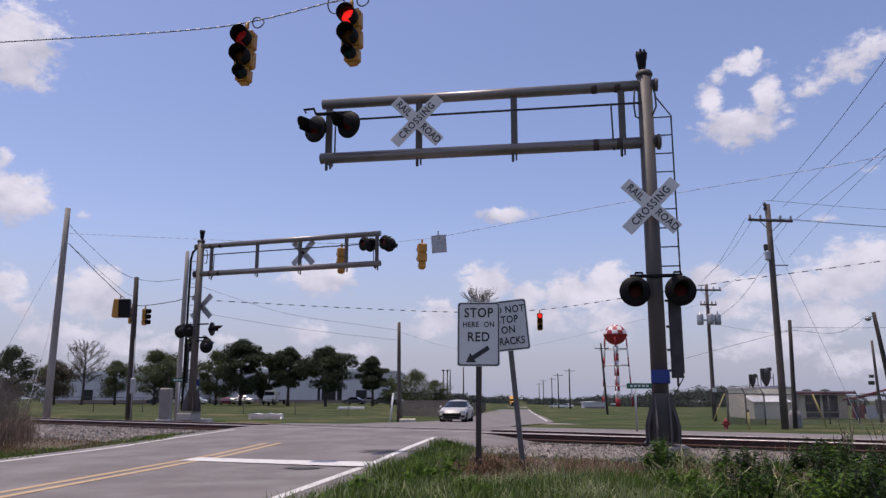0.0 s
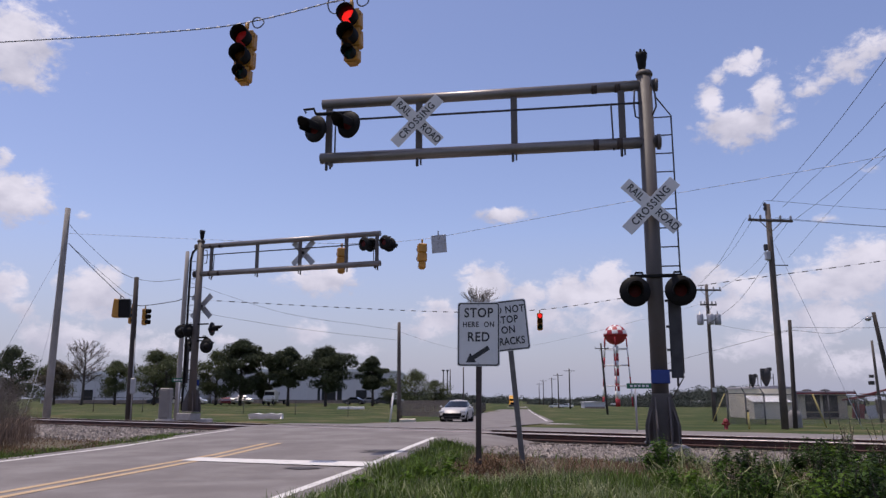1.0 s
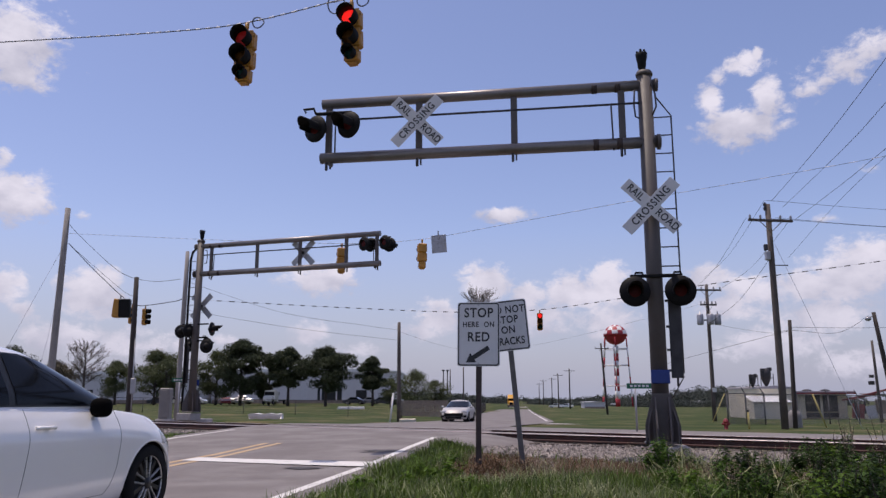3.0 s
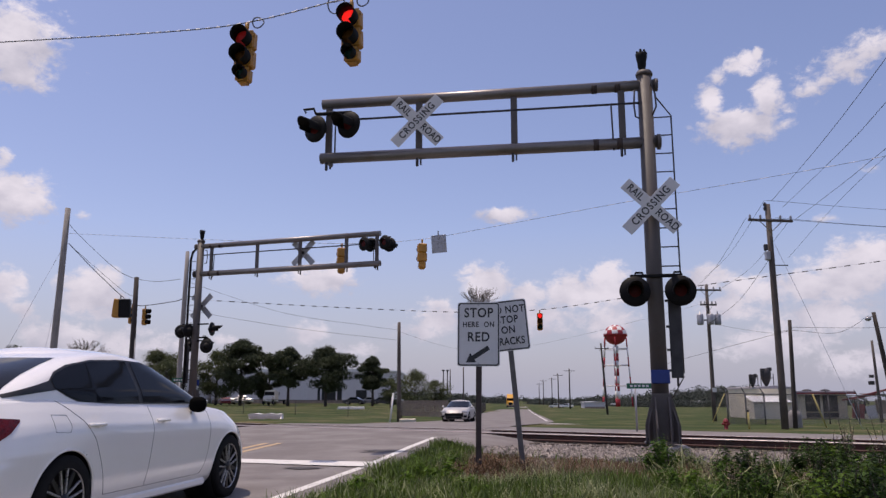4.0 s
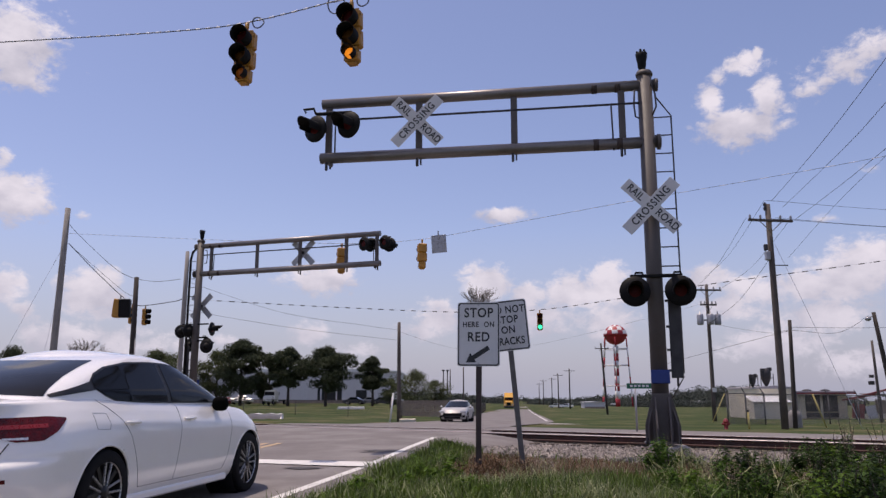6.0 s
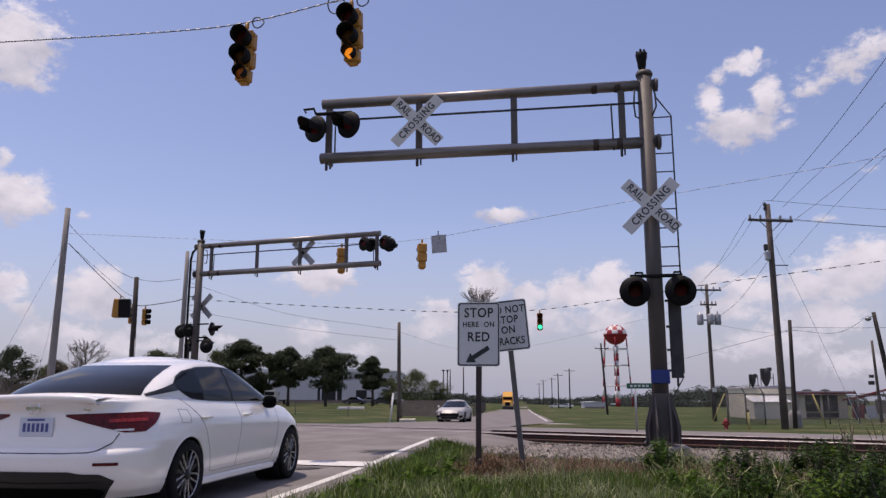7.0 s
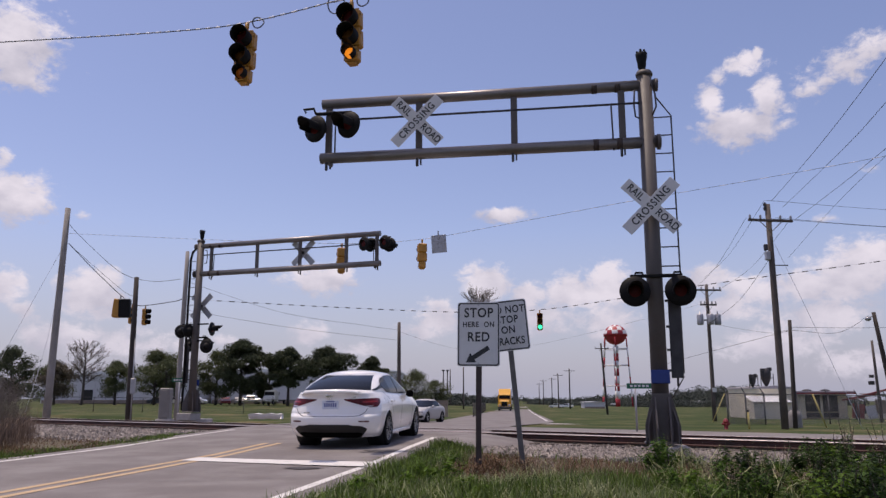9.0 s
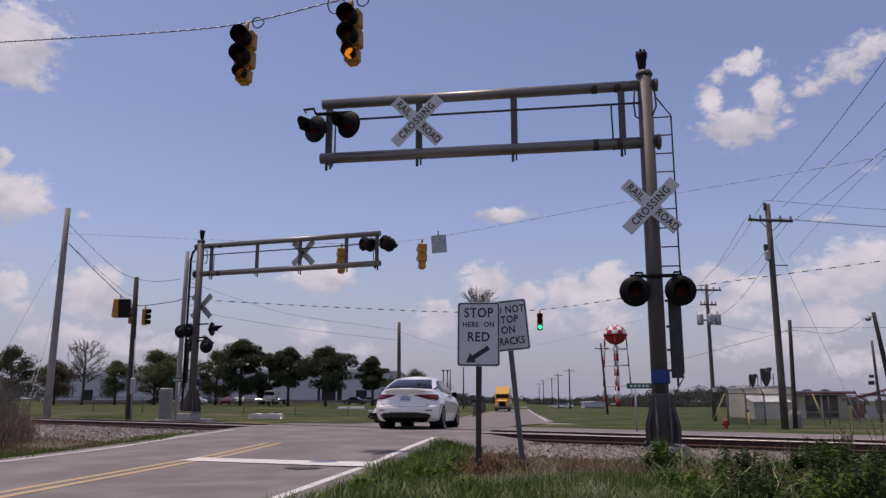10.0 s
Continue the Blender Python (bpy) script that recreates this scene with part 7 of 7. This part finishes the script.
blades("verge_straw", 110000, (-1.9, 8.5, 8.5, 15.0), (.04, .17), "dry", "dry brown grass below the ballast", 3, lambda x, y: brown(x, y) if q_of(x, y) < -4.1 else 0, .8, .005)
blades("verge_straw", 9000, (-.6, 8.5, 8.5, 13.5), (.12, .30), "straw_pale", "pale dead stalks below the ballast", 13, lambda x, y: brown(x, y) * max(0, .4 + noise.noise((x * 1.3, y * 1.3, 6))) if q_of(x, y) < -4.6 else 0, .9, .004)
blades("verge_grass", 60000, (-14, -5.5, 10, 24), (.05, .16), "blade", "green grass strip along the road's edge", 4, lambda x, y: 1.0 if -10.7 < lat_of(x, y) + .5 * noise.noise((x * .7, y * .7, 2)) < -9.4 and q_of(x, y) < -3.0 else 0, .5, .008)
blades("verge_straw", 60000, (-18, -5.5, 10, 24), (.04, .15), "dry", "dry brown grass below the ballast", 5, lambda x, y: .8 if lat_of(x, y) < -10.0 and -8.8 < q_of(x, y) < -5.0 + .8 * noise.noise((x, y, 2)) else 0, .7, .008)
blades("dead_brush", 15000, (-16, -9.3, 15, 25), (.15, .95), "brush_brown", "tangled brown dead stalks beside the ballast", 14, lambda x, y: 1.0 if x / y < -.515 + .02 * noise.noise((x * 2, y * 2, 3)) and -9 < q_of(x, y) < -2.2 else 0, .9, .004)


def weeds(n, area, tall, mat, label, seed, keep, leaf=.034, lean=.3):
    """Leafy weeds: thin stems with many small leaves."""
    rng = np.random.default_rng(seed)
    g, stems = Geo(), Geo()
    for _ in range(n):
        x, y = rng.uniform(area[0], area[1]), rng.uniform(area[2], area[3])
        k = keep(x, y)
        if rng.random() > k:
            continue
        h = rng.uniform(*tall) * (.3 + .7 * k)
        z = terrain(x, y) - .02
        for _s in range(4):
            d = rng.uniform(0, 6.283)
            top = Vector((x + math.cos(d) * h * lean * rng.uniform(.3, 1.3), y + math.sin(d) * h * lean * rng.uniform(.3, 1.3), z + h * rng.uniform(.7, 1.0)))
            foot = Vector((x, y, z))
            stems.tube([foot, foot.lerp(top, .5) + Vector((0, 0, .05 * h)), top], [.006, .005, .003], 4, cap=False)
            for _l in range(58):
                u = rng.uniform(.12, 1.0)
                p = foot.lerp(top, u) + Vector(rng.normal(size=3)) * .02
                a = rng.uniform(0, 6.283)
                way = Vector((math.cos(a), math.sin(a), rng.uniform(-.35, .55))).normalized()
                side_way = way.cross(Vector((0, 0, 1))).normalized()
                ln, wd = leaf * rng.uniform(.8, 2.1), leaf * rng.uniform(.3, .62)
                droop = Vector((0, 0, -ln * rng.uniform(.1, .5)))
                g.add([p, p + way * ln * .5 + side_way * wd, p + way * ln + droop, p + way * ln * .5 - side_way * wd], [(0, 1, 2, 3)])
    ob = tagged(part("weed_patch", g, mat), label, "weeds", kind="stuff")
    part("stem_mass", stems, "bark", ob)


def bank(x, y):
    """Weeds in clumps, thicker towards the right of the bank."""
    q = q_of(x, y)
    if lat_of(x, y) < 1.0 or q > -3.6:
        return 0.0
    k = lerp(x / max(y, 1), [.16, .22, .34, .42, .46, .6], [.0, .45, .62, .70, 1.05, 1.25])
    clump = .5 + 1.5 * noise.noise((x * 1.25, y * 1.25, 8.5))
    return k * max(0.12, min(1.0, clump))


# weed green brightened to stand for sunlit leaf tops
M["weed_bright"] = material("bright_weed_leaf", (0.092, 0.160, 0.022), 0.5, vary=0.3, scale=1.2, fine_scale=12, spec=.12, island=.4, bump=0, translucent=.35)
weeds(560, (1.2, 9.5, 6.3, 12.8), (.24, .62), "weed", "green leafy weeds on the bank", 21, lambda x, y: bank(x, y) if x / y < .44 else .25 * bank(x, y), .034, .4)
weeds(620, (1.6, 9.8, 6.3, 12.6), (.30, .56), "weed_bright", "bright green leafy weeds on the bank", 27, lambda x, y: min(1, 1.4 * bank(x, y)) if noise.noise((x * 1.4, y * 1.4, 2.2)) > lerp(x / y, [.4, .46], [.0, .06]) else 0, .040, .45)
# darker leaves paint the shade between the weeds at the right
weeds(820, (3.0, 10.5, 6.3, 12.8), (.26, .66), "weed_shade", "weeds on the bank in a leaf green darkened for shade", 22, lambda x, y: min(1.0, 1.5 * bank(x, y)) if x / y > .36 + .08 * noise.noise((x, y, 5)) else 0, .036)
blades("bank_grass", 11000, (2.2, 10.0, 6.3, 12.5), (.2, .55), "blade_light", "long arching pale grass among the weeds", 15, lambda x, y: .5 if lat_of(x, y) > 1 and q_of(x, y) < -4.2 and noise.noise((x * .9, y * .9, 7)) > .05 and x / y < .43 else .01, 1.3, .006)
weeds(90, (3.0, 8.5, 9.0, 13.0), (.25, .5), "straw_pale", "dry grey stalks among the weeds", 28, lambda x, y: 1.0 if q_of(x, y) < -3.9 and .25 < x / y < .5 else 0, .016, .5)
weeds(16, (2.7, 3.6, 9.6, 11.6), (.35, .6), "weed", "tall green weeds before the gantry mast", 23, lambda x, y: 1.0 if .255 < x / y < .285 else 0, .04, .12)
weeds(70, (.2, 1.2, 10.2, 12.2), (.15, .4), "dry", "dry weeds round the sign post", 24, lambda x, y: .8, .02)
weeds(80, (-1.6, .4, 8.2, 13.5), (.12, .30), "weed_bright", "green weeds in the verge grass", 25, lambda x, y: 1.0 if lat_of(x, y) > -2.4 else 0, .04)
weeds(60, (5.0, 10.5, 8.5, 12.5), (.6, 1.1), "straw_pale", "dry tall stalks on the bank", 26, lambda x, y: 1.0 if x / y > .48 else 0, .018, .2)
for k, (x, y) in enumerate(((-11.1, 20.0), (-10.9, 19.2), (-11.6, 20.6), (-11.9, 20.8), (-10.6, 18.6), (-11.3, 19.4), (-12.3, 21.2), (-11.0, 20.4), (-11.3, 20.3), (-10.7, 19.6), (-11.5, 20.1), (-10.4, 19.0))):
    b = bare_tree(x, y, height(x, y) - .1, 1.2 + .2 * (k % 3), 1.4, "leafless brown brush beside the ballast", 40 + k, .008)
    b.name = "brush"
    tagged(b, "", "shrub", "dead brush")


def stones(name, n, lat, reach, seed, size, wide=0.0):
    rng = np.random.default_rng(seed)
    g = Geo()
    for _ in range(n):
        q = rng.uniform(-3.3 - wide, -.1)
        r = road_r(lat, q) + rng.uniform(0, 1) * reach
        x, y = on_track(q, r)
        z = lerp(q, [-3.3 - wide, -2.9 - wide, -1.9, -.9, 0], [-.12, -.065, -.075, -.075, -.065])
        s = size * rng.uniform(.5, 1.5)
        m = rng.normal(size=(3, 3)) * .35 + np.eye(3)
        pts = [(1, 0, 0), (-1, 0, 0), (0, 1, 0), (0, -1, 0), (0, 0, 1), (0, 0, -1)]
        v = [Vector((x, y, z + s * .3)) + Vector(m @ (np.array(p) * rng.uniform(.7, 1.2))) * s for p in pts]
        g.add(v, [(0, 2, 4), (2, 1, 4), (1, 3, 4), (3, 0, 4), (2, 0, 5), (1, 2, 5), (3, 1, 5), (0, 3, 5)])
    tagged(part(name, g, "stone"), "loose grey and pinkish ballast stones", "ballast", kind="stuff")


stones("ballast_stone_layer", 26000, -2.5, 15, 7, .024, .5)
stones("ballast_stone_layer", 26000, -9.8, -26, 8, .036, 2.3)


# ---- what moves ----
def smooth_at(t, rows, col=1):
    """Cubic through rows at t."""
    ts = [r[0] for r in rows]
    vs = [r[col] for r in rows]
    i = min(max(int(np.searchsorted(ts, t, side="right")) - 1, 0), len(ts) - 2)

    def slope(k):
        if k == 0:
            return (vs[1] - vs[0]) / (ts[1] - ts[0])
        if k == len(ts) - 1:
            return (vs[-1] - vs[-2]) / (ts[-1] - ts[-2])
        a, b = (vs[k] - vs[k - 1]) / (ts[k] - ts[k - 1]), (vs[k + 1] - vs[k]) / (ts[k + 1] - ts[k])
        return (a * (ts[k + 1] - ts[k]) + b * (ts[k] - ts[k - 1])) / (ts[k + 1] - ts[k - 1])
    h = ts[i + 1] - ts[i]
    u = (t - ts[i]) / h
    return ((2 * u ** 3 - 3 * u ** 2 + 1) * vs[i] + (u ** 3 - 2 * u ** 2 + u) * h * slope(i) + (-2 * u ** 3 + 3 * u ** 2) * vs[i + 1] + (u ** 3 - u ** 2) * h * slope(i + 1))


def car_pose(s, lat=-4.48):
    x, y = on_road(s, lat)
    x2, y2 = on_road(s + 2.71, lat)
    tilt = math.degrees(math.atan2(height(x2, y2) - height(x, y), 2.71))
    return pose(x, y, height(x, y), 0, 0, -9.4) @ pose(0, 0, 0, tilt)


# distance of the sedan's rear axle along the road
SEDAN_ROWS = [(0.0, -8.6), (1.0, -3.7), (2.0, 0.45), (2.5, 2.19), (2.7, 2.83), (3.2, 4.05), (3.8, 4.97), (4.0, 5.2), (4.5, 5.43), (5.0, 5.45), (5.5, 5.485), (5.7, 5.535),
              (6.3, 5.95), (6.8, 6.62), (7.0, 7.02), (7.5, 8.42), (8.0, 10.22), (8.5, 12.5), (9.0, 15.17), (9.5, 18.2), (10.0, 21.75)]
# the coupe's rear axle and heading
COUPE_ROWS = [(0.0, 1.0, 47.3, 170.0), (6.3, 1.0, 47.3, 170.0), (6.8, 0.92, 47.0, 170.0), (7.5, 0.72, 46.5, 168.5), (8.0, 0.25, 45.8, 167.0), (8.5, -0.22, 45.1, 165.0), (9.0, -0.75, 44.3, 160.0), (9.5, -1.1, 43.4, 153.0), (10.0, -1.5, 42.4, 145.0)]


def roll_wheels(wheels, rows_of, radius):
    """Turns every wheel by the way its car has gone."""
    for w in wheels:
        at = w.matrix_basis.translation.copy()
        walk(w, [(k / 30, Matrix.Translation(at) @ Matrix.Rotation(-rows_of(k / 30) / radius, 4, "X")) for k in range(301)])


def coupe_pose(t):
    x, y, a = [smooth_at(t, COUPE_ROWS, c) for c in (1, 2, 3)]
    return pose(x, y, height(x, y) + .01, 0, 0, a)


def coupe_way(t):
    total, last = 0.0, None
    for k in range(int(t * 30) + 1):
        p = Vector((smooth_at(k / 30, COUPE_ROWS, 1), smooth_at(k / 30, COUPE_ROWS, 2)))
        total += (p - last).length if last is not None else 0.0
        last = p
    return total


def motions():
    walk(sedan, [(k / 10, car_pose(smooth_at(k / 10, SEDAN_ROWS))) for k in range(101)])
    roll_wheels(sedan_wheels, lambda t: smooth_at(t, SEDAN_ROWS), .32)
    walk(coupe, [(k / 10, coupe_pose(k / 10)) for k in range(101)])
    roll_wheels(coupe_wheels, coupe_way, .33)
    # the yellow truck comes down the far road
    def far_lane(s):
        p = turn_p + BD * (s - BEND_AT) + BE * -1.55
        return p

    def semi_pose(t):
        p = far_lane(300 - 17.0 * t)
        return pose(p.x, p.y, height(p.x, p.y) + fill(q_of(p.x, p.y)), 0, 0, 180 - 5.6)
    walk(semi, [(k / 2, semi_pose(k / 2)) for k in range(21)])
    for w in semi_wheels:
        at = w.matrix_basis.translation.copy()
        walk(w, [(k / 30, Matrix.Translation(at) @ Matrix.Rotation(-17.0 * k / 30 / .5, 4, "X")) for k in range(301)])

    # a white pickup pulls away behind the trees
    van_rows = [(0.0, -41.1), (8.2, -41.1), (8.7, -40.3), (9.5, -37.3), (10.0, -35.4)]

    def van_x(t):
        return smooth_at(t, van_rows)
    walk(van, [(t, pose(van_x(t), 161, GL, 0, 0, -90)) for t in [0.0, 8.2] + [8.3 + .1 * k for k in range(18)]])
    for w in van_wheels:
        at = w.matrix_basis.translation.copy()
        walk(w, [(t, Matrix.Translation(at) @ Matrix.Rotation(-(van_x(t) + 41.1) / .38, 4, "X")) for t in [0.0, 8.2] + [8.3 + .05 * k for k in range(35)]])

    # lamps: an insert comes forward to the lens while its lamp is lit
    def lamp(ob, spot, spans):
        back, front = pose(0, .03, spot[0]), pose(0, -.104, spot[0])
        rows = [(0.0, front if spans[0][0] <= 0 else back)]
        for a, b in spans:
            if a > 0:
                rows += [(a - .034, back), (a, front)]
            if b < 10:
                rows += [(b - .034, front), (b, back)]
        rows.append((10.0, rows[-1][1]))
        walk(ob, rows)
        for bag in ob.animation_data.action.layers[0].strips[0].channelbag(ob.animation_data.action_slot).fcurves:
            for key in bag.keyframe_points:
                key.interpolation = "CONSTANT"
    for b, at in sedan_brakes:
        out = Matrix.Translation(at + Vector((0, -.012, 0)) + Vector((at.x, 0, 0)).normalized() * .006)
        inn = Matrix.Translation(at + Vector((0, .06, 0)) - Vector((at.x, 0, 0)).normalized() * .04)
        walk(b, [(0.0, out), (5.2, out), (5.27, inn), (10.0, inn)])
    lamp(red_a, spots_a[0], [(0, 4.53)])
    lamp(red_b, spots_b[0], [(0, 4.53)])
    blink = [(4.7, 5.13), (5.67, 6.1), (6.65, 7.1), (7.68, 8.12), (8.66, 9.12), (9.64, 10.1)]
    lamp(amber_a, spots_a[2], blink)
    lamp(amber_b, spots_b[2], blink)
    lamp(red_c, spots_c[0], [(0, 4.37)])
    lamp(green_c, spots_c[2], [(4.45, 10.1)])


motions()
